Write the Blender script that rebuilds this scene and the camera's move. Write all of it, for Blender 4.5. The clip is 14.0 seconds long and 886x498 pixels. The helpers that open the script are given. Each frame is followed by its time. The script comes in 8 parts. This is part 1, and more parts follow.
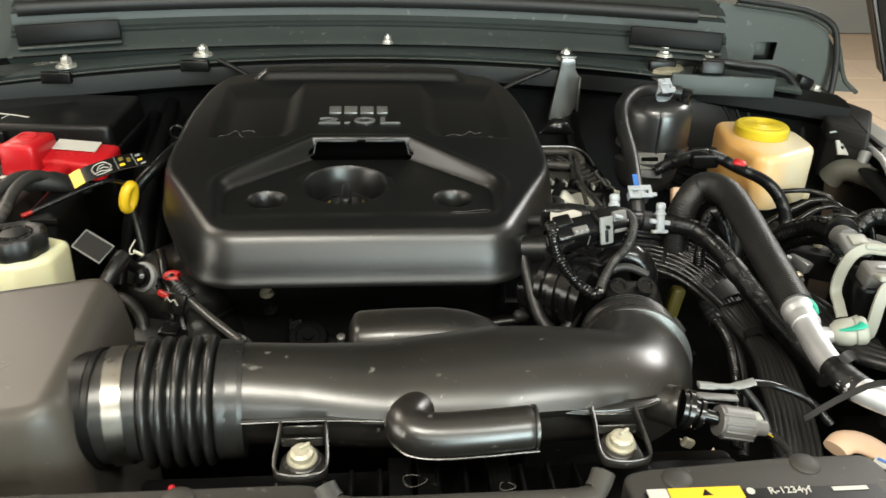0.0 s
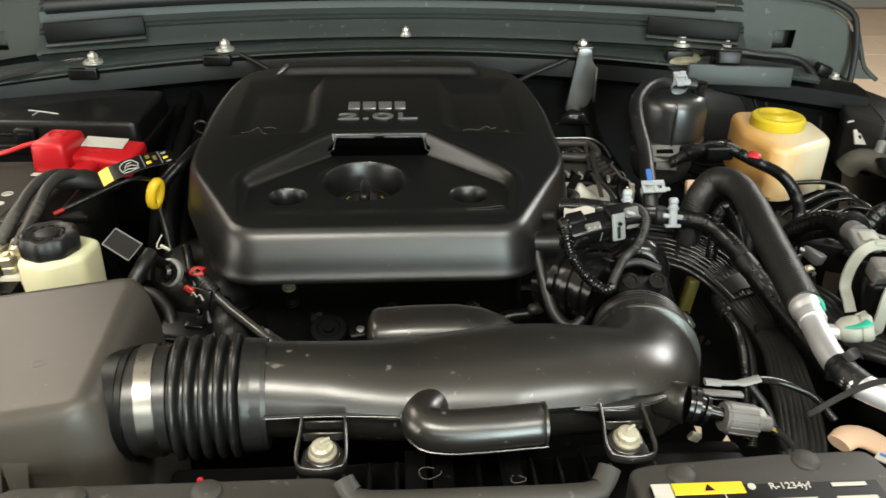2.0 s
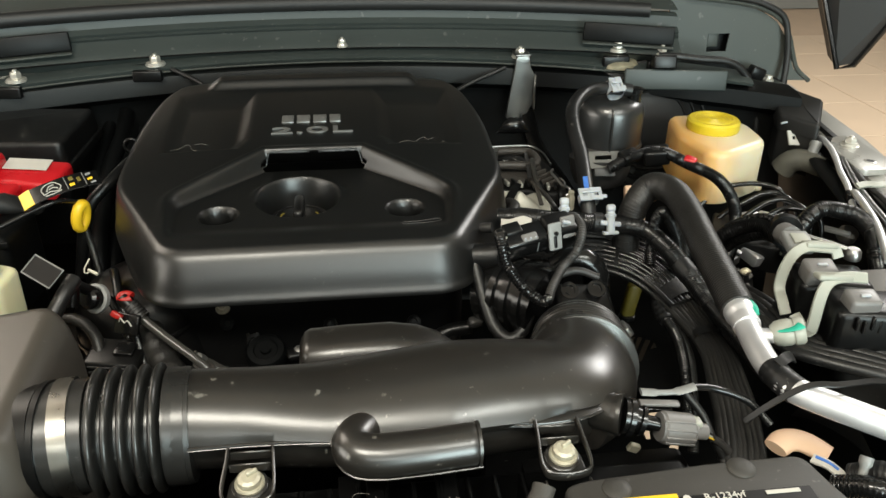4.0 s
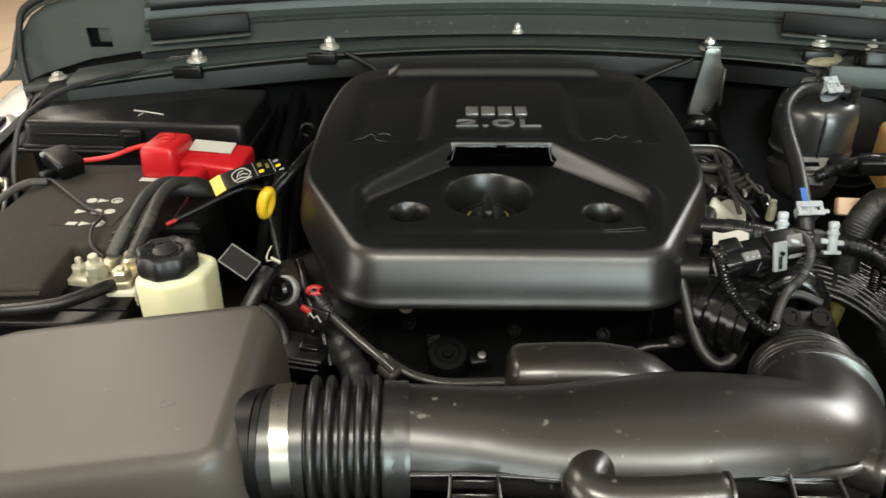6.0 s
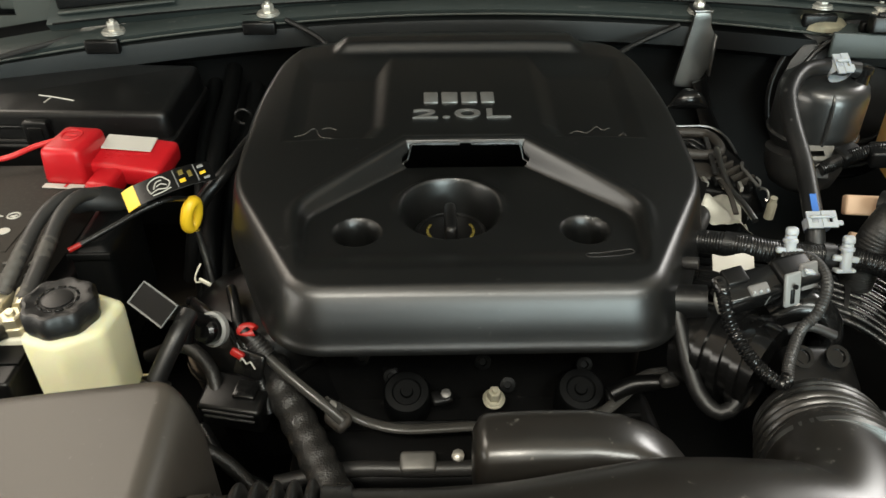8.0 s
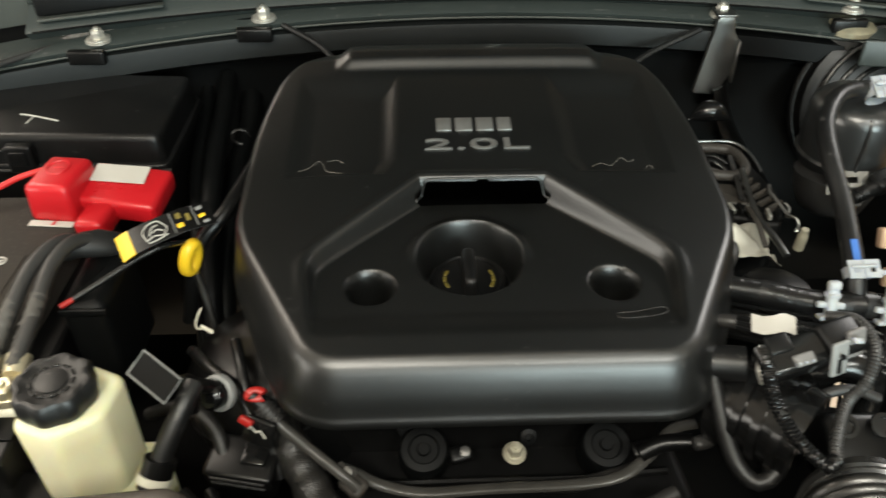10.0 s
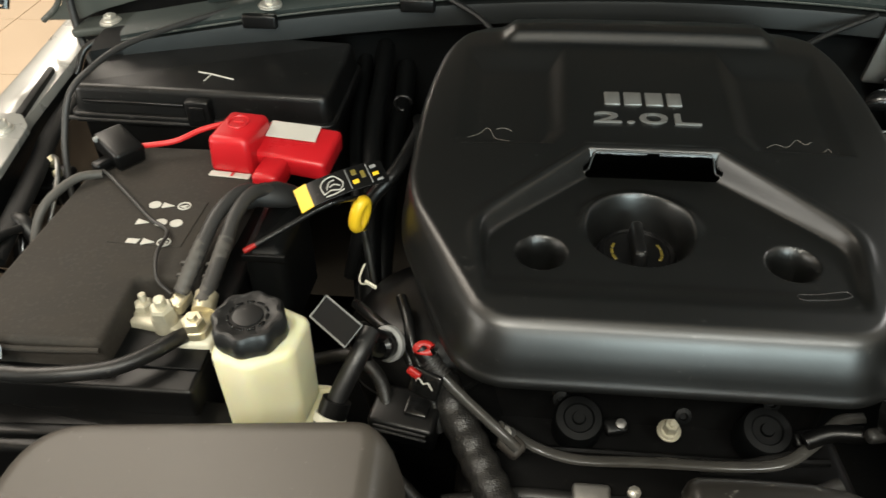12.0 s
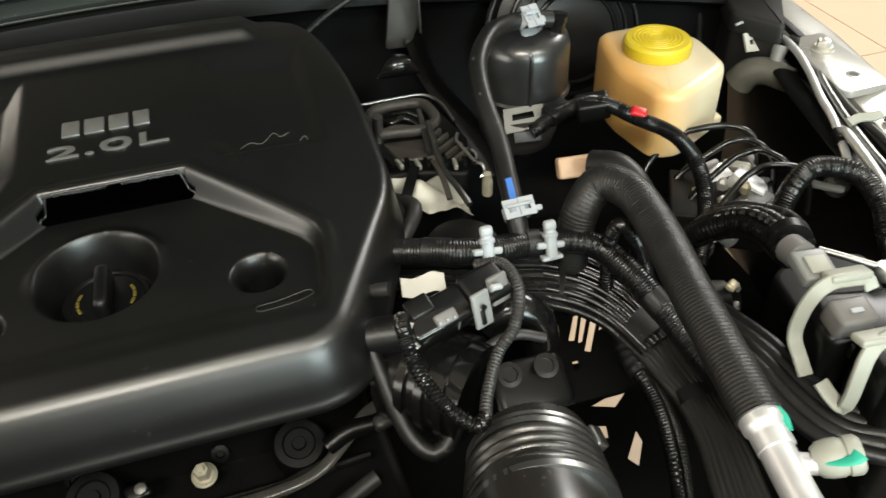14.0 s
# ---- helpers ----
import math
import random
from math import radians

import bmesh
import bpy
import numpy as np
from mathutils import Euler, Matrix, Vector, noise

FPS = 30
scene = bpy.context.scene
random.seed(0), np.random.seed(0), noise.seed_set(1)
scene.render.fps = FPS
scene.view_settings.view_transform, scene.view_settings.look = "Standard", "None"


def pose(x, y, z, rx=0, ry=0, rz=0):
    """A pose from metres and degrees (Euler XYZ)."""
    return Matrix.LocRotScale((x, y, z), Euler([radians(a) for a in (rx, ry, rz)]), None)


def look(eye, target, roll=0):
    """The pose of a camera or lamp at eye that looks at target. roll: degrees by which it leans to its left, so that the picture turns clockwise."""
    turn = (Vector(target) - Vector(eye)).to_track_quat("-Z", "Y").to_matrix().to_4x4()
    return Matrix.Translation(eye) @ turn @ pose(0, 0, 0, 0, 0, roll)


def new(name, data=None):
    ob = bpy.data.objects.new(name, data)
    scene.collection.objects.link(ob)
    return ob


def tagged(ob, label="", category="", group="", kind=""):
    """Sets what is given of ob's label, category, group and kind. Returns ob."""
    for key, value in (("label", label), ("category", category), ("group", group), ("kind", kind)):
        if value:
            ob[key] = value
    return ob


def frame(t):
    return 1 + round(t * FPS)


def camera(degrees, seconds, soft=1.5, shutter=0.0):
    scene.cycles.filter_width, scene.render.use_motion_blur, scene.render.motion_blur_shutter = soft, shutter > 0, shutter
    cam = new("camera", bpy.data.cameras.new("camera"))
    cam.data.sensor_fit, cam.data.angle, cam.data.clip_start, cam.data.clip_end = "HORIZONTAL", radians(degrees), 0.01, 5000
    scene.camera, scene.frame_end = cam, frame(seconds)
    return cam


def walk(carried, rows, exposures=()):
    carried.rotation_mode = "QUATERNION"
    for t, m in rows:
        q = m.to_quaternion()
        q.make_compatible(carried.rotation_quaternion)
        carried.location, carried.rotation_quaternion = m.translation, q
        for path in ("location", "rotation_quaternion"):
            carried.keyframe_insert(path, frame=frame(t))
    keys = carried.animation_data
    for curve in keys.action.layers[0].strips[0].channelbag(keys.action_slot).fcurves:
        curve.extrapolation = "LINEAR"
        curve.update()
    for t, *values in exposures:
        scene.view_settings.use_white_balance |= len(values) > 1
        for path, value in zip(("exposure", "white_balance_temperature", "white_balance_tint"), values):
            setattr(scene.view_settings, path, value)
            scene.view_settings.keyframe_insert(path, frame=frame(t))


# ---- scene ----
cam = camera(59.0, 14.0, shutter=0.3)
METRES, EYE, TILT, LEAN, TURN = 1.0, 1.48, -27.0, -1.6, -4.8
ROWS = [
    (0.0, 0.0, 0.0, 0.0, 0.0, 0.0, -0.0),
    (0.5, -0.0257, -0.036, 0.008, 1.53, -1.3, -1.56),
    (1.0, -0.019, -0.0387, 0.0114, 3.37, -1.26, -1.46),
    (1.5, -0.0125, -0.0352, 0.0155, 3.64, -1.45, -0.69),
    (2.0, 0.0073, -0.0231, 0.0197, 1.63, -1.58, 0.18),
    (2.5, 0.039, -0.0158, 0.0229, -0.52, -1.47, 1.74),
    (2.7, 0.0511, -0.0141, 0.026, -1.28, -1.49, 2.35),
    (4.8, -0.004, 0.0065, 0.0349, -1.1, -1.03, 1.46),
    (5.0, -0.0166, 0.0107, 0.0418, -0.02, -1.23, 0.85),
    (5.5, -0.0497, 0.0222, 0.0438, 3.08, -1.75, -0.34),
    (6.0, -0.0704, 0.0404, 0.0565, 6.21, -2.68, -1.04),
    (6.5, -0.0906, 0.0325, 0.0502, 8.68, -3.21, -2.76),
    (7.0, -0.0986, 0.0368, 0.0543, 9.52, -3.29, -2.87),
    (7.5, -0.0775, 0.105, 0.0998, 6.24, -4.82, -0.62),
    (7.7, -0.0737, 0.1362, 0.1166, 4.78, -6.06, -0.55),
    (9.8, -0.062, 0.2418, 0.2155, 2.57, -10.8, 0.45),
    (10.0, -0.1026, 0.2348, 0.2209, 3.06, -11.19, 0.01),
    (10.5, -0.1521, 0.2138, 0.2172, 7.26, -11.54, -1.31),
    (11.0, -0.1796, 0.2029, 0.207, 9.97, -11.78, -2.47),
    (11.5, -0.1933, 0.1991, 0.2032, 11.32, -12.05, -2.92),
    (12.0, -0.1723, 0.2139, 0.1986, 10.27, -12.04, -2.45),
    (12.5, -0.1265, 0.2436, 0.2016, 6.03, -12.23, -0.89),
    (13.0, -0.0474, 0.2696, 0.2012, -0.0, -12.69, 2.71),
    (13.5, 0.0417, 0.2921, 0.2001, -5.61, -13.4, 6.8),
    (14.0, 0.0851, 0.2869, 0.2035, -9.11, -13.89, 8.67),
]
walk(cam, [(t, pose(0, 0, EYE, TILT, LEAN, TURN) @ pose(METRES * x, METRES * y, METRES * z, 90 + pitch, roll, yaw)) for t, x, y, z, yaw, pitch, roll in ROWS],
     exposures=[(0.0, -0.03), (1.0, -0.18), (2.5, -0.18), (5.0, -0.22), (6.5, -0.13), (7.5, -0.26), (10.0, -0.08), (11.0, -0.04), (12.0, -0.14), (12.5, -0.32), (13.0, -0.32), (13.6, 0.0), (14.0, -0.03)])

# ---- light: a bright hall with ceiling lamps, dim bounce from the world ----
world = bpy.data.worlds.new("hall_air")
scene.world = world
world.use_nodes = True
world.node_tree.nodes["Background"].inputs["Color"].default_value = (1.0, 0.95, 0.88, 1)
world.node_tree.nodes["Background"].inputs["Strength"].default_value = 0.015


def lamp(name, eye, target, sx, sy, watts, colour):
    data = bpy.data.lights.new(name, "AREA")
    data.shape, data.size, data.size_y, data.energy, data.color = "RECTANGLE", sx, sy, watts, colour
    ob = new(name, data)
    ob.matrix_world = look(eye, target)
    return ob


lamp("ceiling_lamp", (-0.6, -1.0, 3.3), (-0.5, -0.7, 0), 1.0, 0.35, 74, (1.0, 0.95, 0.82))
lamp("ceiling_lamp", (1.1, -1.3, 3.3), (1.0, -1.0, 0), 1.2, 0.35, 60, (0.97, 0.98, 0.90))
lamp("ceiling_lamp", (0.6, -4.6, 3.2), (0.1, 0.5, 1.1), 4.2, 0.4, 78, (0.95, 0.98, 0.92))
lamp("ceiling_lamp", (3.5, 2.9, 3.3), (3.5, 2.9, 0), 1.2, 1.8, 220, (1.0, 0.98, 0.94))
lamp("ceiling_lamp", (-2.4, 2.2, 3.3), (-2.4, 2.2, 0), 2.2, 2.0, 125, (1.0, 0.90, 0.77))
lamp("ceiling_lamp", (-3.4, 5.2, 3.3), (-3.4, 5.2, 0), 1.2, 1.8, 150, (1.0, 0.90, 0.77))
# unseen lights: daylight inferred at the front, a left fill added for brightness
lamp("unseen_panel_light", (1.6, -4.2, 1.55), (0.2, 0.6, 1.1), 2.0, 1.9, 245, (0.80, 0.98, 0.97))
lamp("unseen_panel_light", (-4.2, -0.6, 1.75), (-0.2, 0.8, 1.1), 2.6, 1.8, 100, (1.0, 0.95, 0.85))


# ---- materials ----
def pbr(name, colour, rough, metal=0.0, vary=0.25, scale=14.0, grain=0.15, grain_scale=900.0, rough_vary=0.12, specks=0.0,
        speck_colour=(0.5, 0.48, 0.45), speck_scale=70.0, speck_at=0.66, subsurface=0.0, coat=0.0, gloss=0.5):
    m = bpy.data.materials.new(name)
    m.use_nodes = True
    nt = m.node_tree
    b = nt.nodes["Principled BSDF"]
    b.inputs["Metallic"].default_value = metal
    at = nt.nodes.new("ShaderNodeTexCoord")
    big = nt.nodes.new("ShaderNodeTexNoise")
    big.inputs["Scale"].default_value, big.inputs["Detail"].default_value = scale, 6
    nt.links.new(at.outputs["Object"], big.inputs["Vector"])
    mix = nt.nodes.new("ShaderNodeMix")
    mix.data_type = "RGBA"
    mix.inputs["A"].default_value = (*[c * (1 - vary) for c in colour], 1)
    mix.inputs["B"].default_value = (*[min(1, c * (1 + vary)) for c in colour], 1)
    nt.links.new(big.outputs["Fac"], mix.inputs["Factor"])
    out = mix.outputs["Result"]
    if specks:
        vo = nt.nodes.new("ShaderNodeTexNoise")
        vo.inputs["Scale"].default_value, vo.inputs["Detail"].default_value = speck_scale, 3
        nt.links.new(at.outputs["Object"], vo.inputs["Vector"])
        ramp = nt.nodes.new("ShaderNodeMapRange")
        ramp.inputs["From Min"].default_value, ramp.inputs["From Max"].default_value = speck_at, speck_at + 0.06
        ramp.inputs["To Max"].default_value = specks
        nt.links.new(vo.outputs["Fac"], ramp.inputs["Value"])
        mix2 = nt.nodes.new("ShaderNodeMix")
        mix2.data_type = "RGBA"
        mix2.inputs["B"].default_value = (*speck_colour, 1)
        nt.links.new(out, mix2.inputs["A"])
        nt.links.new(ramp.outputs["Result"], mix2.inputs["Factor"])
        out = mix2.outputs["Result"]
    nt.links.new(out, b.inputs["Base Color"])
    mr = nt.nodes.new("ShaderNodeMapRange")
    mr.inputs["To Min"].default_value, mr.inputs["To Max"].default_value = max(0.02, rough - rough_vary), min(1, rough + rough_vary)
    nt.links.new(big.outputs["Fac"], mr.inputs["Value"])
    nt.links.new(mr.outputs["Result"], b.inputs["Roughness"])
    if grain:
        fine = nt.nodes.new("ShaderNodeTexNoise")
        fine.inputs["Scale"].default_value, fine.inputs["Detail"].default_value = grain_scale, 2
        nt.links.new(at.outputs["Object"], fine.inputs["Vector"])
        bump = nt.nodes.new("ShaderNodeBump")
        bump.inputs["Strength"].default_value, bump.inputs["Distance"].default_value = grain, 0.0002
        nt.links.new(fine.outputs["Fac"], bump.inputs["Height"])
        nt.links.new(bump.outputs["Normal"], b.inputs["Normal"])
    if subsurface:
        b.inputs["Subsurface Weight"].default_value = subsurface
        b.inputs["Subsurface Radius"].default_value = (0.03, 0.022, 0.01)
        b.inputs["Subsurface Scale"].default_value = 0.6
    b.inputs["Coat Weight"].default_value = coat
    b.inputs["Specular IOR Level"].default_value = gloss
    return m


COVER = pbr("cover_plastic", (0.0028, 0.0030, 0.0027), 0.355, rough_vary=0.04, grain=0.12, grain_scale=1400, vary=0.2, specks=0.05, speck_scale=160, speck_at=0.69, gloss=0.88)
DUCT = pbr("satin_plastic", (0.0135, 0.0120, 0.0102), 0.30, rough_vary=0.06, grain=0.05, grain_scale=1100, vary=0.25, specks=0.42, speck_colour=(0.24, 0.23, 0.20), speck_scale=120, speck_at=0.675, gloss=0.92)
BOX = pbr("airbox_plastic", (0.050, 0.0435, 0.0360), 0.45, rough_vary=0.05, grain=0.2, grain_scale=1000, vary=0.2, specks=0.08, speck_scale=170, speck_at=0.70, gloss=0.55)
BLACK = pbr("black_plastic", (0.0032, 0.0032, 0.0032), 0.34, grain=0.2, grain_scale=700, vary=0.3, specks=0.03, speck_scale=150, speck_at=0.69, gloss=0.32)
GLOSS = pbr("gloss_black", (0.005, 0.005, 0.005), 0.18, rough_vary=0.06, grain=0.08, vary=0.3)
RUBBER = pbr("rubber", (0.0065, 0.0065, 0.0065), 0.42, grain=0.3, grain_scale=500, vary=0.3, specks=0.08, speck_scale=150)
LOOM = pbr("loom_sleeve", (0.006, 0.006, 0.006), 0.27, grain=0.5, grain_scale=650, vary=0.35)
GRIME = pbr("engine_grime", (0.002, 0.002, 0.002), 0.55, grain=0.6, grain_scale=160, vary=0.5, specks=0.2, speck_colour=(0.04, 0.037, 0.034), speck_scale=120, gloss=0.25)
CABLE = pbr("grey_cable", (0.026, 0.025, 0.024), 0.45, grain=0.15, vary=0.3)
FELT = pbr("battery_felt", (0.0225, 0.0185, 0.0142), 0.9, grain=1.0, grain_scale=380, vary=0.55, scale=28, specks=0.5, speck_colour=(0.034, 0.029, 0.023), speck_scale=240, speck_at=0.56)
PANEL = pbr("shroud_plastic", (0.034, 0.032, 0.028), 0.55, grain=0.4, grain_scale=600, vary=0.25, specks=0.35, speck_colour=(0.16, 0.155, 0.14), speck_scale=125, speck_at=0.67)
FUSE = pbr("fusebox_plastic", (0.0045, 0.0045, 0.0045), 0.34, grain=0.25, vary=0.25, specks=0.05, speck_scale=150, gloss=0.38)
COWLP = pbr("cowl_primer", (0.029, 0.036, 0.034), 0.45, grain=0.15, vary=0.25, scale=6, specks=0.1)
# Cowl paint darkened for the hood's shade: BAND a little, COWLD to near black
BAND = pbr("cowl_half_shaded", (0.0075, 0.0088, 0.0088), 0.5, grain=0.15, vary=0.25, scale=6, gloss=0.3)
COWLD = pbr("cowl_shaded", (0.0016, 0.0019, 0.002), 0.5, grain=0.2, vary=0.3, scale=8, gloss=0.2)
HINGE = pbr("primer_grey", (0.041, 0.047, 0.042), 0.5, grain=0.15, vary=0.25, scale=10, specks=0.1)
SEAL = pbr("rubber_seal", (0.009, 0.009, 0.009), 0.55, grain=0.2)
PAINT = pbr("silver_paint", (0.40, 0.395, 0.37), 0.3, metal=0.35, vary=0.06, grain=0.02, coat=0.4)
ZINC = pbr("zinc_metal", (0.68, 0.66, 0.60), 0.36, metal=0.75, vary=0.15, scale=60, grain=0.08)
STEEL = pbr("bracket_steel", (0.33, 0.33, 0.32), 0.35, metal=1.0, vary=0.2, scale=30)
ALU = pbr("aluminium", (0.76, 0.76, 0.77), 0.42, metal=0.75, vary=0.14, scale=60, grain=0.2, grain_scale=400)
BRASS = pbr("plated_brass", (0.66, 0.60, 0.43), 0.40, metal=0.8, vary=0.3, scale=80)
RED = pbr("red_plastic", (0.47, 0.010, 0.015), 0.32, vary=0.1, grain=0.08)
REDW = pbr("red_wire", (0.55, 0.02, 0.02), 0.4, vary=0.15, grain=0.05)
YELLOW = pbr("yellow_plastic", (0.78, 0.50, 0.02), 0.38, vary=0.1, grain=0.1)
OLIVE = pbr("olive_plastic", (0.14, 0.110, 0.018), 0.42, vary=0.2, grain=0.2)
YCAP = pbr("yellow_cap", (0.60, 0.46, 0.02), 0.4, vary=0.1, grain=0.15)
IVORY = pbr("ivory_plastic", (0.70, 0.68, 0.46), 0.42, vary=0.08, scale=18, grain=0.15, subsurface=0.5)
CREAM = pbr("cream_cap", (0.72, 0.70, 0.58), 0.5, vary=0.1, grain=0.15)
GREYP = pbr("grey_plastic", (0.21, 0.215, 0.21), 0.42, vary=0.12, grain=0.15)
LEVER = pbr("lever_plastic", (0.31, 0.315, 0.27), 0.45, vary=0.08, grain=0.15)
WHITE = pbr("white_label", (0.50, 0.485, 0.44), 0.6, vary=0.08, grain=0.05)
SILVER = pbr("silver_letter", (0.25, 0.25, 0.24), 0.35, metal=0.6, vary=0.1, grain=0.05)
TAN = pbr("tan_rubber", (0.62, 0.42, 0.28), 0.6, vary=0.1, grain=0.2)
GREEN = pbr("green_mark", (0.02, 0.35, 0.24), 0.5, vary=0.2, grain=0.1)
BLUE = pbr("blue_mark", (0.05, 0.16, 0.50), 0.5, vary=0.1, grain=0.1)
FLOORT = pbr("floor_tile", (0.50, 0.39, 0.28), 0.35, vary=0.06, scale=3, grain=0.03, grain_scale=60)
GROUT = pbr("floor_grout", (0.42, 0.32, 0.23), 0.7, vary=0.1, scale=9, grain=0.2)
WALLP = pbr("wall_paint", (0.17, 0.17, 0.155), 0.7, vary=0.05, scale=2, grain=0.1, grain_scale=200)
CEIL = pbr("ceiling_paint", (0.58, 0.57, 0.55), 0.8, vary=0.04, scale=2, grain=0.1, grain_scale=200)


BELLOW = pbr("bellows_rubber", (0.014, 0.0135, 0.0125), 0.30, grain=0.25, grain_scale=600, vary=0.3, specks=0.1, speck_scale=160, speck_at=0.7, gloss=0.7)
PALEHOSE = pbr("pale_hose", (0.105, 0.102, 0.085), 0.5, grain=0.2, vary=0.25, scale=40)
DUSTY = pbr("dusty_cable", (0.060, 0.056, 0.050), 0.55, grain=0.4, grain_scale=500, vary=0.35, scale=50)
FLECK = pbr("dust_and_glint", (0.038, 0.036, 0.032), 0.7, vary=0.3, grain=0.1)
PIPEG = pbr("pipe_grey", (0.050, 0.048, 0.044), 0.22, vary=0.25, scale=60, grain=0.1)
CLIP = pbr("milky_clip", (0.36, 0.38, 0.40), 0.4, vary=0.12, grain=0.1, subsurface=0.2)
CANIS = pbr("canister_plastic", (0.014, 0.0145, 0.0145), 0.33, vary=0.25, grain=0.15, gloss=0.9)
CAST = pbr("cast_alloy", (0.20, 0.195, 0.185), 0.5, metal=0.7, vary=0.4, scale=70, grain=0.4)
CLAMP = pbr("clamp_steel", (0.43, 0.41, 0.37), 0.30, metal=1.0, vary=0.25, scale=45, grain=0.1)
PLUGG = pbr("plug_grey", (0.15, 0.145, 0.14), 0.42, vary=0.12, grain=0.2)
PLATED = pbr("plated_bolt", (0.46, 0.43, 0.33), 0.42, metal=0.3, vary=0.2, scale=120, grain=0.2)
QUICK = pbr("quick_red", (0.36, 0.015, 0.012), 0.35, vary=0.2, scale=60, grain=0.1)
FOIL = pbr("heat_foil", (0.50, 0.485, 0.42), 0.48, metal=0.25, vary=0.2, scale=70, grain=0.6, grain_scale=120)
RUSTY = pbr("dark_casting", (0.042, 0.037, 0.032), 0.5, vary=0.5, scale=80, grain=0.6, grain_scale=300, specks=0.3, speck_colour=(0.09, 0.08, 0.07), speck_scale=160)
DUST = pbr("dust_mark", (0.16, 0.15, 0.135), 0.8, vary=0.3, scale=90, grain=0.2)


def woven(name="braided_sleeve", cells=1300, depth=0.22, colour=(0.014, 0.0135, 0.0125), rough=0.38):
    """Braided sleeve: a fine relief of small cells whose faces catch the light."""
    m = pbr(name, colour, rough, vary=0.4, scale=60, grain=0)
    nt = m.node_tree
    at = nt.nodes.new("ShaderNodeTexCoord")
    cell = nt.nodes.new("ShaderNodeTexVoronoi")
    cell.inputs["Scale"].default_value = cells
    nt.links.new(at.outputs["Object"], cell.inputs["Vector"])
    bump = nt.nodes.new("ShaderNodeBump")
    bump.inputs["Strength"].default_value, bump.inputs["Distance"].default_value = depth, 0.0008
    nt.links.new(cell.outputs["Distance"], bump.inputs["Height"])
    nt.links.new(bump.outputs["Normal"], nt.nodes["Principled BSDF"].inputs["Normal"])
    return m


WOVEN = woven()
BRAID = woven("coarse_braid", 600, 0.6, (0.017, 0.0163, 0.0153), 0.32)
MESH_SLEEVE = woven("mesh_sleeve", 1100, 0.30, (0.0145, 0.0138, 0.0128), 0.36)


def amber_bottle():
    """Milky polyethylene that turns amber towards its left side."""
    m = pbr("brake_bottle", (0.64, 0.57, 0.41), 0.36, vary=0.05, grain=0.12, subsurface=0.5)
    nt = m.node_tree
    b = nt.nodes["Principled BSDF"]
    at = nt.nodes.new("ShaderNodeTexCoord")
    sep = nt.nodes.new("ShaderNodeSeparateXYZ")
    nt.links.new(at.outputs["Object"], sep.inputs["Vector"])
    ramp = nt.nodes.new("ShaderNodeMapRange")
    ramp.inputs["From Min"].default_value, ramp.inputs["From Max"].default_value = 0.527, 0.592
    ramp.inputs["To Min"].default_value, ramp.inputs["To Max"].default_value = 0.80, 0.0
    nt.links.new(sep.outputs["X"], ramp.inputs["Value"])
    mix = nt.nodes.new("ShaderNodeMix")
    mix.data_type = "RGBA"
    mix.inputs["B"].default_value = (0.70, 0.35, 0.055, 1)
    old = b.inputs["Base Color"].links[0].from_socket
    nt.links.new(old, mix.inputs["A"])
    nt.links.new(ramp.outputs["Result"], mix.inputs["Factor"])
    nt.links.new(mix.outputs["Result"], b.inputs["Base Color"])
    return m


BRAKE = amber_bottle()


# ---- mesh helpers ----
def thing(name, at, label, category, group="", kind=""):
    ob = new(name)
    ob.empty_display_size = 0.02
    ob.location = at
    return tagged(ob, label, category, group, kind)


def part(name, bm, material, parent=None, label="", smooth=True):
    """Links a bmesh, or (vertices, faces), as one mesh object under a thing or a part."""
    me = bpy.data.meshes.new(name)
    if isinstance(bm, tuple):
        me.from_pydata(bm[0], [], bm[1])
    else:
        bmesh.ops.recalc_face_normals(bm, faces=bm.faces)
        bm.to_mesh(me)
        bm.free()
    me.materials.append(material)
    if smooth:
        me.shade_smooth()
        me.set_sharp_from_angle(angle=radians(40))
    ob = new(name, me)
    if parent is not None:
        ob.parent = parent
        if parent.parent is None:
            ob.matrix_parent_inverse = Matrix.Translation(-parent.location)
    return tagged(ob, label)


def solo(name, bm, material, label, category, group="", kind="", smooth=True):
    return tagged(part(name, bm, material, None, "", smooth), label, category, group, kind)


def smoothstep(a, b, x):
    t = np.clip((x - a) / (b - a), 0, 1)
    return t * t * (3 - 2 * t)


def spline(pts, step=0.006):
    """Points along a smooth curve through pts."""
    p = [Vector(q) for q in pts]
    p = [p[0] * 2 - p[1]] + p + [p[-1] * 2 - p[-2]]
    out = []
    for i in range(1, len(p) - 2):
        n = max(2, int((p[i + 1] - p[i]).length / step))
        for k in range(n):
            t = k / n
            a, b, c, d = p[i - 1], p[i], p[i + 1], p[i + 2]
            out.append(0.5 * ((2 * b) + (c - a) * t + (2 * a - 5 * b + 4 * c - d) * t * t + (3 * b - 3 * c + d - a) * t ** 3))
    out.append(p[-2])
    return out


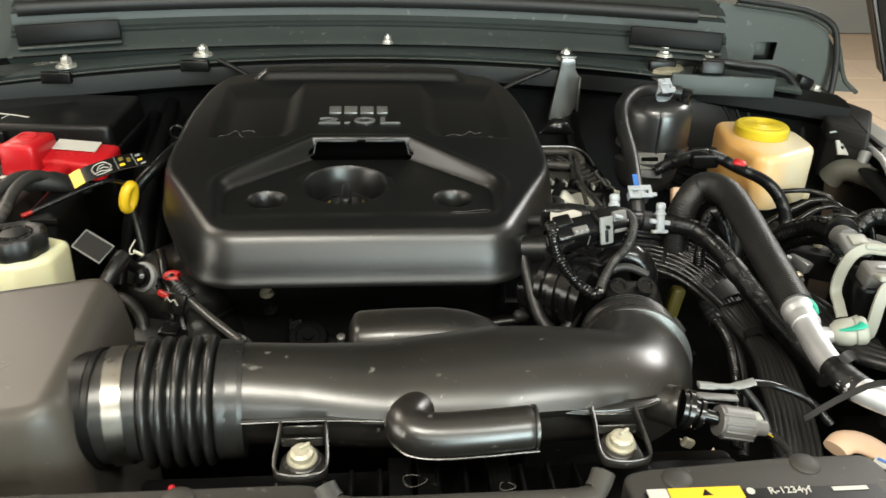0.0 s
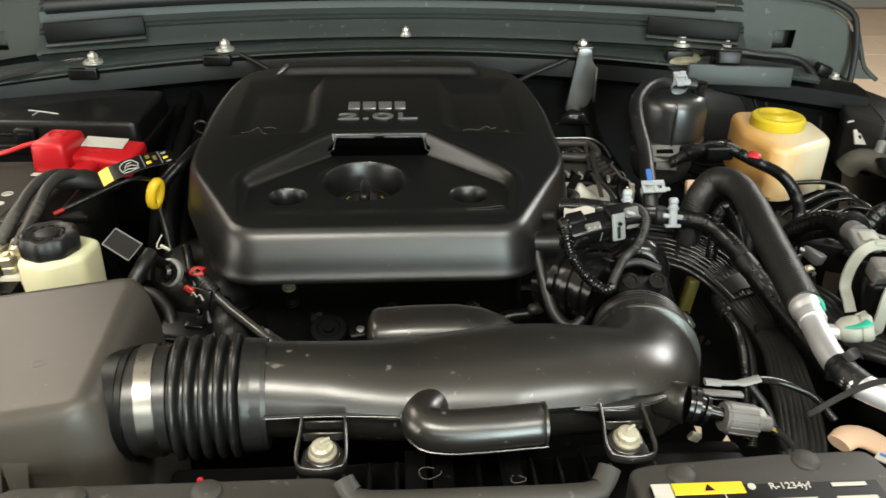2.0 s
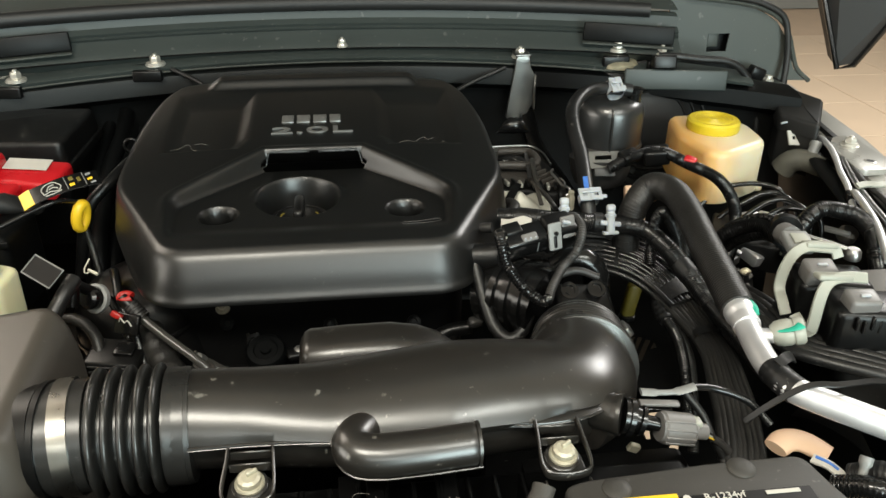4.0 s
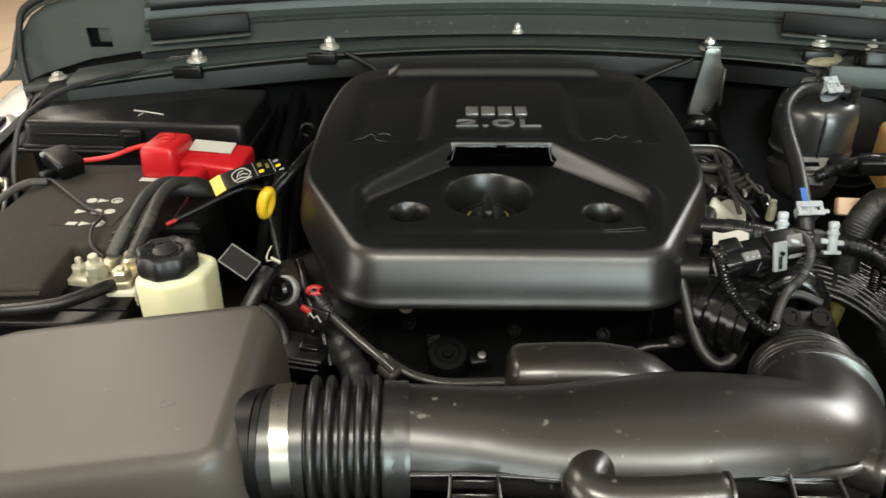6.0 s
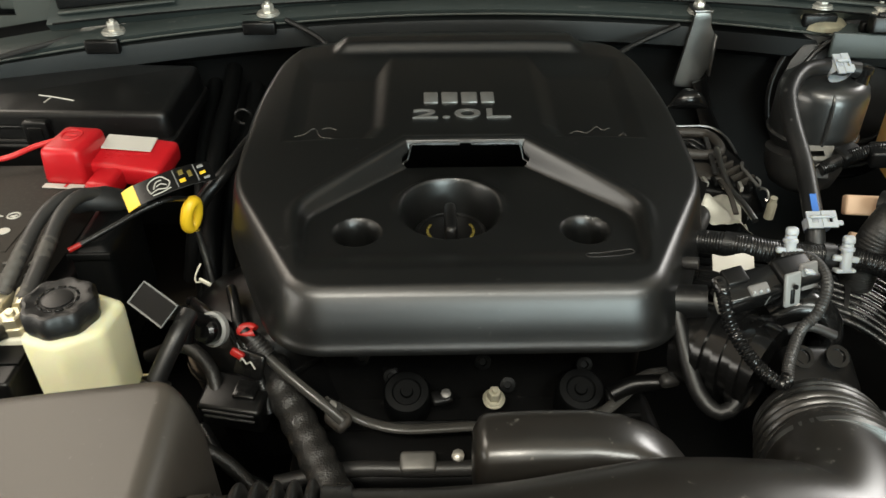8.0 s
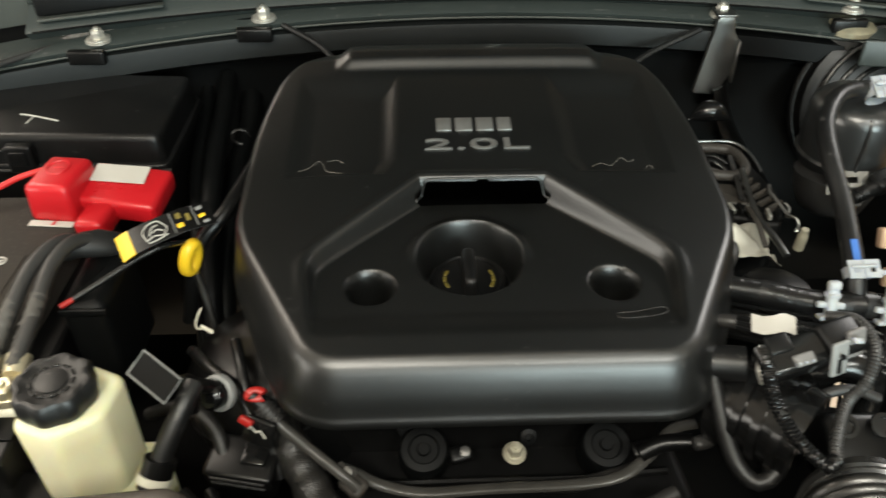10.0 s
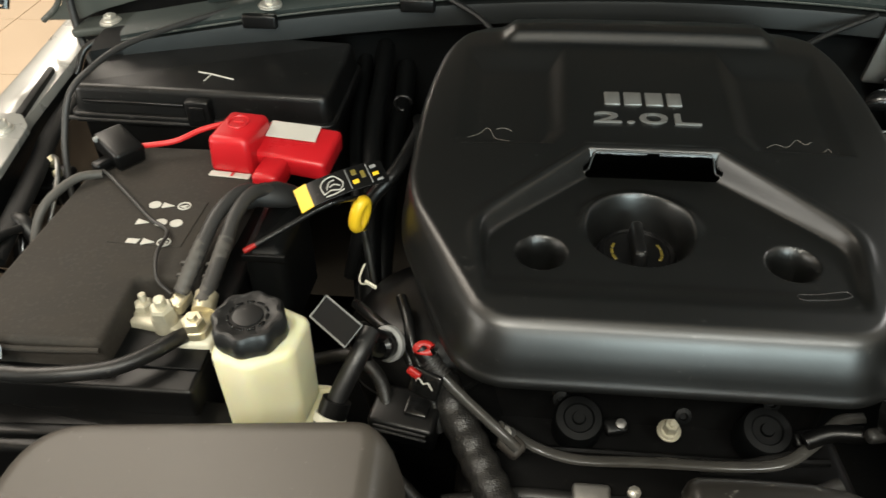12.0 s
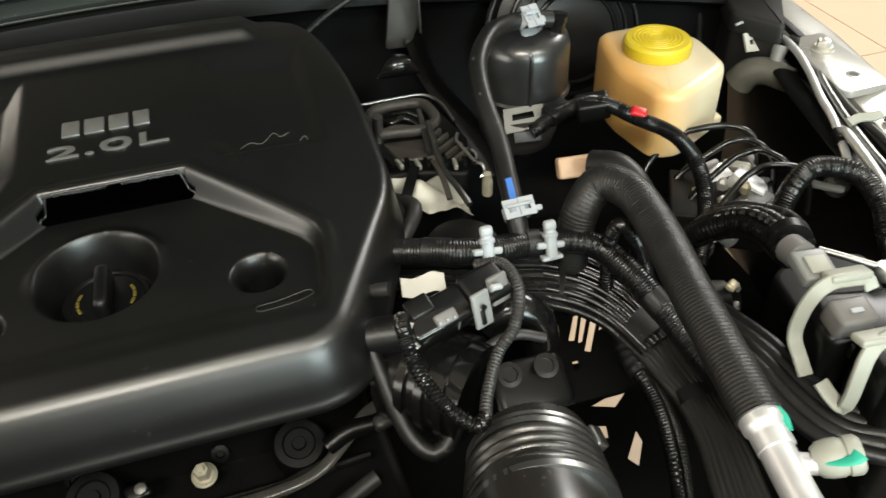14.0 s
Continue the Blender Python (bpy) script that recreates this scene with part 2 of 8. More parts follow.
def tube(pts, r, seg=14, step=0.006, bm=None, caps=True, level=False, raw=False):
    """A round or oval tube along pts. r: a radius, or a function of the place 0..1 and the metres gone, giving a radius or (side, up)."""
    bm = bm or bmesh.new()
    line = [Vector(q) for q in pts] if raw else spline(pts, step)
    n = len(line)
    lens = [0.0]
    for i in range(1, n):
        lens.append(lens[-1] + (line[i] - line[i - 1]).length)
    total = lens[-1] or 1e-6
    side, rings = None, []
    for i, c in enumerate(line):
        t = (line[min(i + 1, n - 1)] - line[max(i - 1, 0)]).normalized()
        if level:
            side = t.cross(Vector((0, 0, 1))).normalized()
        elif side is None:
            side = t.orthogonal().normalized()
        else:
            side = (side - t * side.dot(t)).normalized()
        up = side.cross(t)
        rr = r(lens[i] / total, lens[i]) if callable(r) else r
        a, b = rr if isinstance(rr, tuple) else (rr, rr)
        rings.append([bm.verts.new(c + side * (a * math.cos(k * math.tau / seg)) + up * (b * math.sin(k * math.tau / seg))) for k in range(seg)])
    for p, q in zip(rings, rings[1:]):
        for k in range(seg):
            bm.faces.new((p[k], p[(k + 1) % seg], q[(k + 1) % seg], q[k]))
    if caps:
        bm.faces.new(rings[0][::-1])
        bm.faces.new(rings[-1])
    return bm


def ribbon(pts, face, wide, thick, step=0.003):
    """A flat strip with eased edges along pts; its broad side looks towards face."""
    line = spline(pts, step)
    n, last = Vector(face).normalized(), len(line) - 1
    bm = bmesh.new()
    rows = []
    for i, c in enumerate(line):
        t = (line[min(i + 1, last)] - line[max(i - 1, 0)]).normalized()
        side = t.cross(n).normalized()
        up = side.cross(t).normalized()
        w, h, e = wide / 2, thick / 2, thick * 0.22
        rows.append([bm.verts.new(c + side * a + up * b) for a, b in ((w, h - e), (w - e, h), (e - w, h), (-w, h - e), (-w, e - h), (e - w, -h), (w - e, -h), (w, e - h))])
    for p, q in zip(rows, rows[1:]):
        for k in range(8):
            bm.faces.new((p[k], p[(k + 1) % 8], q[(k + 1) % 8], q[k]))
    bm.faces.new(rows[0])
    bm.faces.new(rows[-1][::-1])
    return bm


def ribbed(r, depth, pitch):
    """A radius for tube() that goes up and down like a corrugated hose."""
    return lambda s, m: r + depth * (0.5 + 0.5 * math.cos(math.tau * m / pitch))


def rbox(centre, size, bevel=0.004, seg=3, rot=(0, 0, 0), bm=None, taper=0.0):
    """A box with rounded edges; taper narrows its top."""
    out = bm or bmesh.new()
    tmp = bmesh.new()
    bmesh.ops.create_cube(tmp, size=1)
    for v in tmp.verts:
        k = 1 - taper if v.co.z > 0 else 1
        v.co = Vector((v.co.x * size[0] * k, v.co.y * size[1] * k, v.co.z * size[2]))
    if bevel:
        bmesh.ops.bevel(tmp, geom=tmp.edges[:], offset=min(bevel, min(size) * 0.45), segments=seg, affect="EDGES", profile=0.5)
    m = pose(*centre, *rot)
    copy = {v: out.verts.new(m @ v.co) for v in tmp.verts}
    for f in tmp.faces:
        out.faces.new([copy[v] for v in f.verts])
    tmp.free()
    return out


def lathe(profile, at=(0, 0, 0), rot=(0, 0, 0), seg=28, wobble=None, bm=None):
    """A turned shape: profile is (radius, height) from below to above; wobble(angle, i) scales the radius."""
    bm = bm or bmesh.new()
    m = pose(*at, *rot)
    rings = []
    for i, (r, z) in enumerate(profile):
        ring = []
        for k in range(seg):
            a = k * math.tau / seg
            q = r * (wobble(a, i) if wobble else 1)
            ring.append(bm.verts.new(m @ Vector((q * math.cos(a), q * math.sin(a), z))))
        rings.append(ring)
    for p, q in zip(rings, rings[1:]):
        for k in range(seg):
            bm.faces.new((p[k], p[(k + 1) % seg], q[(k + 1) % seg], q[k]))
    bm.faces.new(rings[0][::-1])
    bm.faces.new(rings[-1])
    return bm


def rounded(poly, radius, seg=6):
    """A 2D outline with its corners rounded off; radius: one number, or one a corner."""
    n, out = len(poly), []
    for i, p in enumerate(poly):
        rad = radius[i] if isinstance(radius, (list, tuple)) else radius
        p, a, b = Vector(p), Vector(poly[i - 1]), Vector(poly[(i + 1) % n])
        u, v = (a - p), (b - p)
        r = min(rad, u.length * 0.48, v.length * 0.48)
        s, e = p + u.normalized() * r, p + v.normalized() * r
        for k in range(seg + 1):
            t = k / seg
            out.append(s * (1 - t) ** 2 + p * 2 * t * (1 - t) + e * t * t)
    return out


def prism(poly, z0, z1, bevel=0.003, radius=0.01, shrink=0.0, bm=None, m=None, seg=5):
    """An upright block on an outline, its corners and its upper edge rounded; shrink draws the top in by that many metres."""
    bm = bm or bmesh.new()
    m = m or Matrix()
    base = rounded(poly, radius, seg) if radius else [Vector(p) for p in poly]
    n = len(base)
    area = sum(base[i - 1].x * base[i].y - base[i].x * base[i - 1].y for i in range(n))
    sign = 1 if area > 0 else -1
    norms = []
    for i in range(n):
        t = base[(i + 1) % n] - base[i - 1]
        norms.append(Vector((t.y, -t.x)).normalized() * sign)
    steps = [(0.0, z0)]
    for k in range(4):
        a = k / 3 * math.pi / 2
        steps.append((shrink + bevel * (1 - math.cos(a)), z1 - bevel + bevel * math.sin(a)))
    rings = []
    for d, z in steps:
        rings.append([bm.verts.new(m @ Vector((p.x - q.x * d, p.y - q.y * d, z))) for p, q in zip(base, norms)])
    for p, q in zip(rings, rings[1:]):
        for k in range(n):
            bm.faces.new((p[k], p[(k + 1) % n], q[(k + 1) % n], q[k]))
    bm.faces.new(rings[0][::-1])
    bm.faces.new(rings[-1])
    return bm


def loft(rows, seg=36, power=2.6, caps=3, bm=None):
    """A rounded-box body along x; rows: (x, y, z, half depth, half height); its ends are drawn in softly."""
    bm = bm or bmesh.new()
    (x0, y0, z0, a0, b0), (x1, y1, z1, a1, b1) = rows[0], rows[-1]
    full = []
    for k in range(caps, 0, -1):
        w = math.sin(k / caps * math.pi / 2)
        full.append((x0 - 0.010 * w, y0, z0, a0 * (1 - 0.30 * w ** 3) - 0.002 * w, b0 * (1 - 0.30 * w ** 3) - 0.002 * w))
    full += list(rows)
    for k in range(1, caps + 1):
        w = math.sin(k / caps * math.pi / 2)
        full.append((x1 + 0.010 * w, y1, z1, a1 * (1 - 0.30 * w ** 3) - 0.002 * w, b1 * (1 - 0.30 * w ** 3) - 0.002 * w))
    rings = []
    for x, y, z, a, b in full:
        ring = []
        for k in range(seg):
            t = k * math.tau / seg
            c, s = math.cos(t), math.sin(t)
            ring.append(bm.verts.new((x, y + a * math.copysign(abs(c) ** (2 / power), c), z + b * math.copysign(abs(s) ** (2 / power), s))))
        rings.append(ring)
    for p, q in zip(rings, rings[1:]):
        for k in range(seg):
            bm.faces.new((p[k], p[(k + 1) % seg], q[(k + 1) % seg], q[k]))
    bm.faces.new(rings[0][::-1])
    bm.faces.new(rings[-1])
    return bm


def dust_ring(at, r, squash=0.7, turn=0.0, tilt=(0, 0)):
    """A dried drop mark: a thin open ring lying on a surface that rises by tilt along x and y."""
    pts = []
    for k in range(15):
        a = turn + k / 14 * math.tau * 0.9
        q = r * (1 + 0.12 * math.sin(3 * a + turn))
        x, y = q * math.cos(a), q * squash * math.sin(a)
        pts.append((at[0] + x, at[1] + y, at[2] + tilt[0] * x + tilt[1] * y))
    return tube(pts, 0.00025, 6, 0.004)


def dust_spot(at, r, turn=0.0):
    """A dried drop: a thin uneven oval patch lying on a level surface."""
    bm = bmesh.new()
    ring = [bm.verts.new((at[0] + 1.3 * r * (1 + 0.18 * math.sin(3 * a + turn)) * math.cos(a), at[1] + 0.75 * r * (1 + 0.15 * math.sin(2 * a + turn)) * math.sin(a), at[2])) for a in [k / 12 * math.tau for k in range(12)]]
    mid = bm.verts.new((at[0], at[1], at[2] + 0.0003))
    for k in range(12):
        bm.faces.new((ring[k], ring[(k + 1) % 12], mid))
    return bm


def lettering(words, size, thick, m, wide=1.0):
    """A mesh of raised writing in the built-in font, laid on the pose m."""
    cu = bpy.data.curves.new("lettering", "FONT")
    cu.body, cu.size, cu.extrude, cu.align_x, cu.resolution_u = words, size, thick, "CENTER", 3
    ob = new("lettering", cu)
    bpy.context.view_layer.update()
    me = bpy.data.meshes.new_from_object(ob.evaluated_get(bpy.context.evaluated_depsgraph_get()))
    bm = bmesh.new()
    bm.from_mesh(me)
    for v in bm.verts:
        v.co = m @ Vector((v.co.x * wide, v.co.y, v.co.z))
    bpy.data.objects.remove(ob)
    bpy.data.curves.remove(cu)
    bpy.data.meshes.remove(me)
    return bm


def bolt(name, at, label, r=0.008, h=0.012, material=None, washer=1.35, rot=(0, 0, 0), group="", category="bolt"):
    """A flanged hexagon bolt head with a washer and a stub of thread."""
    material = material or ZINC
    ob = thing(name, at, label, category, group)
    part("washer", lathe([(r * washer * 1.15, -0.003), (r * washer * 1.15, -0.001), (r * washer, 0.0), (r * washer, 0.0015), (r * 1.15, 0.003)], at, rot, 20), material, ob)
    part("head", lathe([(r, 0.002), (r, h * 0.75), (r * 0.85, h)], at, rot, 6), material, ob, smooth=False)
    part("thread", lathe([(r * 0.42, h), (r * 0.42, h * 1.25), (r * 0.3, h * 1.3)], at, rot, 10), material, ob)
    return ob


# ---- the hall ----
def room():
    solo("floor", rbox((0, 0.5, -0.06), (14, 14, 0.1), 0), GROUT, "pale beige tiled hall floor under the car", "floor", kind="structure", smooth=False)
    solo("ceiling", rbox((0, 0.5, 3.55), (14, 14, 0.1), 0), CEIL, "plain white painted hall ceiling", "ceiling", kind="structure", smooth=False)
    for name, c, s in (("wall_south", (0, -6.45, 1.7), (13.9, 0.1, 3.4)), ("wall_north", (0, 7.45, 1.7), (13.9, 0.1, 3.4)),
                       ("wall_west", (-6.9, 0.5, 1.7), (0.1, 13.7, 3.4)), ("wall_east", (6.9, 0.5, 1.7), (0.1, 13.7, 3.4))):
        solo(name, rbox(c, s, 0), WALLP, "plain grey painted wall", "wall", kind="structure", smooth=False)


room()

# ---- car body round the engine bay ----
MID = 0.018
body = thing("car_body", (MID, 1.3, 0), "silver car body around an open engine bay", "car")


def cowl_y(x):
    return 1.345 - 0.26 * (x - MID) ** 2


def swept(profile, x0, x1, n=40, drop=0.06):
    """A strip across the car that follows the bow of the cowl; profile: (y offset, z)."""
    bm = bmesh.new()
    rows = []
    for i in range(n + 1):
        x = x0 + (x1 - x0) * i / n
        rows.append([bm.verts.new((x, cowl_y(x) + dy, z - drop * (x - MID) ** 2)) for dy, z in profile])
    for p, q in zip(rows, rows[1:]):
        for k in range(len(profile) - 1):
            bm.faces.new((p[k], q[k], q[k + 1], p[k + 1]))
    return bm


part("cowl_ledge", swept([(0.03, 1.162), (-0.020, 1.1665), (-0.022, 1.1715), (-0.016, 1.1755), (0.006, 1.1785), (0.03, 1.1805)], -0.66, 0.70), COWLP, body, "dark grey painted cowl ledge")
part("cowl_panel", swept([(0.012, 1.170), (0.002, 1.1815), (0.006, 1.186), (0.016, 1.192), (0.034, 1.206), (0.030, 1.210), (0.036, 1.2125), (0.033, 1.217), (0.044, 1.224), (0.046, 1.240), (0.06, 1.245)], MID - 0.578, MID + 0.578, drop=0.02), COWLP, body, "dark grey ribbed cowl panel")
# Paler bead paints the bright line along the ledge
part("ledge_highlight", swept([(-0.0195, 1.1650), (-0.0228, 1.1640), (-0.0236, 1.1655), (-0.0225, 1.1668)], -0.66, 0.52), HINGE, body, "paler bead painting the bright line on the cowl ledge edge")
# No groove is cut; a near-black strip paints its shade
part("groove_shade", swept([(-0.0005, 1.1812), (-0.0015, 1.1822), (0.0005, 1.1836)], MID - 0.57, MID + 0.57, drop=0.02), COWLD, body, "dark strip painting the shade of the cowl groove")
part("cowl_seal", tube([(x / 20, cowl_y(x / 20) + 0.045, 1.248 - 0.02 * (x / 20 - MID) ** 2) for x in range(-11, 12)], 0.012, 12, 0.02), SEAL, body, "black rubber cowl seal")
part("cowl_top", swept([(0.05, 1.25), (0.07, 1.258), (0.45, 1.36)], MID - 0.578, MID + 0.578, drop=0.02), COWLP, body)
part("firewall_band", swept([(-0.012, 1.160), (-0.024, 1.157), (-0.0255, 1.152), (-0.0265, 1.130), (-0.012, 1.1255)], -0.66, 0.345, drop=0.05), BAND, body, "firewall edge in a darkened copy of the cowl paint")
part("firewall", swept([(0.03, 1.162), (0.0, 1.160), (-0.02, 1.153), (-0.022, 1.128), (0.0, 1.115), (0.01, 1.05), (-0.02, 0.95), (-0.04, 0.75), (0.02, 0.55)], -0.70, 0.775, drop=0.05), COWLD, body, "firewall with its shade put into a near-black colour")
part("firewall_panel", rbox((0.574, 1.226, 1.147), (0.172, 0.006, 0.034), 0.003, rot=(-6, 1, -6)), COWLP, body, "grey painted firewall panel")
part("windscreen_base", rbox((MID, 1.75, 1.37), (1.5, 0.05, 0.1), 0.02), SEAL, body)
for side in (-1, 1):
    part("cowl_pad", rbox((MID + side * 0.492, 1.297, 1.208), (0.152, 0.010, 0.030), 0.003, 2, rot=(-8, side * 2, side * -13)), COWLD, body, "black foam pad on the cowl")
    part("cowl_lip", rbox((MID + side * 0.490, 1.290, 1.1905), (0.152, 0.014, 0.004), 0.0015, 1, rot=(0, side * 2, side * -13)), HINGE, body)


def holed_plate(outer, hole, thick, m, n=72):
    """A flat plate with a square opening through it."""
    bm = bmesh.new()
    cx, cy = sum(p[0] for p in hole) / 4, sum(p[1] for p in hole) / 4

    def cut(poly, a):
        d = Vector((math.cos(a), math.sin(a)))
        best = 0
        for i in range(len(poly)):
            p, q = Vector(poly[i - 1]) - Vector((cx, cy)), Vector(poly[i]) - Vector((cx, cy))
            e = q - p
            det = d.x * -e.y + d.y * e.x
            if abs(det) < 1e-12:
                continue
            t = (p.x * -e.y + p.y * e.x) / det
            s = (d.x * p.y - d.y * p.x) / det
            if t > 0 and -1e-6 <= s <= 1 + 1e-6:
                best = max(best, t)
        return Vector((cx, cy)) + d * best

    angles = sorted([k * math.tau / n for k in range(n)] + [math.atan2(p[1] - cy, p[0] - cx) % math.tau for p in list(hole) + list(outer)])
    rings = []
    for poly, z in ((hole, 0), (outer, 0), (outer, -thick), (hole, -thick)):
        rings.append([bm.verts.new(m @ Vector((*cut(poly, a), z))) for a in angles])
    for i in range(4):
        p, q = rings[i], rings[(i + 1) % 4]
        for k in range(len(angles)):
            bm.faces.new((p[k], p[(k + 1) % len(angles)], q[(k + 1) % len(angles)], q[k]))
    return bm


for side in (-1, 1):
    flip = Matrix.Diagonal((side, 1, 1, 1))
    place = Matrix.Translation((MID, 1.330, 0)) @ flip @ pose(0, 0, 0, 86, 0, 0)
    outer = [(0.575, 1.165), (0.690, 1.147), (0.770, 1.124), (0.800, 1.112), (0.850, 1.110), (0.822, 1.132), (0.808, 1.160), (0.795, 1.190), (0.775, 1.216), (0.745, 1.234), (0.705, 1.246), (0.575, 1.262)]
    hole = [(0.650, 1.166), (0.687, 1.166), (0.690, 1.197), (0.650, 1.197)]
    bm = holed_plate([(a, b - 1.18) for a, b in outer], [(a, b - 1.18) for a, b in hole], 0.004, Matrix.Translation((0, 0, 1.18)) @ place)
    hp = part("hinge_plate", bm, HINGE, body, "grey primed hinge panel with a square hole", smooth=False)
    # Added dark plates close the hole and the gap that would show floor
    part("hole_shade", rbox((MID + side * 0.675, 1.352, 1.18), (0.11, 0.004, 0.07), 0.0), COWLD, hp, smooth=False)
    part("hole_step", rbox((MID + side * 0.664, 1.344, 1.184), (0.022, 0.01, 0.026), 0.003), HINGE, hp)
    part("dark_filler", rbox((MID + side * 0.665, 1.345, 1.105), (0.32, 0.008, 0.115), 0.002), COWLD, hp)
    rim = [(MID + side * a, 1.326, z) for a, z in ((0.600, 1.262), (0.705, 1.249), (0.748, 1.237), (0.780, 1.218), (0.800, 1.192), (0.814, 1.160), (0.828, 1.132), (0.856, 1.109))]
    part("panel_lip", tube(rim, 0.0042, 8), HINGE, hp)
    part("panel_seal", tube([(x, y - 0.004, z + 0.008) for x, y, z in rim[:4]] + [(MID + side * 0.792, 1.318, 1.195), (MID + side * 0.797, 1.312, 1.15), (MID + side * 0.788, 1.295, 1.10), (MID + side * 0.765, 1.27, 1.05)], 0.0055, 10), SEAL, body, "black rubber hood seal")
    part("hinge_foot", rbox((MID + side * 0.735, 1.300, 1.118), (0.11, 0.05, 0.012), 0.004, rot=(0, side * 9, side * 4)), HINGE, body)
    # fender rail: a painted flange with holes and a skirt
    bm = bmesh.new()
    rows = []
    for y, o in ((1.40, 0.868), (1.25, 0.849), (1.10, 0.832), (0.95, 0.802), (0.80, 0.765), (0.60, 0.705), (0.35, 0.625), (0.20, 0.575)):
        rows.append([bm.verts.new((MID + side * (o + d), y, z)) for d, z in ((-0.066, 1.00), (-0.060, 1.062), (-0.054, 1.074), (-0.006, 1.082), (0.0, 1.079), (0.004, 1.067), (0.008, 0.88), (0.012, 0.6))])
    for p, q in zip(rows, rows[1:]):
        for k in range(7):
            bm.faces.new((p[k], q[k], q[k + 1], p[k + 1]))
    part("fender_rail", bm, PAINT, body, "silver painted inner fender flange")
    bm = bmesh.new()
    rows = []
    for y, o in ((1.42, 0.806), (1.25, 0.786), (1.10, 0.768), (0.95, 0.738), (0.80, 0.700), (0.60, 0.641), (0.35, 0.561)):
        rows.append([bm.verts.new((MID + side * (o + d), y, z)) for d, z in ((0.0, 1.068), (-0.006, 1.05), (-0.012, 0.98), (0.0, 0.86), (0.02, 0.69))])
    for p, q in zip(rows, rows[1:]):
        for k in range(4):
            bm.faces.new((p[k], q[k], q[k + 1], p[k + 1]))
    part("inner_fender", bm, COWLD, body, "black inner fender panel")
    tab = part("flange_tab", prism([(MID + side * 0.733, 0.968), (MID + side * 0.738, 0.995), (MID + side * 0.752, 1.070), (MID + side * 0.775, 1.098), (MID + side * 0.808, 1.098), (MID + side * 0.800, 0.962), (MID + side * 0.742, 0.960)], 1.0775, 1.0865, 0.0012, 0.006), PAINT, body, "silver painted flange tab with a hole")
    part("tab_hole", lathe([(0.0095, 0.0004), (0.0085, 0.0010), (0.0062, 0.0012), (0.0056, 0.0006)], (MID + side * 0.770, 0.992, 1.0862), seg=24), PAINT, tab, "pressed rim of the hole")
    part("hole_floor", lathe([(0.0060, 0.0002), (0.0058, 0.0006), (0.001, 0.0007)], (MID + side * 0.770, 0.992, 1.0864), seg=20), SEAL, tab)
    part("flange_slot", prism([(MID + side * 0.780, 1.105), (MID + side * 0.790, 1.105), (MID + side * 0.812, 1.235), (MID + side * 0.803, 1.235)], 1.074, 1.0822, 0.0006, 0.004), SEAL, body, "long dark slot in the fender flange")
    part("front_hole", lathe([(0.0095, 0), (0.0090, 0.0010), (0.0060, 0.0012), (0.001, 0.0006)], (MID + side * 0.752, 0.905, 1.0800), (0, side * -9, 0), 6), SEAL, body, smooth=False)
    part("foam_strip", tube([(MID + side * o, y, 1.058) for y, o in ((1.30, 0.775), (1.20, 0.762), (1.10, 0.747), (1.03, 0.728), (0.95, 0.708), (0.85, 0.684))], lambda s, m: (0.014, 0.006), 12, level=True), COWLD, body, "black foam strip along the fender flange")
for side in (-1, 1):
    wheel = part("wheel", lathe([(0.17, -0.09), (0.19, -0.10), (0.20, -0.06), (0.20, 0.06), (0.19, 0.10), (0.17, 0.09)], (MID + side * 0.80, 0.66, 0.40), (0, 90, 0), 40), STEEL, body, "alloy front wheel")
    part("tyre", lathe([(0.20, -0.10), (0.30, -0.125), (0.38, -0.118), (0.40, -0.08), (0.40, 0.08), (0.38, 0.118), (0.30, 0.125), (0.20, 0.10)], (MID + side * 0.80, 0.66, 0.40), (0, 90, 0), 48), RUBBER, wheel, "black front tyre")
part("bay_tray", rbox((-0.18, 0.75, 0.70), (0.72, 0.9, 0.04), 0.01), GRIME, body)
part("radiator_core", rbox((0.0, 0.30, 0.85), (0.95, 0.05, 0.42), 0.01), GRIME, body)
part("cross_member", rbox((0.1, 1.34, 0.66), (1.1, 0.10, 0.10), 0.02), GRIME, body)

hood = thing("hood", (MID, 1.42, 1.25), "open silver hood with a black lined underside", "car hood")
ang = 52
up = Vector((0, -math.cos(radians(ang)), math.sin(radians(ang))))
out = Vector((0, math.sin(radians(ang)), math.cos(radians(ang))))
hinge = Vector((MID, 1.43, 1.30))


def hood_sheet(d, w0, w1, l0, l1):
    bm = bmesh.new()
    q = [hinge + up * l + out * d + Vector((s * w, 0, 0)) for l, w in ((l0, w0), (l1, w1)) for s in (-1, 1)]
    v = [bm.verts.new(c) for c in q] + [bm.verts.new(c + out * 0.02) for c in q]
    for f in ((0, 1, 3, 2), (4, 6, 7, 5), (0, 4, 5, 1), (1, 5, 7, 3), (3, 7, 6, 2), (2, 6, 4, 0)):
        bm.faces.new([v[i] for i in f])
    return bm


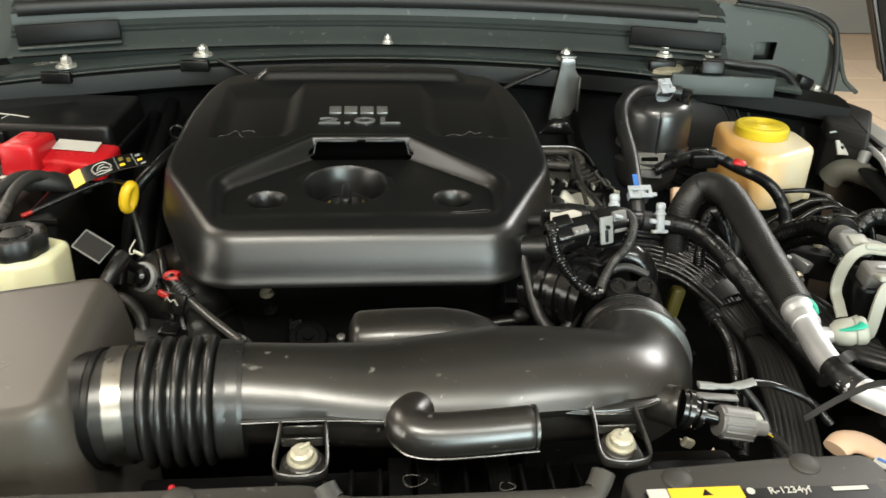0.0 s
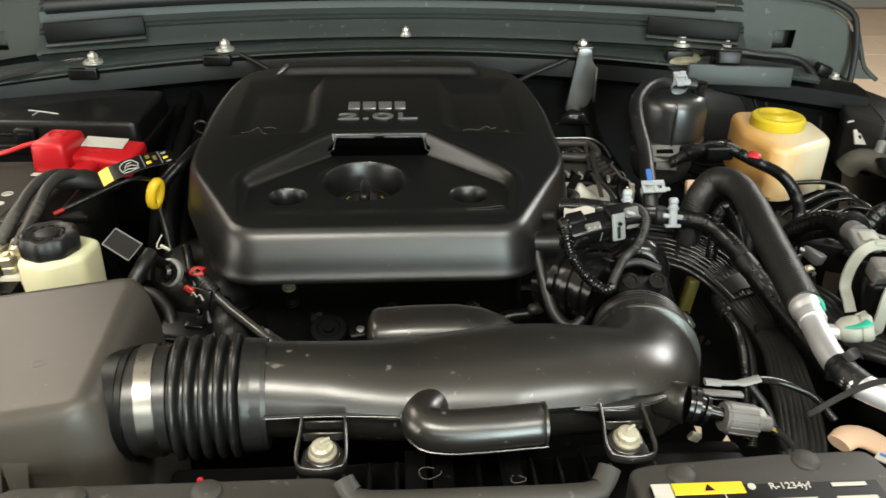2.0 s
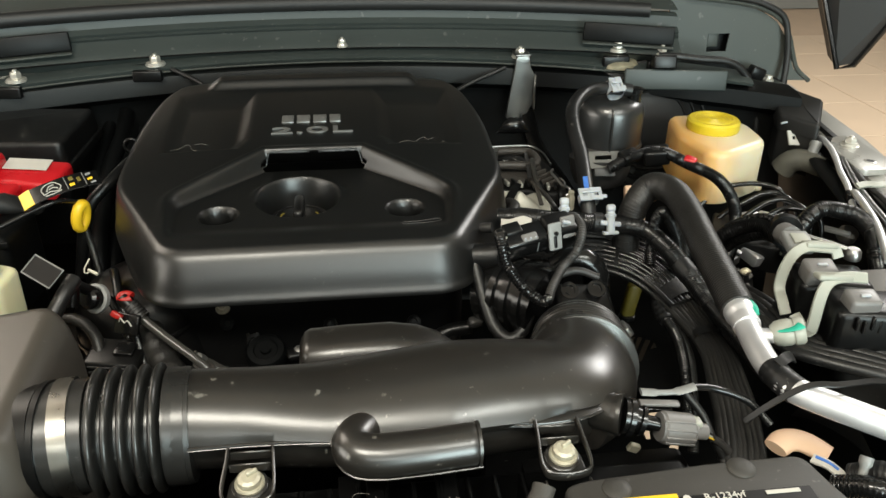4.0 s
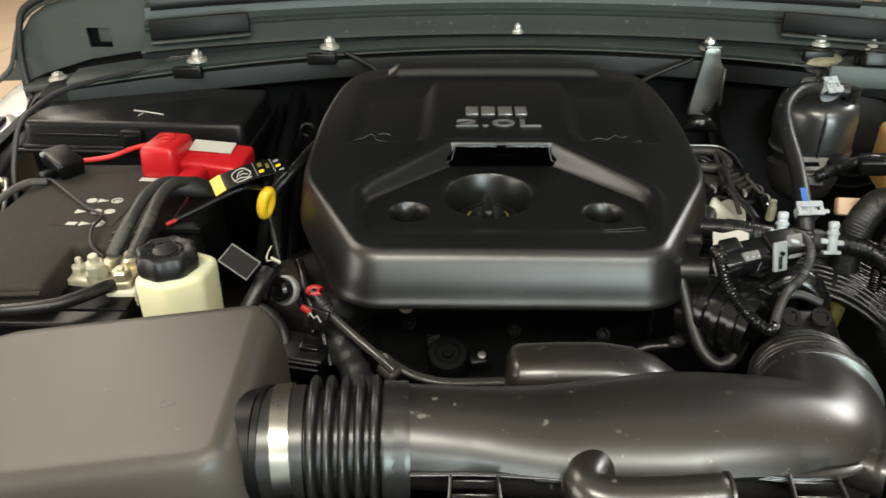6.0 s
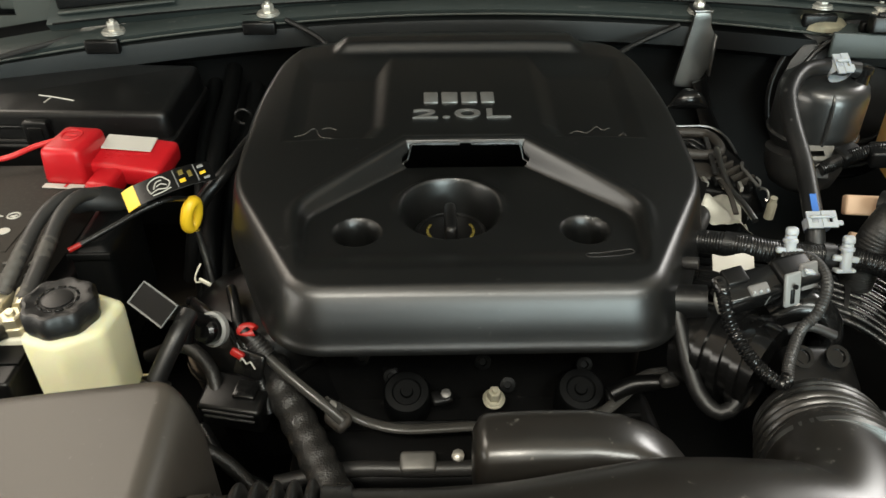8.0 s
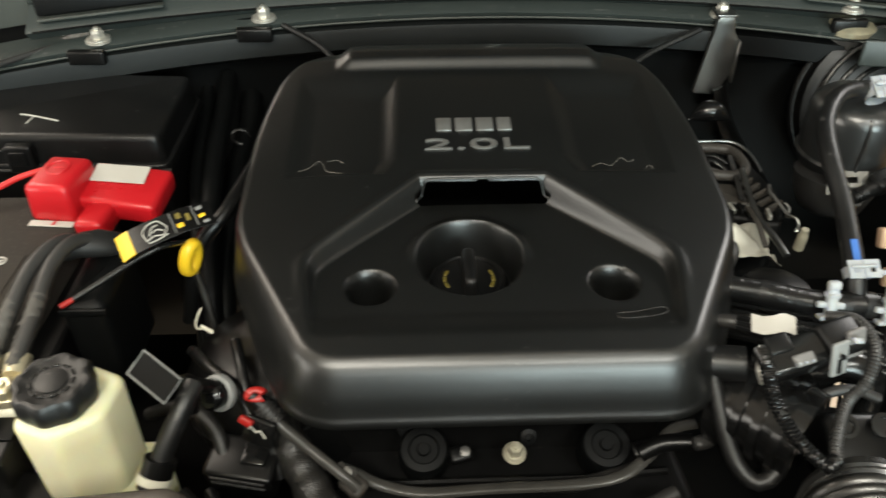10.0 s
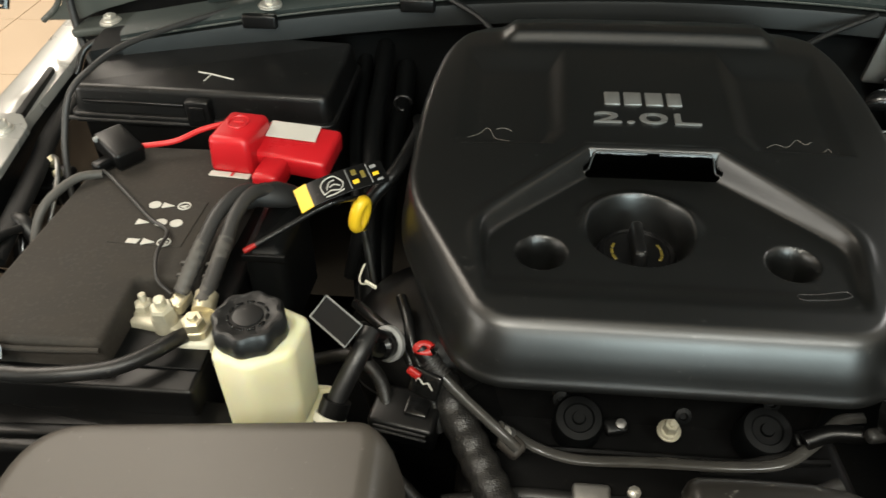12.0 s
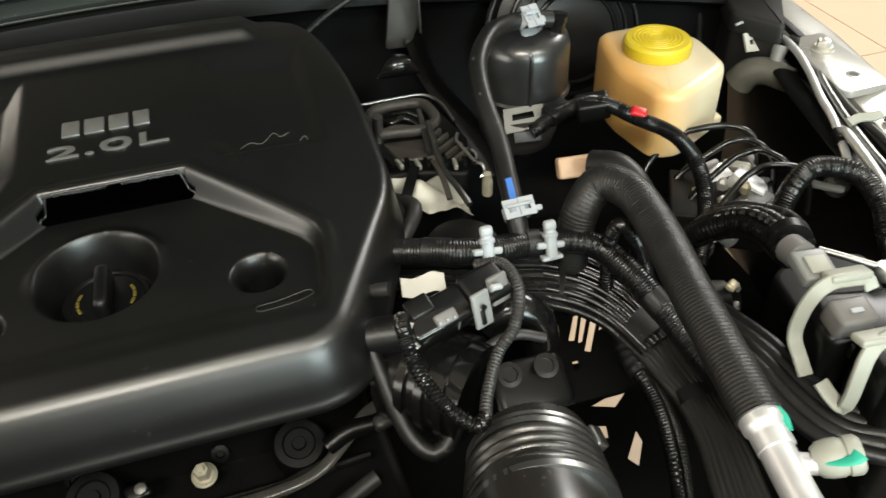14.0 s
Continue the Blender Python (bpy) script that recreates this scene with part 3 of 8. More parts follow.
part("outer_skin", hood_sheet(0.06, 0.86, 0.66, 0.02, 1.15), PAINT, hood, "silver painted outer skin", smooth=False)
part("liner", hood_sheet(0.03, 0.74, 0.58, 0.06, 1.08), SEAL, hood, "black insulation liner", smooth=False)
for side in (-1, 1):
    # the rear corner of the hood's skirt hangs beside the hinge
    pts = [(0.845, 1.36, 1.30), (0.885, 1.30, 1.141), (0.905, 1.285, 1.150), (0.98, 1.26, 1.30), (0.95, 1.25, 1.42), (0.85, 1.33, 1.42)]
    bm = bmesh.new()
    a = [bm.verts.new((MID + side * x, y, z)) for x, y, z in pts]
    b = [bm.verts.new((MID + side * x, y + 0.03, z + 0.012)) for x, y, z in pts]
    bm.faces.new(a)
    bm.faces.new(b[::-1])
    for i in range(len(pts)):
        bm.faces.new((a[i - 1], a[i], b[i], b[i - 1]))
    sk = part("skirt_corner", bm, SEAL, hood, "dark inner corner of the hood skirt", smooth=False)
    part("skirt_edge", tube([(MID + side * x, y, z) for x, y, z in ((0.845, 1.352, 1.30), (0.885, 1.295, 1.139), (0.905, 1.28, 1.148), (0.98, 1.25, 1.30))], 0.005, 8, raw=True), GLOSS, sk)

for x in (-0.478, -0.275, 0.328, 0.495, 0.567):
    y = cowl_y(x) - 0.008 + (0.022 if x > 0.4 else 0)
    z = 1.1775 - 0.06 * (x - MID) ** 2 + (0.018 if x > 0.4 else 0)
    bolt("cowl_bolt", (x, y, z), "zinc flange bolt with washer on the cowl ledge", 0.0085, 0.012, washer=1.7, group="cowl bolts")
    if x == 0.328:
        continue
    solo("cowl_clip", rbox((x - 0.01, y - 0.024, z - 0.014), (0.046, 0.012, 0.018), 0.003), BLACK, "black plastic clip below a cowl bolt", "clip", "cowl clips")
for x, y, z in ((0.027, 1.35, 1.187),):
    bolt("cowl_screw", (x, y, z), "small zinc screw on the cowl", 0.006, 0.010, group="cowl screws", category="screw")
bolt("fender_bolt", (0.796, 1.058, 1.0885), "zinc bolt on the silver fender flange", 0.009, 0.010, group="fender bolts")
bolt("fender_bolt", (-0.760, 1.058, 1.0885), "zinc bolt on the silver fender flange", 0.009, 0.010, group="fender bolts")
bolt("hinge_bolt", (-0.715, 1.290, 1.127), "zinc bolt below the hinge panel", 0.010, 0.008, group="hinge bolts")
solo("cowl_line", tube([(-0.74, 1.21, 1.085), (-0.715, 1.235, 1.12), (-0.60, 1.27, 1.135), (-0.50, 1.30, 1.155), (-0.40, 1.305, 1.160), (-0.275, 1.315, 1.168)], 0.005, 10), GLOSS, "thin black vacuum line clipped along the cowl", "hose")
solo("washer_hose", tube([(-0.25, 1.305, 1.165), (-0.20, 1.28, 1.145), (-0.17, 1.25, 1.12)], 0.004, 8), RUBBER, "thin black washer hose under the cowl", "hose")
solo("washer_hose", tube([(0.30, 1.30, 1.155), (0.22, 1.27, 1.13), (0.15, 1.22, 1.10)], 0.004, 8), RUBBER, "thin black washer hose under the cowl", "hose")

# ---- engine cover ----
CX = -0.015


def cover_outline(n):
    half = [(0.152, 0.744), (0.2335, 0.899), (0.2335, 1.060), (0.213, 1.170), (0.142, 1.226)]
    poly = half + [(-x, y) for x, y in half[::-1]]
    r = [0.024, 0.035, 0.09, 0.06, 0.07, 0.07, 0.06, 0.09, 0.035, 0.024]
    pts = rounded(poly, r, 12)
    p = np.array([(q.x, q.y) for q in pts] + [(pts[0].x, pts[0].y)])
    s = np.concatenate([[0], np.cumsum(np.hypot(*np.diff(p, axis=0).T))])
    t = np.linspace(0, s[-1], n, endpoint=False)
    return np.stack([np.interp(t, s, p[:, 0]), np.interp(t, s, p[:, 1])], 1)


def cover_height(u, v, e):
    """Height of the engine cover's skin. u: from its middle; v: ahead; e: from its edge."""
    a = np.abs(u)
    high = 1.150 + 0.125 * (v - 0.965) - np.clip(0.006 + 0.022 * (v - 0.905), 0.003, 0.03) * (a / 0.23) ** 4
    low = 1.1195 + 0.03 * (v - 0.80)
    strut, side = (1.024 - (a + v)) * 0.7071, 0.167 - a - 0.12 * (0.86 - v)
    corner = np.minimum(strut, side) - 0.0065 * np.log1p(np.exp(-np.abs(strut - side) / 0.0065))
    d = np.minimum(0.962 - v, corner)
    k = smoothstep(0, 0.010, d) * smoothstep(0.765, 0.80, v)
    z = high * (1 - k) + low * k
    z = z + 0.0015 * np.exp(-((d + 0.004) / 0.004) ** 2) * smoothstep(0.80, 0.86, v)
    back = np.clip(v - 1.176, 0, None)
    z = z + 0.0095 * smoothstep(1.148, 1.163, v) * smoothstep(0.158, 0.136, a) - 0.18 * back - 6.0 * back ** 2
    inner = 0.080 + 0.9 * np.clip(0.995 - v, 0, 1) ** 1.2
    p = np.minimum.reduce([(a - inner) * 0.50, (0.196 - a) * 0.5, v - 0.966, (1.150 - v) * 0.22])
    z = z - 0.007 * smoothstep(0, 0.012, p)
    r = np.hypot(u + 0.018, v - 0.869)
    z = z + 0.005 * np.exp(-((r - 0.051) / 0.006) ** 2) * smoothstep(0.860, 0.895, v)
    z = z - 0.034 * smoothstep(0.0500, 0.0385, r)
    r = np.hypot(a - 0.107, v - 0.8325)
    z = z - 0.008 * smoothstep(0.0236, 0.0185, r) - 0.036 * smoothstep(0.0195, 0.0158, r)
    t = np.clip(1 - e / 0.006, 0, 1)
    return z - 0.0022 * t * t


def engine_cover():
    n, m = 560, 170
    edge = cover_outline(n)
    mid = np.array([0.0, 0.95])
    s = 1 - (np.arange(m) / m) ** 0.92
    uv = mid + s[:, None, None] * (edge - mid)[None]
    flat = uv.reshape(-1, 2)
    e = np.empty(len(flat))
    for k in range(0, len(flat), 8000):
        e[k:k + 8000] = np.sqrt(((flat[k:k + 8000, None] - edge[None]) ** 2).sum(2)).min(1)
    z = cover_height(flat[:, 0], flat[:, 1], e)
    top = np.column_stack([flat[:, 0] + CX, flat[:, 1], z])
    tang = np.roll(edge, -1, 0) - np.roll(edge, 1, 0)
    nor = np.column_stack([tang[:, 1], -tang[:, 0]])
    nor /= np.hypot(*nor.T)[:, None]
    if (nor * (edge - mid)).sum() < 0:
        nor = -nor
    zr = z[:n]
    rings = []
    front = smoothstep(0.93, 0.76, edge[:, 1])
    for d, dz in ((0.0019, -0.0015), (0.0040, -0.0042), (0.0066, -0.0090), (0.0089, -0.0150), (0.0115, -0.0215), (0.0136, -0.0280), (0.0153, -0.0340), (0.0168, -0.0395), (0.0182, -0.0430), (0.0198, -0.0455), (0.0200, -0.0500), (0.017, -0.0510), (0.012, -0.040)):
        d = 1.2 * d * (0.45 + 0.55 * front)
        rings.append(np.column_stack([edge[:, 0] + nor[:, 0] * d + CX, edge[:, 1] + nor[:, 1] * d, zr + 1.04 * dz]))
    verts = np.concatenate(rings[::-1] + [top, [[CX, 0.95, cover_height(np.array([0.0]), np.array([0.95]), np.array([0.2]))[0]]]])
    total = len(rings) + m
    faces = []
    for i in range(total - 1):
        for k in range(n):
            k2 = (k + 1) % n
            faces.append((i * n + k, i * n + k2, (i + 1) * n + k2, (i + 1) * n + k))
    last = len(verts) - 1
    for k in range(n):
        faces.append(((total - 1) * n + k, (total - 1) * n + (k + 1) % n, last))
    a, v = np.abs(verts[:, 0] - CX), verts[:, 1]
    gap = (np.minimum.reduce([v - 0.9492, 0.9590 - v, (0.0712 - a - 0.85 * (v - 0.9435)) * 0.75]) > 0) & (verts[:, 2] > 1.10)
    faces = [f for f in faces if not any(gap[i] for i in f)]
    ob = thing("engine_cover", (CX, 0.95, 1.07), "matte black plastic engine cover with moulded recesses", "engine cover")
    shell = part("shell", (verts.tolist(), faces), COVER, ob)
    slope = math.degrees(math.atan(0.125))

    def skin(y):
        return 1.150 + 0.125 * (y - 0.965)
    part("lettering", lettering("2.0L", 0.0245, 0.0014, pose(CX - 0.003, 1.003, skin(1.003) + 0.0005, slope, 0, 0), 2.62), SILVER, ob, "raised silver displacement lettering")
    for x0, x1 in ((-0.044, -0.027), (-0.024, -0.005), (-0.002, 0.017), (0.020, 0.036)):
        x = CX + (x0 + x1) / 2
        part("emblem_bar", rbox((x, 1.044, skin(1.044) + 0.0008), (x1 - x0 - 0.001, 0.022, 0.0026), 0.0015, 2, (slope, 0, 0)), SILVER, ob, "plain silver emblem bar")
    rim = []
    for x, y in ((0.0, 0.9597), (0.030, 0.9597), (0.050, 0.9595), (0.0565, 0.9585), (0.0610, 0.9550), (0.0645, 0.9515), (0.0655, 0.9495)):
        rim.append((x, y, float(cover_height(np.array([x]), np.array([y + (0.0015 if y > 0.958 else -0.001)]), np.array([0.2]))[0])))
    rim = [(-x, y, z) for x, y, z in rim[:0:-1]] + rim
    rim = [(CX + x, y, z - 0.0014) for x, y, z in rim]
    # Black sheet stands in for the shade inside the slot
    part("slot_shade", rbox((CX, 0.955, 1.075), (0.20, 0.09, 0.004), 0), SEAL, ob, smooth=False)
    part("slot_rim", tube(rim, 0.0011, 12, 0.003), COVER, ob)
    for x, w in ((-0.020, 0.030), (0.028, 0.016)):
        part("slot_rib", rbox((CX + x, 0.953, 1.092), (w, 0.006, 0.006), 0.0015, 2, (20, 0, 4)), GLOSS, ob)
    # outlines scratched by the mould
    tag_line = [(0.100, 0.789), (0.102, 0.793), (0.115, 0.794), (0.127, 0.797), (0.141, 0.800), (0.1445, 0.797), (0.143, 0.793), (0.130, 0.787), (0.104, 0.784), (0.100, 0.789)]
    tag_line = [(CX + x, y, float(cover_height(np.array([x]), np.array([y]), np.array([0.05]))[0]) + 0.0005) for x, y in tag_line]
    part("moulded_tag", tube(tag_line, 0.0005, 6, 0.003), CABLE, ob, "fine moulded outline")
    # pale scuffs left in the side recesses
    for pts in ([(-0.182, 0.982), (-0.172, 0.990), (-0.164, 1.000), (-0.159, 0.995), (-0.154, 0.983), (-0.140, 0.979)], [(-0.154, 0.998), (-0.146, 1.000), (-0.138, 0.995)],
                [(0.112, 0.982), (0.122, 0.988), (0.132, 0.984), (0.144, 0.997), (0.150, 0.990), (0.158, 0.995)], [(0.166, 0.980), (0.172, 0.986), (0.174, 0.980)]):
        line = [(CX + x, y, float(cover_height(np.array([x]), np.array([y]), np.array([0.05]))[0]) + 0.0002) for x, y in pts]
        part("scuff", tube(line, 0.00025, 6, 0.003), DUST, ob, "fine pale scuff")
    return ob


engine_cover()


def oil_cap():
    x, y, z = CX - 0.018, 0.868, 1.0885
    ob = thing("oil_filler_cap", (x, y, z), "black oil filler cap with a grip bar, sunk in the cover", "oil cap")
    part("disc", lathe([(0.0362, 0), (0.0362, 0.006), (0.034, 0.009), (0.030, 0.0098), (0.029, 0.0085), (0.012, 0.0085)], (x, y, z), seg=48), BLACK, ob)
    part("grip", rbox((x, y, z + 0.017), (0.013, 0.058, 0.022), 0.0045, taper=0.15), FUSE, ob)
    for k, a in enumerate((158, 180, 202, 338, 0, 22)):
        c = Vector((x + 0.0225 * math.cos(radians(a)), y + 0.0225 * math.sin(radians(a)), z + 0.0089))
        part("marking", rbox(c, (0.0075, 0.0028, 0.001), 0.0004, 1, (0, 0, a + 90)), OLIVE, ob, "faded yellow marking")
    return ob


oil_cap()

# ---- engine below the cover ----
eng = thing("engine", (CX, 0.95, 0.6), "dark grimy engine block under the plastic cover", "engine")
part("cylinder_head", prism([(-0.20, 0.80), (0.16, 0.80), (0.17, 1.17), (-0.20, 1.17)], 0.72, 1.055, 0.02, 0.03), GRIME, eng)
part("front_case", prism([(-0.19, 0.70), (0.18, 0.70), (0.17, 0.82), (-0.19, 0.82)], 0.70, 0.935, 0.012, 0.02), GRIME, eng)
part("front_rail", tube([(-0.150, 0.735, 1.000), (-0.138, 0.737, 0.988), (-0.116, 0.734, 0.974), (-0.08, 0.729, 0.968), (-0.02, 0.731, 0.968), (0.06, 0.733, 0.968), (0.10, 0.738, 0.972), (0.129, 0.757, 0.977), (0.155, 0.780, 0.982), (0.178, 0.786, 0.982)], lambda s, m: (0.0058, 0.0038), 12, level=True), PIPEG, eng, "grey coolant rail along the engine front")
for x in (-0.078, 0.092):
    c = part("coil_cap", lathe([(0.0235, -0.03), (0.0235, 0.0), (0.021, 0.0035), (0.0145, 0.004), (0.013, 0.002), (0.0065, 0.002), (0.0055, 0.005)], (x, 0.772, 0.972), (22, 0, 0), 28), COWLD, eng, "round black sensor cap")
    part("ear", rbox((x + 0.034, 0.770, 0.967), (0.022, 0.016, 0.010), 0.004, rot=(22, 0, 15)), BLACK, c)
    part("screw", lathe([(0.005, 0), (0.005, 0.005), (0.003, 0.006)], (x + 0.038, 0.768, 0.972), (22, 0, 0), 8), CAST, c)
bolt("engine_stud", (0.008, 0.778, 0.957), "plated stud bolt at the front of the engine", 0.0072, 0.014, material=PLATED, rot=(18, 0, 0), category="stud", group="engine studs")
bolt("engine_stud", (-0.125, 0.80, 1.018), "small zinc stud beside the dipstick pipe", 0.0055, 0.009, material=PLATED, rot=(18, 0, 0), category="stud", group="engine studs")
solo("braided_harness", tube([(0.030, 0.735, 0.962), (0.063, 0.738, 0.960), (0.091, 0.746, 0.960), (0.116, 0.752, 0.962)], 0.0068, 14, 0.002), BRAID, "braided black harness along the engine front", "harness")
part("fuel_rail_block", rbox((-0.140, 0.728, 0.984), (0.024, 0.018, 0.016), 0.005, rot=(10, 20, -35)), RUSTY, eng, "worn metal rail fitting")
part("rail_end", lathe([(0.0065, 0), (0.0065, 0.010), (0.004, 0.012)], (-0.142, 0.735, 0.990), (40, 0, -40), 12), CAST, eng)
part("lower_pipe", tube([(-0.20, 0.70, 0.93), (-0.13, 0.708, 0.938), (-0.06, 0.705, 0.940), (0.02, 0.705, 0.942), (0.09, 0.71, 0.945), (0.15, 0.73, 0.955)], 0.0075, 12), CABLE, eng, "dark grey lower pipe")
part("pipe_saddle", rbox((-0.067, 0.708, 0.946), (0.034, 0.020, 0.012), 0.004, rot=(20, 0, 0)), CAST, eng)
part("pipe_screw", lathe([(0.006, 0), (0.006, 0.006), (0.003, 0.008)], (-0.030, 0.712, 0.948), (25, 0, 0), 8), ZINC, eng)
part("case_edge", tube([(-0.17, 0.752, 0.948), (-0.05, 0.755, 0.946), (0.06, 0.755, 0.946), (0.15, 0.758, 0.95)], 0.004, 8), BLACK, eng)
for k in range(6):
    part("grille_rib", rbox((0.048 + k * 0.0085, 0.712, 0.937), (0.004, 0.026, 0.006), 0.001, 1, (18, 0, -30)), STEEL if k % 2 else BLACK, eng)
part("side_lug", rbox((0.163, 0.737, 1.018), (0.018, 0.012, 0.012), 0.004, rot=(15, 0, 12)), CABLE, eng, "dark lug at the corner of the engine")
part("cap_shell", tube([(0.115, 0.748, 0.990), (0.135, 0.752, 0.998), (0.16, 0.748, 1.004)], 0.008, 12), BLACK, eng)
rng = random.Random(3)
for k in range(7):
    x = rng.uniform(-0.17, 0.15)
    part("casting_boss", lathe([(0.009, -0.012), (0.008, 0.0), (0.004, 0.001), (0.0035, -0.002)], (x, 0.795 + rng.uniform(-0.01, 0.005), 0.985 + rng.uniform(-0.03, 0.02)), (55, 0, 0), 12), COWLD, eng)

# ---- air box, bellows and intake duct ----
def air_box():
    ob = thing("air_box", (-0.42, 0.50, 0.9), "satin dark grey plastic air filter box", "air box")
    bm = bmesh.new()
    poly = rounded([(-0.229, 0.622), (-0.226, 0.515), (-0.226, 0.447), (-0.497, 0.447), (-0.500, 0.54), (-0.490, 0.630)], [0.020, 0.05, 0.022, 0.03, 0.05, 0.045], 8)

    def lid(x, y):
        return 1.142 + 0.16 * (x + 0.23) - 0.07 * (0.61 - y) - 0.0012 * math.log1p(math.exp(min(30, (0.458 - y) / 0.003)))

    def tooth_top(x):
        return 1.084 + 0.05 * (x + 0.27)

    nn = len(poly)
    area = sum(poly[i - 1].x * poly[i].y - poly[i].x * poly[i - 1].y for i in range(nn))
    norms = []
    for i in range(nn):
        t = poly[(i + 1) % nn] - poly[i - 1]
        norms.append(Vector((t.y, -t.x)).normalized() * (1 if area > 0 else -1))
    rows = []
    for d, drop in ((0.018, 0.24), (0.0165, 0.12), (0.0152, 0.068), (0.015, 0.0505), (0.0135, 0.040), (0.0100, 0.022), (0.0065, 0.0125), (0.0032, 0.0072), (-0.0005, 0.0034), (-0.004, 0.0010), (-0.010, 0.0)):
        ring = []
        for p, q in zip(poly, norms):
            side = max(0.12, q.x)
            x, y = p.x + q.x * (d * side if d > 0 else d), p.y + q.y * (d * 0.3 if d > 0 else d)
            z = lid(x, max(y, 0.447)) - drop
            if q.y < -0.5 and drop > 0.03 and x < -0.2735:
                z = min(lid(x, 0.447) - 0.024, tooth_top(x)) - max(0.0, drop - 0.040)
                y += 0.016 if drop > 0.05 else 0.0
            ring.append(bm.verts.new((x, y, z)))
        rows.append(ring)
    cx, cy = -0.36, 0.54
    for s in (0.985, 0.97, 0.955, 0.94, 0.92, 0.89, 0.86, 0.8, 0.7, 0.6, 0.45, 0.2):
        ring = []
        for v in rows[10]:
            x, y = cx + (v.co.x - cx) * s, cy + (v.co.y - cy) * s
            ring.append(bm.verts.new((x, y, lid(x, y))))
        rows.append(ring)
    for p, q in zip(rows, rows[1:]):
        for k in range(nn):
            bm.faces.new((p[k], p[(k + 1) % nn], q[(k + 1) % nn], q[k]))
    bm.faces.new(rows[-1])
    top = part("lid", bm, BOX, ob)
    for x, y, r_ in ((-0.280, 0.508, 0.0065), (-0.437, 0.527, 0.003)):
        part("drop_mark", dust_ring((x, y, lid(x, y) + 0.00015), r_, 0.6, x * 40, (0.16, 0.07)), DUST, top, "dried water mark")
    # gussets that carry the sloping front on, with gaps between them
    for k in range(11):
        x = -0.2735 - k * 0.0200
        z = min(lid(x, 0.447) - 0.024, tooth_top(x))
        bm = bmesh.new()
        front = [(x - 0.0200, z + 0.001), (x, z + 0.001), (x - 0.0040, z - 0.06), (x - 0.0085, z - 0.06)]
        a = [bm.verts.new((u, 0.4434 - 0.28 * (z - w), w)) for u, w in front]
        b = [bm.verts.new((u, 0.4600, w)) for u, w in front]
        bm.faces.new(a)
        for j in range(4):
            bm.faces.new((a[j], b[j], b[(j + 1) % 4], a[(j + 1) % 4]))
        bm.normal_update()
        part("gusset", bm, BOX, ob, smooth=False)
    part("outlet", tube([(-0.236, 0.503, 1.086), (-0.2095, 0.503, 1.089)], lambda s, m: 0.0445, 40, 0.004), BLACK, ob)
    part("outlet_flange", tube([(-0.2105, 0.503, 1.0893), (-0.206, 0.503, 1.0895)], 0.0462, 36, 0.002), BLACK, ob)
    return ob


air_box()


def bellows():
    ob = thing("intake_bellows", (-0.17, 0.508, 1.04), "ribbed black rubber bellows with a satin steel hose clamp", "intake hose")
    pitch = 0.0112

    def r(s, m):
        if m < 0.034:
            return 0.0440
        if m > 0.090:
            return 0.0465
        u = 2 * (((m - 0.0339) / pitch) % 1.0) - 1
        return 0.0395 + 0.0115 * math.sqrt(max(0.0, 1 - (abs(u) / 0.74) ** 2.2))
    part("sleeve", tube([(-0.212, 0.503, 1.0895), (-0.18, 0.506, 1.090), (-0.14, 0.509, 1.089), (-0.106, 0.511, 1.088)], r, 44, 0.0007), BELLOW, ob)
    band = part("clamp", tube([(-0.2005, 0.504, 1.0897), (-0.1875, 0.5053, 1.090)], lambda s, m: 0.0460, 40, 0.006), CLAMP, ob, "satin steel hose clamp")
    part("cuff", tube([(-0.121, 0.5102, 1.0885), (-0.103, 0.5115, 1.088)], lambda s, m: 0.0470 - 0.0012 * s, 40, 0.0015), BELLOW, ob)
    # pale flecks painted as the glints on the rib crests
    rng = random.Random(5)
    for k in range(10):
        x = -0.1765 + 0.0112 * rng.randrange(5) + 0.0056
        a = radians(rng.gauss(6, 9))
        c = Vector((x + rng.uniform(-0.001, 0.001), 0.5075 - 0.0514 * math.sin(a), 1.0895 + 0.0514 * math.cos(a)))
        part("dust_glint_fleck", rbox(c, (0.0012, rng.uniform(0.0010, 0.0022), 0.0006), 0.0002, 1, (math.degrees(a), 0, rng.uniform(-12, 12))), FLECK, ob, "pale fleck painted as a rib glint")
    return ob


bellows()


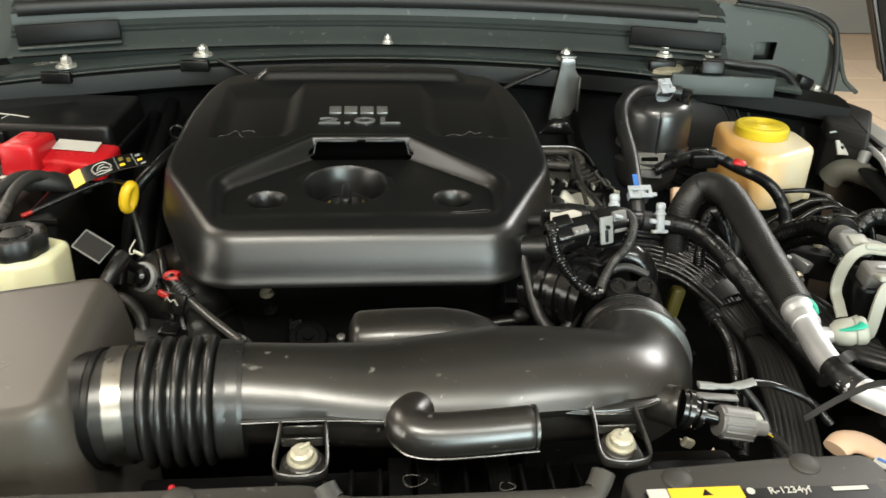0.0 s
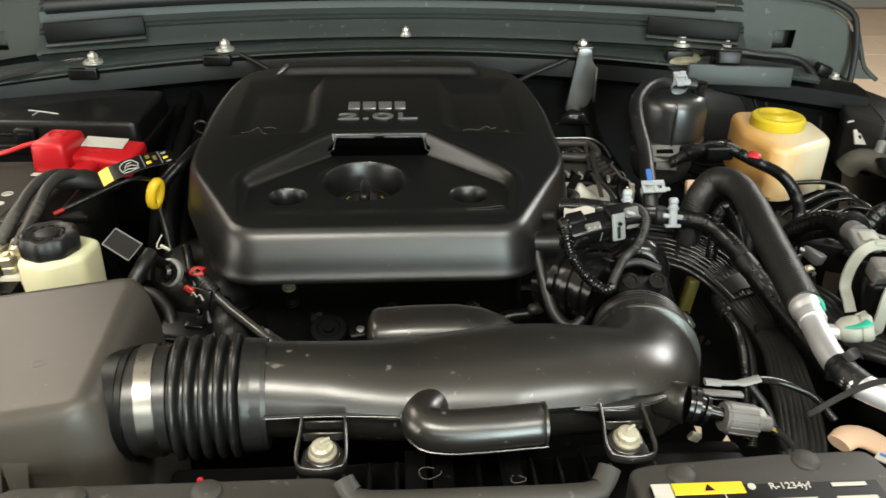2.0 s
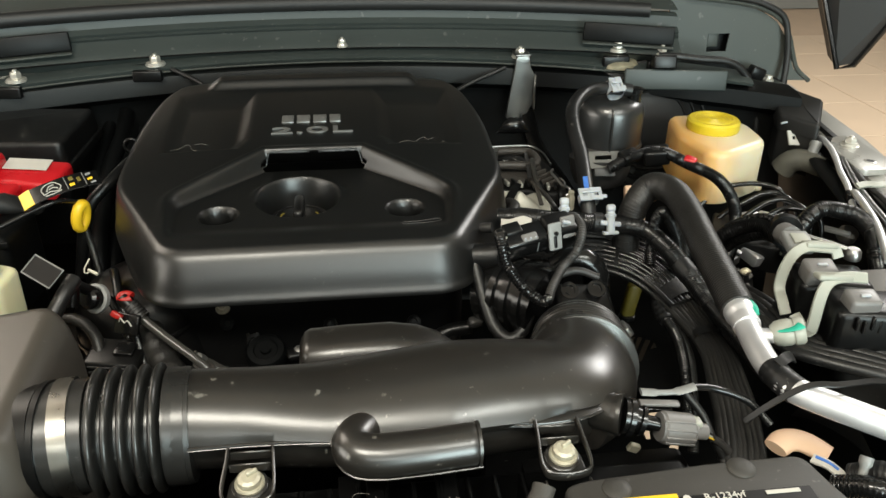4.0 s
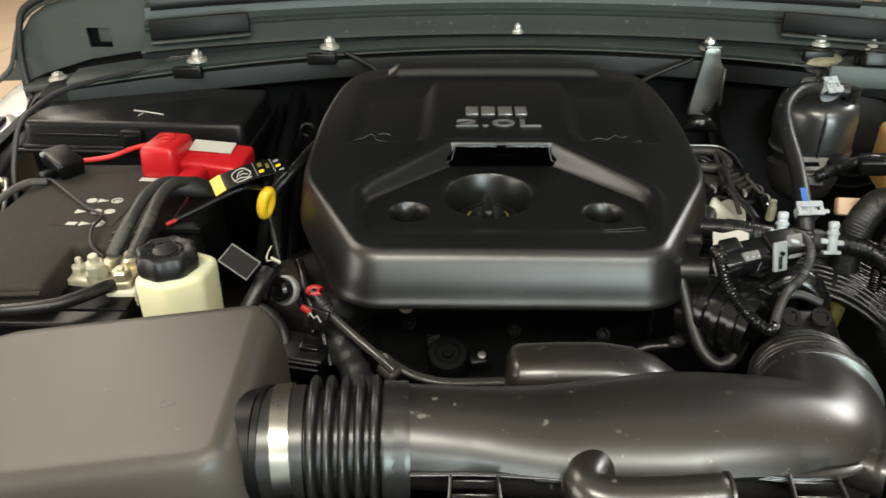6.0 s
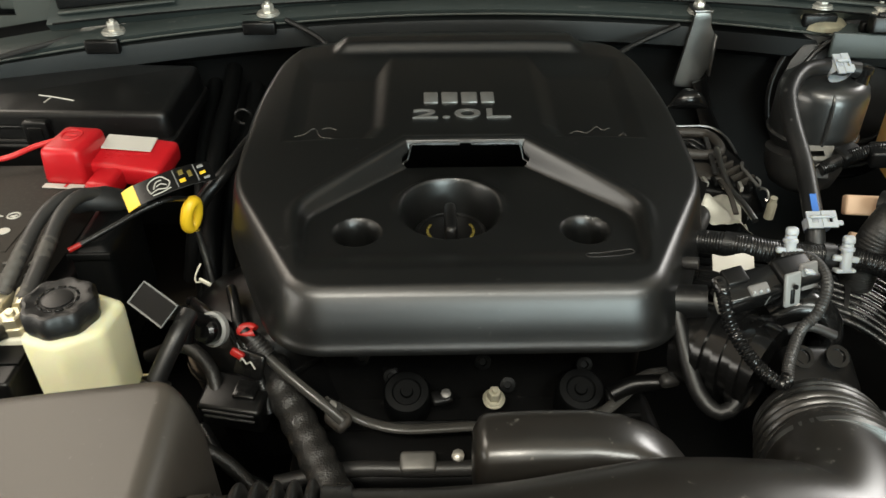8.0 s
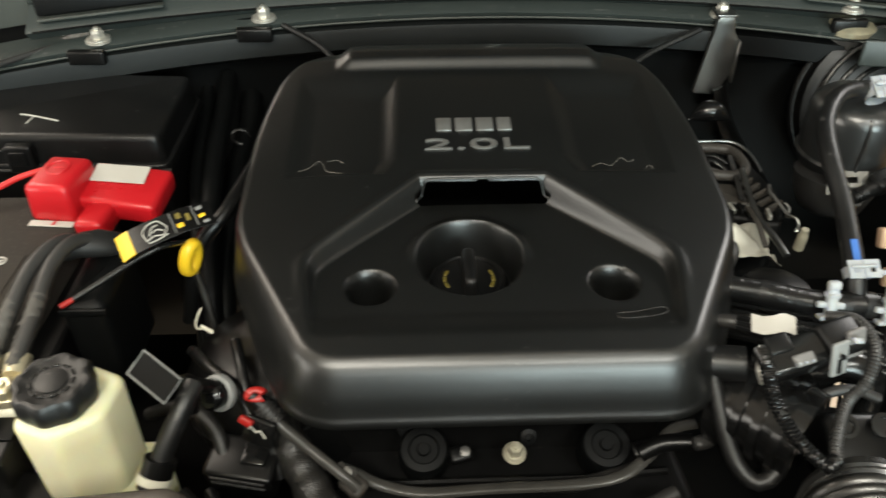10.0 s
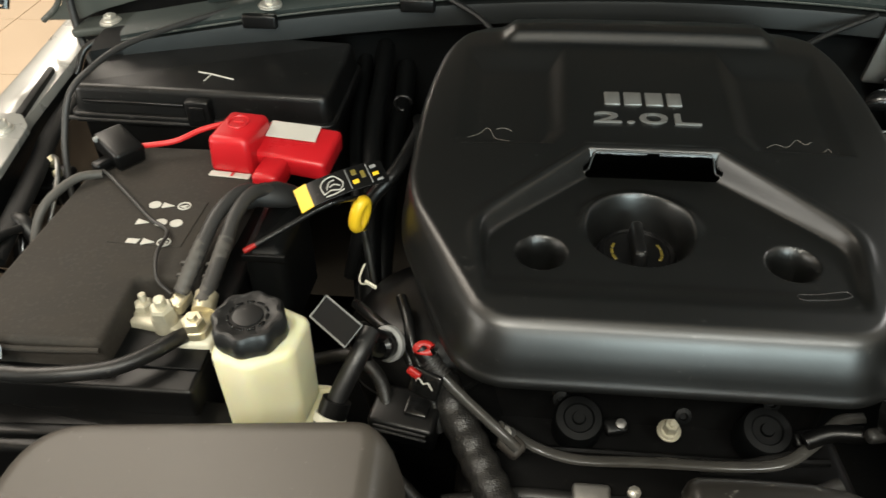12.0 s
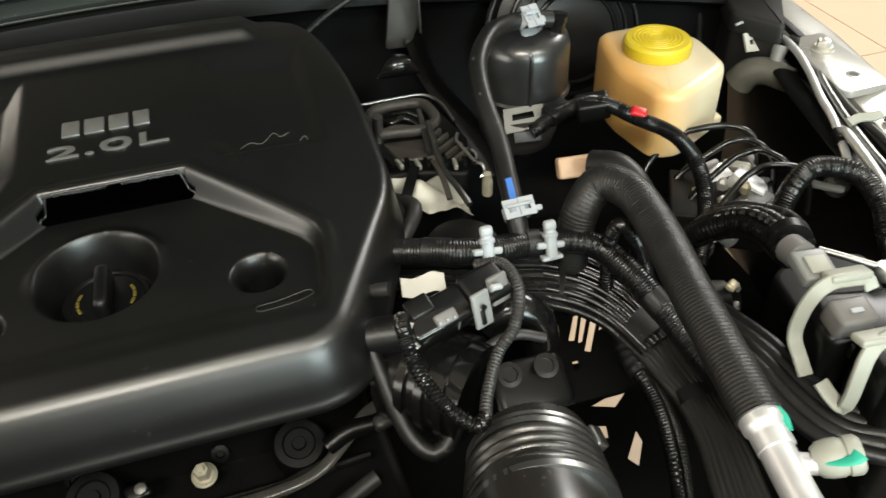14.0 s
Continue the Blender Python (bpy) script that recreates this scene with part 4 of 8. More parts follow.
def intake_duct():
    ob = thing("intake_duct", (0.06, 0.51, 1.03), "satin black moulded plastic intake duct", "intake duct")
    line = [(-0.108, 0.511, 1.088), (-0.06, 0.511, 1.086), (0.0, 0.512, 1.083), (0.06, 0.516, 1.083), (0.12, 0.520, 1.083), (0.165, 0.523, 1.080), (0.205, 0.528, 1.075), (0.228, 0.555, 1.068), (0.238, 0.59, 1.060), (0.242, 0.612, 1.055)]
    keys = [(0, 0.044, 0.044), (0.12, 0.046, 0.043), (0.28, 0.054, 0.042), (0.5, 0.063, 0.047), (0.62, 0.060, 0.047), (0.78, 0.055, 0.046), (0.9, 0.049, 0.047), (1, 0.047, 0.047)]

    def r(s, m):
        k = [q[0] for q in keys]
        return (float(np.interp(s, k, [q[1] for q in keys])), float(np.interp(s, k, [q[2] for q in keys])))
    pipe = tube(line, r, 44, 0.004, level=True)
    for v in pipe.verts:
        if v.co.z < 1.099 and v.co.y < 0.515 and v.co.x < 0.222:
            v.co.y += min(0.013, 0.515 - v.co.y) * min(1.0, (1.099 - v.co.z) / 0.008)
    body = part("pipe", pipe, DUCT, ob)
    # dried flecks on the upper side
    rng = random.Random(11)
    pipe = tube(line, r, 44, 0.004, level=True)
    pipe.normal_update()
    spots = [(v.co.copy(), v.normal.copy()) for v in pipe.verts if v.normal.z > 0.45 and -0.03 < v.co.x < 0.17]
    pipe.free()
    for k in range(46):
        bm = bmesh.new()
        c, nrm = rng.choice(spots)
        side = nrm.cross(Vector((0, 1, 0))).normalized()
        up = nrm.cross(side)
        q = rng.choice((0.0004, 0.0006, 0.0008, 0.0011, 0.0015))
        ring = [c + nrm * 0.00006 + (side * 1.35 * math.cos(a / 9 * math.tau) + up * math.sin(a / 9 * math.tau)) * q * rng.uniform(0.75, 1.15) for a in range(9)]
        mid = bm.verts.new(c + nrm * 0.00022)
        vs = [bm.verts.new(p) for p in ring]
        for a in range(9):
            bm.faces.new((vs[a], vs[(a + 1) % 9], mid))
        part("dust_glint_fleck", bm, FLECK, body, "dried dusty fleck")
    # resonator behind the duct
    part("resonator", loft([(-0.014, 0.606, 1.066, 0.028, 0.035), (0.02, 0.606, 1.067, 0.028, 0.036), (0.06, 0.605, 1.067, 0.028, 0.037), (0.085, 0.603, 1.064, 0.028, 0.037), (0.105, 0.600, 1.057, 0.028, 0.037), (0.122, 0.596, 1.046, 0.027, 0.036), (0.136, 0.590, 1.032, 0.025, 0.034)], 44, 3.0), DUCT, ob)
    # half-loop resonator on the front
    arm = [(0.040, 0.492, 1.084), (0.035, 0.479, 1.095), (0.028, 0.465, 1.1005), (0.0225, 0.4535, 1.102), (0.0260, 0.4445, 1.101), (0.042, 0.4405, 1.100), (0.075, 0.4405, 1.101), (0.108, 0.4425, 1.102), (0.117, 0.443, 1.102)]
    arm = [(x, y + 0.0045, z) for x, y, z in arm]
    part("side_branch", tube(arm, lambda s, m: 0.0164 if s < 0.975 else 0.0150, 30, 0.003), DUCT, ob)
    part("branch_seam", tube([(0.0062, 0.4655, 1.101), (0.008, 0.4515, 1.097), (0.014, 0.4405, 1.093), (0.025, 0.4335, 1.0905), (0.045, 0.4303, 1.090), (0.075, 0.4303, 1.091), (0.118, 0.4328, 1.092)], 0.0010, 8, 0.003), DUCT, ob)
    part("end_rim", tube([(0.1150, 0.4475, 1.102), (0.1172, 0.4475, 1.102)], 0.0171, 30, 0.001), DUCT, ob)
    # parting flange along the front, with a bead at either edge
    front = [(-0.10, 0.4665, 1.1005), (-0.055, 0.4675, 1.1005), (-0.012, 0.4660, 1.100), (0.03, 0.4630, 1.100), (0.075, 0.4650, 1.1005), (0.12, 0.4700, 1.102), (0.145, 0.4690, 1.101), (0.166, 0.4665, 1.100), (0.192, 0.4680, 1.100), (0.208, 0.4720, 1.0995), (0.220, 0.4790, 1.098)]
    part("flange", tube([(x, y + 0.008, z - 0.0020) for x, y, z in front], lambda s, m: (0.0085, 0.0022), 12, level=True), DUCT, ob)
    part("seam", tube(front, 0.0010, 8, 0.004), DUCT, ob)
    part("seam", tube([(x, y + 0.0005, z - 0.0042) for x, y, z in front[2:8]], 0.0009, 8, 0.004), DUCT, ob)
    # sensor boss at the bend
    part("boss", tube([(0.224, 0.497, 1.0850), (0.237, 0.487, 1.0865), (0.242, 0.4840, 1.0870)], lambda s, m: 0.0165 if s < 0.80 else 0.0174, 30, 0.0012), DUCT, ob)
    for x0, y0, z0 in ((-0.0545, 0.448, 1.083), (0.181, 0.446, 1.087)):
        br = part("bracket", prism([(x0 - 0.0165, y0 - 0.020), (x0 + 0.0165, y0 - 0.020), (x0 + 0.0155, y0 + 0.008), (x0 - 0.0155, y0 + 0.008)], z0 - 0.007, z0 - 0.004, 0.0008, 0.008), DUCT, ob, "moulded mounting bracket")
        rim = [(x0 - 0.0165, y0 + 0.021, z0 + 0.0130), (x0 - 0.0172, y0 + 0.006, z0 + 0.009), (x0 - 0.0188, y0 - 0.012, z0 + 0.004), (x0 - 0.0168, y0 - 0.0215, z0 + 0.0015), (x0 - 0.010, y0 - 0.0245, z0 + 0.0005), (x0, y0 - 0.0255, z0), (x0 + 0.010, y0 - 0.0245, z0 + 0.0005), (x0 + 0.0172, y0 - 0.0215, z0 + 0.0015), (x0 + 0.0188, y0 - 0.012, z0 + 0.004), (x0 + 0.0176, y0 + 0.006, z0 + 0.009), (x0 + 0.0165, y0 + 0.021, z0 + 0.0130)]
        part("rim", tube(rim, lambda s, m: (0.0010, 0.0034), 10, 0.002, level=True), DUCT, br)
        part("rim", tube([(x, y + 0.0004, z + 0.0032) for x, y, z in rim], 0.0012, 8, 0.002), DUCT, br)
        for dy in (0.008, 0.018):
            part("web", rbox((x0, y0 + dy, z0 + 0.003 + dy * 0.3), (0.031, 0.0016, 0.008), 0.0007, 1), DUCT, br)
        for s in (-1, 1):
            part("leg", rbox((x0 + s * 0.0170, y0 - 0.025, z0 - 0.024), (0.0020, 0.006, 0.040), 0.0008, 1), DUCT, br)
        part("boss", lathe([(0.0135, -0.010), (0.0135, -0.0015), (0.012, -0.0005)], (x0, y0 - 0.0025, z0), (8, 0, 0), 26), DUCT, br)
    return ob


intake_duct()
for x, y, z in ((-0.0545, 0.4455, 1.0820), (0.182, 0.4440, 1.0865)):
    ob = thing("mount_bolt", (x, y, z), "cream plated push bolt holding the intake duct", "bolt", "mount bolts")
    part("flange", lathe([(0.0112, 0), (0.0112, 0.0022), (0.0100, 0.0035)], (x, y, z), (8, 0, 0), 26), PLATED, ob)
    part("head", lathe([(0.0092, 0.003), (0.0086, 0.0075), (0.0062, 0.009)], (x, y, z), (8, 0, 0), 12), PLATED, ob, smooth=False)
    part("nib", rbox((x + 0.002, y + 0.001, z + 0.010), (0.009, 0.003, 0.005), 0.0012, rot=(0, 0, 35)), PLATED, ob)

# intake temperature sensor with its plug
sen = thing("air_sensor", (0.26, 0.48, 1.06), "black sensor with a dull grey plug and wires", "sensor")
part("neck", tube([(0.242, 0.4840, 1.0865), (0.252, 0.482, 1.0845), (0.258, 0.480, 1.083), (0.274, 0.476, 1.080)], lambda s, m: 0.0150 if s < 0.12 else 0.0165 if s < 0.28 else 0.0105 if s < 0.42 else 0.0128 if s < 0.56 else 0.0058, 26, 0.0010), GLOSS, sen)
part("plug", tube([(0.271, 0.4745, 1.0800), (0.300, 0.4735, 1.0748)], lambda s, m: 0.0120 if s < 0.06 or 0.93 < s else 0.0134, 20, 0.0016), PLUGG, sen, "dull grey plug body")
for k in range(5):
    a = radians(k * 30 - 60)
    part("plug_rib", rbox((0.2855, 0.474 - 0.0134 * math.cos(a), 1.0774 + 0.0134 * math.sin(a)), (0.026, 0.0018, 0.0018), 0.0006, 1, (0, 10, -2)), PLUGG, sen)
part("plug_tab", rbox((0.3015, 0.4715, 1.084), (0.007, 0.010, 0.006), 0.0015, rot=(0, 10, -2)), LEVER, sen)
part("collar", tube([(0.299, 0.4735, 1.0735), (0.312, 0.4735, 1.0712)], lambda s, m: 0.0068, 14, 0.006), PLUGG, sen)
part("wire", tube([(0.310, 0.4690, 1.0715), (0.3165, 0.4700, 1.0665), (0.322, 0.4720, 1.0620)], 0.0007, 8), YELLOW, sen, "thin yellow wire")
part("wire", tube([(0.311, 0.4735, 1.0700), (0.319, 0.4740, 1.0645), (0.324, 0.474, 1.0600)], 0.0010, 8), LEVER, sen, "thin pale wire")
part("wire", tube([(0.319, 0.4735, 1.0640), (0.327, 0.474, 1.0575), (0.336, 0.472, 1.048)], 0.0036, 10), CABLE, sen, "taped grey wires")
part("latch", rbox((0.276, 0.491, 1.0905), (0.034, 0.007, 0.003), 0.001, rot=(0, 4, -4)), PLUGG, sen, "grey latch clip")
part("latch", rbox((0.272, 0.489, 1.0870), (0.030, 0.005, 0.002), 0.001, rot=(0, 6, -4)), GLOSS, sen)
solo("cable_tie", tube([(0.263, 0.501, 1.0955), (0.275, 0.500, 1.0945), (0.288, 0.500, 1.0935), (0.298, 0.500, 1.0945), (0.310, 0.500, 1.0980)], lambda s, m: (0.0028 if 0.3 < s < 0.62 else 0.0048, 0.0022), 8, 0.003, level=True), GREYP, "pale grey plastic cable clip", "clip")
solo("cream_piece", rbox((0.263, 0.498, 1.037), (0.011, 0.006, 0.009), 0.0022, rot=(10, 25, 0)), PLATED, "small cream piece under the sensor", "clip")
solo("sensor_lead", tube([(0.304, 0.504, 1.094), (0.33, 0.508, 1.088), (0.36, 0.500, 1.078), (0.375, 0.482, 1.065)], 0.0034, 10), LOOM, "taped black wire lead", "wire", "sensor leads")
solo("sensor_lead", tube([(0.303, 0.503, 1.090), (0.316, 0.49, 1.075), (0.322, 0.478, 1.060), (0.330, 0.470, 1.045)], 0.0036, 10), RUBBER, "taped black wire lead", "wire", "sensor leads")

# ---- radiator shroud across the front ----
shroud = thing("radiator_shroud", (0.0, 0.33, 1.0), "dusty dark grey plastic radiator cover panel", "shroud")
def shroud_panel(poly, z, name="panel"):
    return part(name, prism(poly, z - 0.05, z, 0.004, 0.012), PANEL, shroud)


shroud_panel([(-0.30, 0.20), (-0.035, 0.20), (-0.035, 0.412), (-0.05, 0.418), (-0.278, 0.418), (-0.312, 0.375)], 1.085)
shroud_panel([(0.170, 0.20), (0.405, 0.20), (0.380, 0.367), (0.371, 0.400), (0.366, 0.425), (0.290, 0.424), (0.190, 0.417), (0.174, 0.412)], 1.087)
shroud_panel([(-0.034, 0.20), (0.169, 0.20), (0.164, 0.388), (-0.025, 0.388)], 1.084, "centre_panel")
part("lip", tube([(-0.036, 0.402, 1.096), (-0.030, 0.394, 1.091), (-0.018, 0.389, 1.0885), (0.06, 0.388, 1.0885), (0.138, 0.389, 1.0885), (0.150, 0.394, 1.091), (0.157, 0.404, 1.097)], lambda s, m: (0.0085, 0.0055), 16, level=True), PANEL, shroud, "rounded lip with upturned ends")
for k in range(9):
    part("fan_rib", rbox((-0.02 + k * 0.022, 0.43, 1.035), (0.004, 0.075, 0.03), 0.001, 1), BLACK, shroud)
part("fan_cowl", rbox((0.06, 0.44, 1.005), (0.5, 0.12, 0.03), 0.006), BLACK, shroud)
for x, y in ((-0.222, 0.400), (-0.128, 0.402), (0.218, 0.402), (0.318, 0.412)):
    part("push_rivet", lathe([(0.0112, -0.002), (0.0108, 0.001), (0.009, 0.0026), (0.003, 0.0032)], (x - 0.006, y + 0.003, 1.0865), seg=28), PANEL, shroud, "flat round push rivet")
for x, y, r_ in ((-0.10, 0.385, 0.006), (-0.19, 0.38, 0.004), (-0.281, 0.403, 0.005), (-0.262, 0.406, 0.004), (-0.270, 0.397, 0.005), (-0.256, 0.395, 0.004), (-0.250, 0.406, 0.003), (-0.208, 0.395, 0.005), (-0.162, 0.395, 0.005), (-0.135, 0.393, 0.004), (-0.179, 0.411, 0.003), (0.09, 0.372, 0.005), (-0.06, 0.39, 0.004)):
    part("drop_mark", dust_spot((x, y, 1.0843 if x > -0.03 and x < 0.15 else 1.0852 if x < 0 else 1.0872), r_ * 0.62, x * 60), FLECK, shroud, "dried water mark")
part("drop_mark", dust_ring((0.028, 0.452, 1.0505), 0.009, 0.7, 1.0), DUST, shroud, "dried water mark")
part("drop_mark", dust_ring((0.098, 0.442, 1.0505), 0.006, 0.7, 2.0), DUST, shroud, "dried water mark")
for x in (0.0175, 0.0395):
    part("bay_floor", rbox((x, 0.447, 1.048), (0.018, 0.066, 0.003), 0.001, 1), BLACK, shroud)
part("bay_floor", rbox((0.0945, 0.447, 1.048), (0.018, 0.066, 0.003), 0.001, 1), BLACK, shroud)
# Added black plate hides bright floor where the bay is dark
part("floor_blocker", prism([(0.19, 0.425), (0.36, 0.425), (0.36, 0.60), (0.19, 0.60)], 0.93, 0.936, 0.001, 0.01), BLACK, shroud, "black plate added to hide the floor below")
lab = thing("warning_label", (0.24, 0.372, 1.089), "black refrigerant label with a yellow warning strip", "label")
part("sheet", rbox((0.268, 0.366, 1.0885), (0.17, 0.05, 0.0012), 0.0004, 1), BLACK, lab, "black label sheet", smooth=False)
part("white_tab", rbox((0.192, 0.379, 1.0896), (0.014, 0.028, 0.0012), 0.0003, 1), WHITE, lab, smooth=False)
part("strip", rbox((0.226, 0.3875, 1.0896), (0.052, 0.011, 0.0012), 0.0003, 1), YELLOW, lab, "yellow warning strip", smooth=False)
part("triangle", prism([(0.2222, 0.3848), (0.2298, 0.3848), (0.226, 0.3910)], 1.0898, 1.0906, 0.0002, 0), BLACK, lab, smooth=False)
part("writing", lettering("R-1234yf", 0.0085, 0.0003, pose(0.2862, 0.3850, 1.0894)), WHITE, lab, "white refrigerant type")
for x, y, w in ((0.286, 0.374, 0.03), (0.276, 0.366, 0.05), (0.33, 0.387, 0.026), (0.33, 0.374, 0.03), (0.325, 0.366, 0.035)):
    part("text_bar", rbox((x, y, 1.0896), (w, 0.0035, 0.0008), 0.0002, 1), WHITE, lab, smooth=False)
part("gear_mark", lathe([(0.003, 0), (0.003, 0.0008)], (0.2580, 0.388, 1.0892), seg=8), WHITE, lab)
part("text_bar", rbox((0.236, 0.373, 1.0896), (0.0008, 0.018, 0.0008), 0.0001, 1), WHITE, lab, smooth=False)
solo("yellow_tag", rbox((-0.277, 0.376, 1.0872), (0.03, 0.014, 0.003), 0.001), YELLOW, "small yellow tag on the radiator panel", "tag")
solo("red_plug", lathe([(0.0028, 0), (0.0025, 0.003), (0.001, 0.0045)], (-0.143, 0.424, 1.0765), seg=12), RED, "small red plug behind the radiator panel", "plug")

# ---- battery side ----
bat = thing("battery", (-0.52, 0.86, 0.90), "car battery in a dark felt wrap with a cut-out corner", "battery")
part("wrap", prism([(-0.620, 0.722), (-0.486, 0.722), (-0.488, 0.806), (-0.432, 0.806), (-0.425, 0.985), (-0.435, 1.03), (-0.608, 1.03)], 0.92, 1.09, 0.006, 0.008), FELT, bat, "dark brown felt battery wrap")
part("case", prism([(-0.610, 0.70), (-0.405, 0.70), (-0.405, 1.02), (-0.610, 1.02)], 0.90, 1.060, 0.004, 0.006), BLACK, bat, "black battery case")
part("wrap_edge", tube([(-0.622, 0.720, 1.086), (-0.56, 0.717, 1.083), (-0.486, 0.719, 1.084)], 0.0025, 8), FELT, bat)
part("tray", prism([(-0.66, 0.655), (-0.33, 0.655), (-0.35, 0.72), (-0.66, 0.72)], 0.90, 1.030, 0.006, 0.01), BLACK, bat, "black battery tray front")
part("tray_rail", rbox((-0.50, 0.675, 1.032), (0.31, 0.012, 0.008), 0.003, rot=(0, 0, 3)), BLACK, bat)
stick = part("symbol_patch", rbox((-0.499, 0.889, 1.0905), (0.075, 0.074, 0.001), 0.0003, 1, (0, 0, -2)), FELT, bat, "dark printed symbol panel", smooth=False)
for y, row in ((0.9155, ((-0.513, "oval"), (-0.499, "triangle"), (-0.482, "ring"))), (0.8865, ((-0.5145, "triangle"), (-0.496, "disc"), (-0.480, "disc"))), (0.856, ((-0.512, "sign"), (-0.497, "triangle"), (-0.481, "ring")))):
    for x, form in row:
        if form == "triangle":
            bm = prism([(x - 0.0060, y - 0.0048), (x + 0.0070, y - 0.0006), (x - 0.0060, y + 0.0046)], 1.0905, 1.0918, 0.0003, 0.0006)
        elif form == "sign":
            bm = prism([(x - 0.0065, y - 0.0030), (x + 0.0045, y - 0.0036), (x + 0.0060, y + 0.0030), (x - 0.0060, y + 0.0034)], 1.0905, 1.0918, 0.0003, 0)
        elif form == "ring":
            bm = tube([(x + 0.0062 * math.cos(a / 24 * math.tau), y + 0.0058 * math.sin(a / 24 * math.tau), 1.0913) for a in range(25)], 0.0009, 6, raw=True, caps=False)
            rbox((x, y, 1.0913), (0.0075, 0.0020, 0.0012), 0.0004, 1, (0, 0, 20), bm=bm)
            rbox((x + 0.001, y - 0.0024, 1.0913), (0.0050, 0.0014, 0.0012), 0.0004, 1, (0, 0, -10), bm=bm)
        else:
            bm = lathe([(0.0066, 0), (0.0064, 0.0013), (0.001, 0.0014)], (x, y, 1.0905), seg=20, wobble=lambda a, i: 1 - 0.10 * abs(math.sin(a)))
        part("symbol", bm, WHITE, stick, "white printed warning symbol", smooth=False)
part("white_slip", rbox((-0.453, 0.975, 1.0915), (0.046, 0.009, 0.0015), 0.0004, 1, (0, 0, -6)), WHITE, bat, "white paper slip", smooth=False)
part("slip_mark", rbox((-0.450, 0.9747, 1.0926), (0.0030, 0.0065, 0.0008), 0.0002, 1, (0, 0, -6)), RED, bat, "red printed mark", smooth=False)
# Near-black plate puts the shade of the cut-out onto its floor
part("well_shade", rbox((-0.445, 0.764, 1.0605), (0.079, 0.080, 0.004), 0.001), COWLD, bat)

neg = thing("negative_terminal", (-0.45, 0.775, 1.06), "plated battery clamp with nuts and studs", "battery terminal")
part("clamp", rbox((-0.456, 0.774, 1.064), (0.058, 0.020, 0.012), 0.003, rot=(0, 0, -10)), PLATED, neg)
part("stud", lathe([(0.0036, 0), (0.0036, 0.026), (0.003, 0.027)], (-0.478, 0.789, 1.058), seg=12), PLATED, neg)
part("washer", lathe([(0.0105, 0), (0.0105, 0.002), (0.009, 0.0026)], (-0.478, 0.787, 1.064), seg=20), PLATED, neg)
part("nut", lathe([(0.0085, 0.003), (0.0085, 0.012), (0.0068, 0.0135)], (-0.478, 0.787, 1.064), seg=6), PLATED, neg, smooth=False)
part("post", lathe([(0.012, 0), (0.0115, 0.022), (0.009, 0.024)], (-0.452, 0.772, 1.056), seg=20), PLATED, neg)
part("nut", lathe([(0.0110, 0.002), (0.0110, 0.014), (0.0090, 0.0165)], (-0.450, 0.770, 1.076), (8, 0, 0), 6), PLATED, neg, smooth=False)
part("stud", lathe([(0.0052, 0), (0.0052, 0.008), (0.0040, 0.009)], (-0.450, 0.769, 1.092), (8, 0, 0), 12), PLATED, neg)
part("lug", prism([(-0.452, 0.776), (-0.438, 0.776), (-0.434, 0.800), (-0.449, 0.803)], 1.074, 1.084, 0.002, 0.004), BRASS, neg, "brass cable lug")
part("lug", prism([(-0.432, 0.748), (-0.408, 0.750), (-0.406, 0.786), (-0.428, 0.788)], 1.070, 1.078, 0.002, 0.008), BRASS, neg, "brass cable lug")
part("lug_barrel", tube([(-0.418, 0.778, 1.078), (-0.419, 0.795, 1.084)], 0.0105, 18, 0.004), BRASS, neg, "brass cable barrel")
part("nut", lathe([(0.0100, 0), (0.0100, 0.009), (0.0082, 0.0105)], (-0.419, 0.759, 1.079), (6, 0, 10), 6), BRASS, neg, smooth=False)
part("stud", lathe([(0.0042, 0.008), (0.0042, 0.0125), (0.0034, 0.0135)], (-0.419, 0.759, 1.079), (6, 0, 10), 12), BRASS, neg)
part("sensor_block", rbox((-0.420, 0.762, 1.058), (0.032, 0.030, 0.022), 0.004), CREAM, neg, "pale current sensor block")

red = thing("terminal_cover", (-0.42, 1.01, 1.09), "bright red plastic positive terminal cover", "terminal cover")
part("hood_block", rbox((-0.448, 1.012, 1.110), (0.050, 0.066, 0.044), 0.007, taper=0.08, rot=(0, 0, -8)), RED, red)
part("wing", rbox((-0.388, 1.020, 1.098), (0.085, 0.062, 0.026), 0.006, rot=(8, 4, -8)), RED, red)
part("nose", rbox((-0.408, 0.978, 1.091), (0.030, 0.040, 0.026), 0.006, rot=(4, 0, -8)), RED, red)
part("ring", tube([(-0.449 + 0.011 * math.cos(a / 16 * math.tau), 1.018 + 0.013 * math.sin(a / 16 * math.tau), 1.1322) for a in range(17)], 0.0012, 6, raw=True), RED, red, "raised ring mark")
part("ring_bar", rbox((-0.449, 1.018, 1.1322), (0.012, 0.002, 0.002), 0.0006, 1), RED, red)
part("paper_label", rbox((-0.3935, 1.031, 1.1150), (0.056, 0.027, 0.0012), 0.0003, 1, (8, 4, -3)), WHITE, red, "blank white paper label", smooth=False)

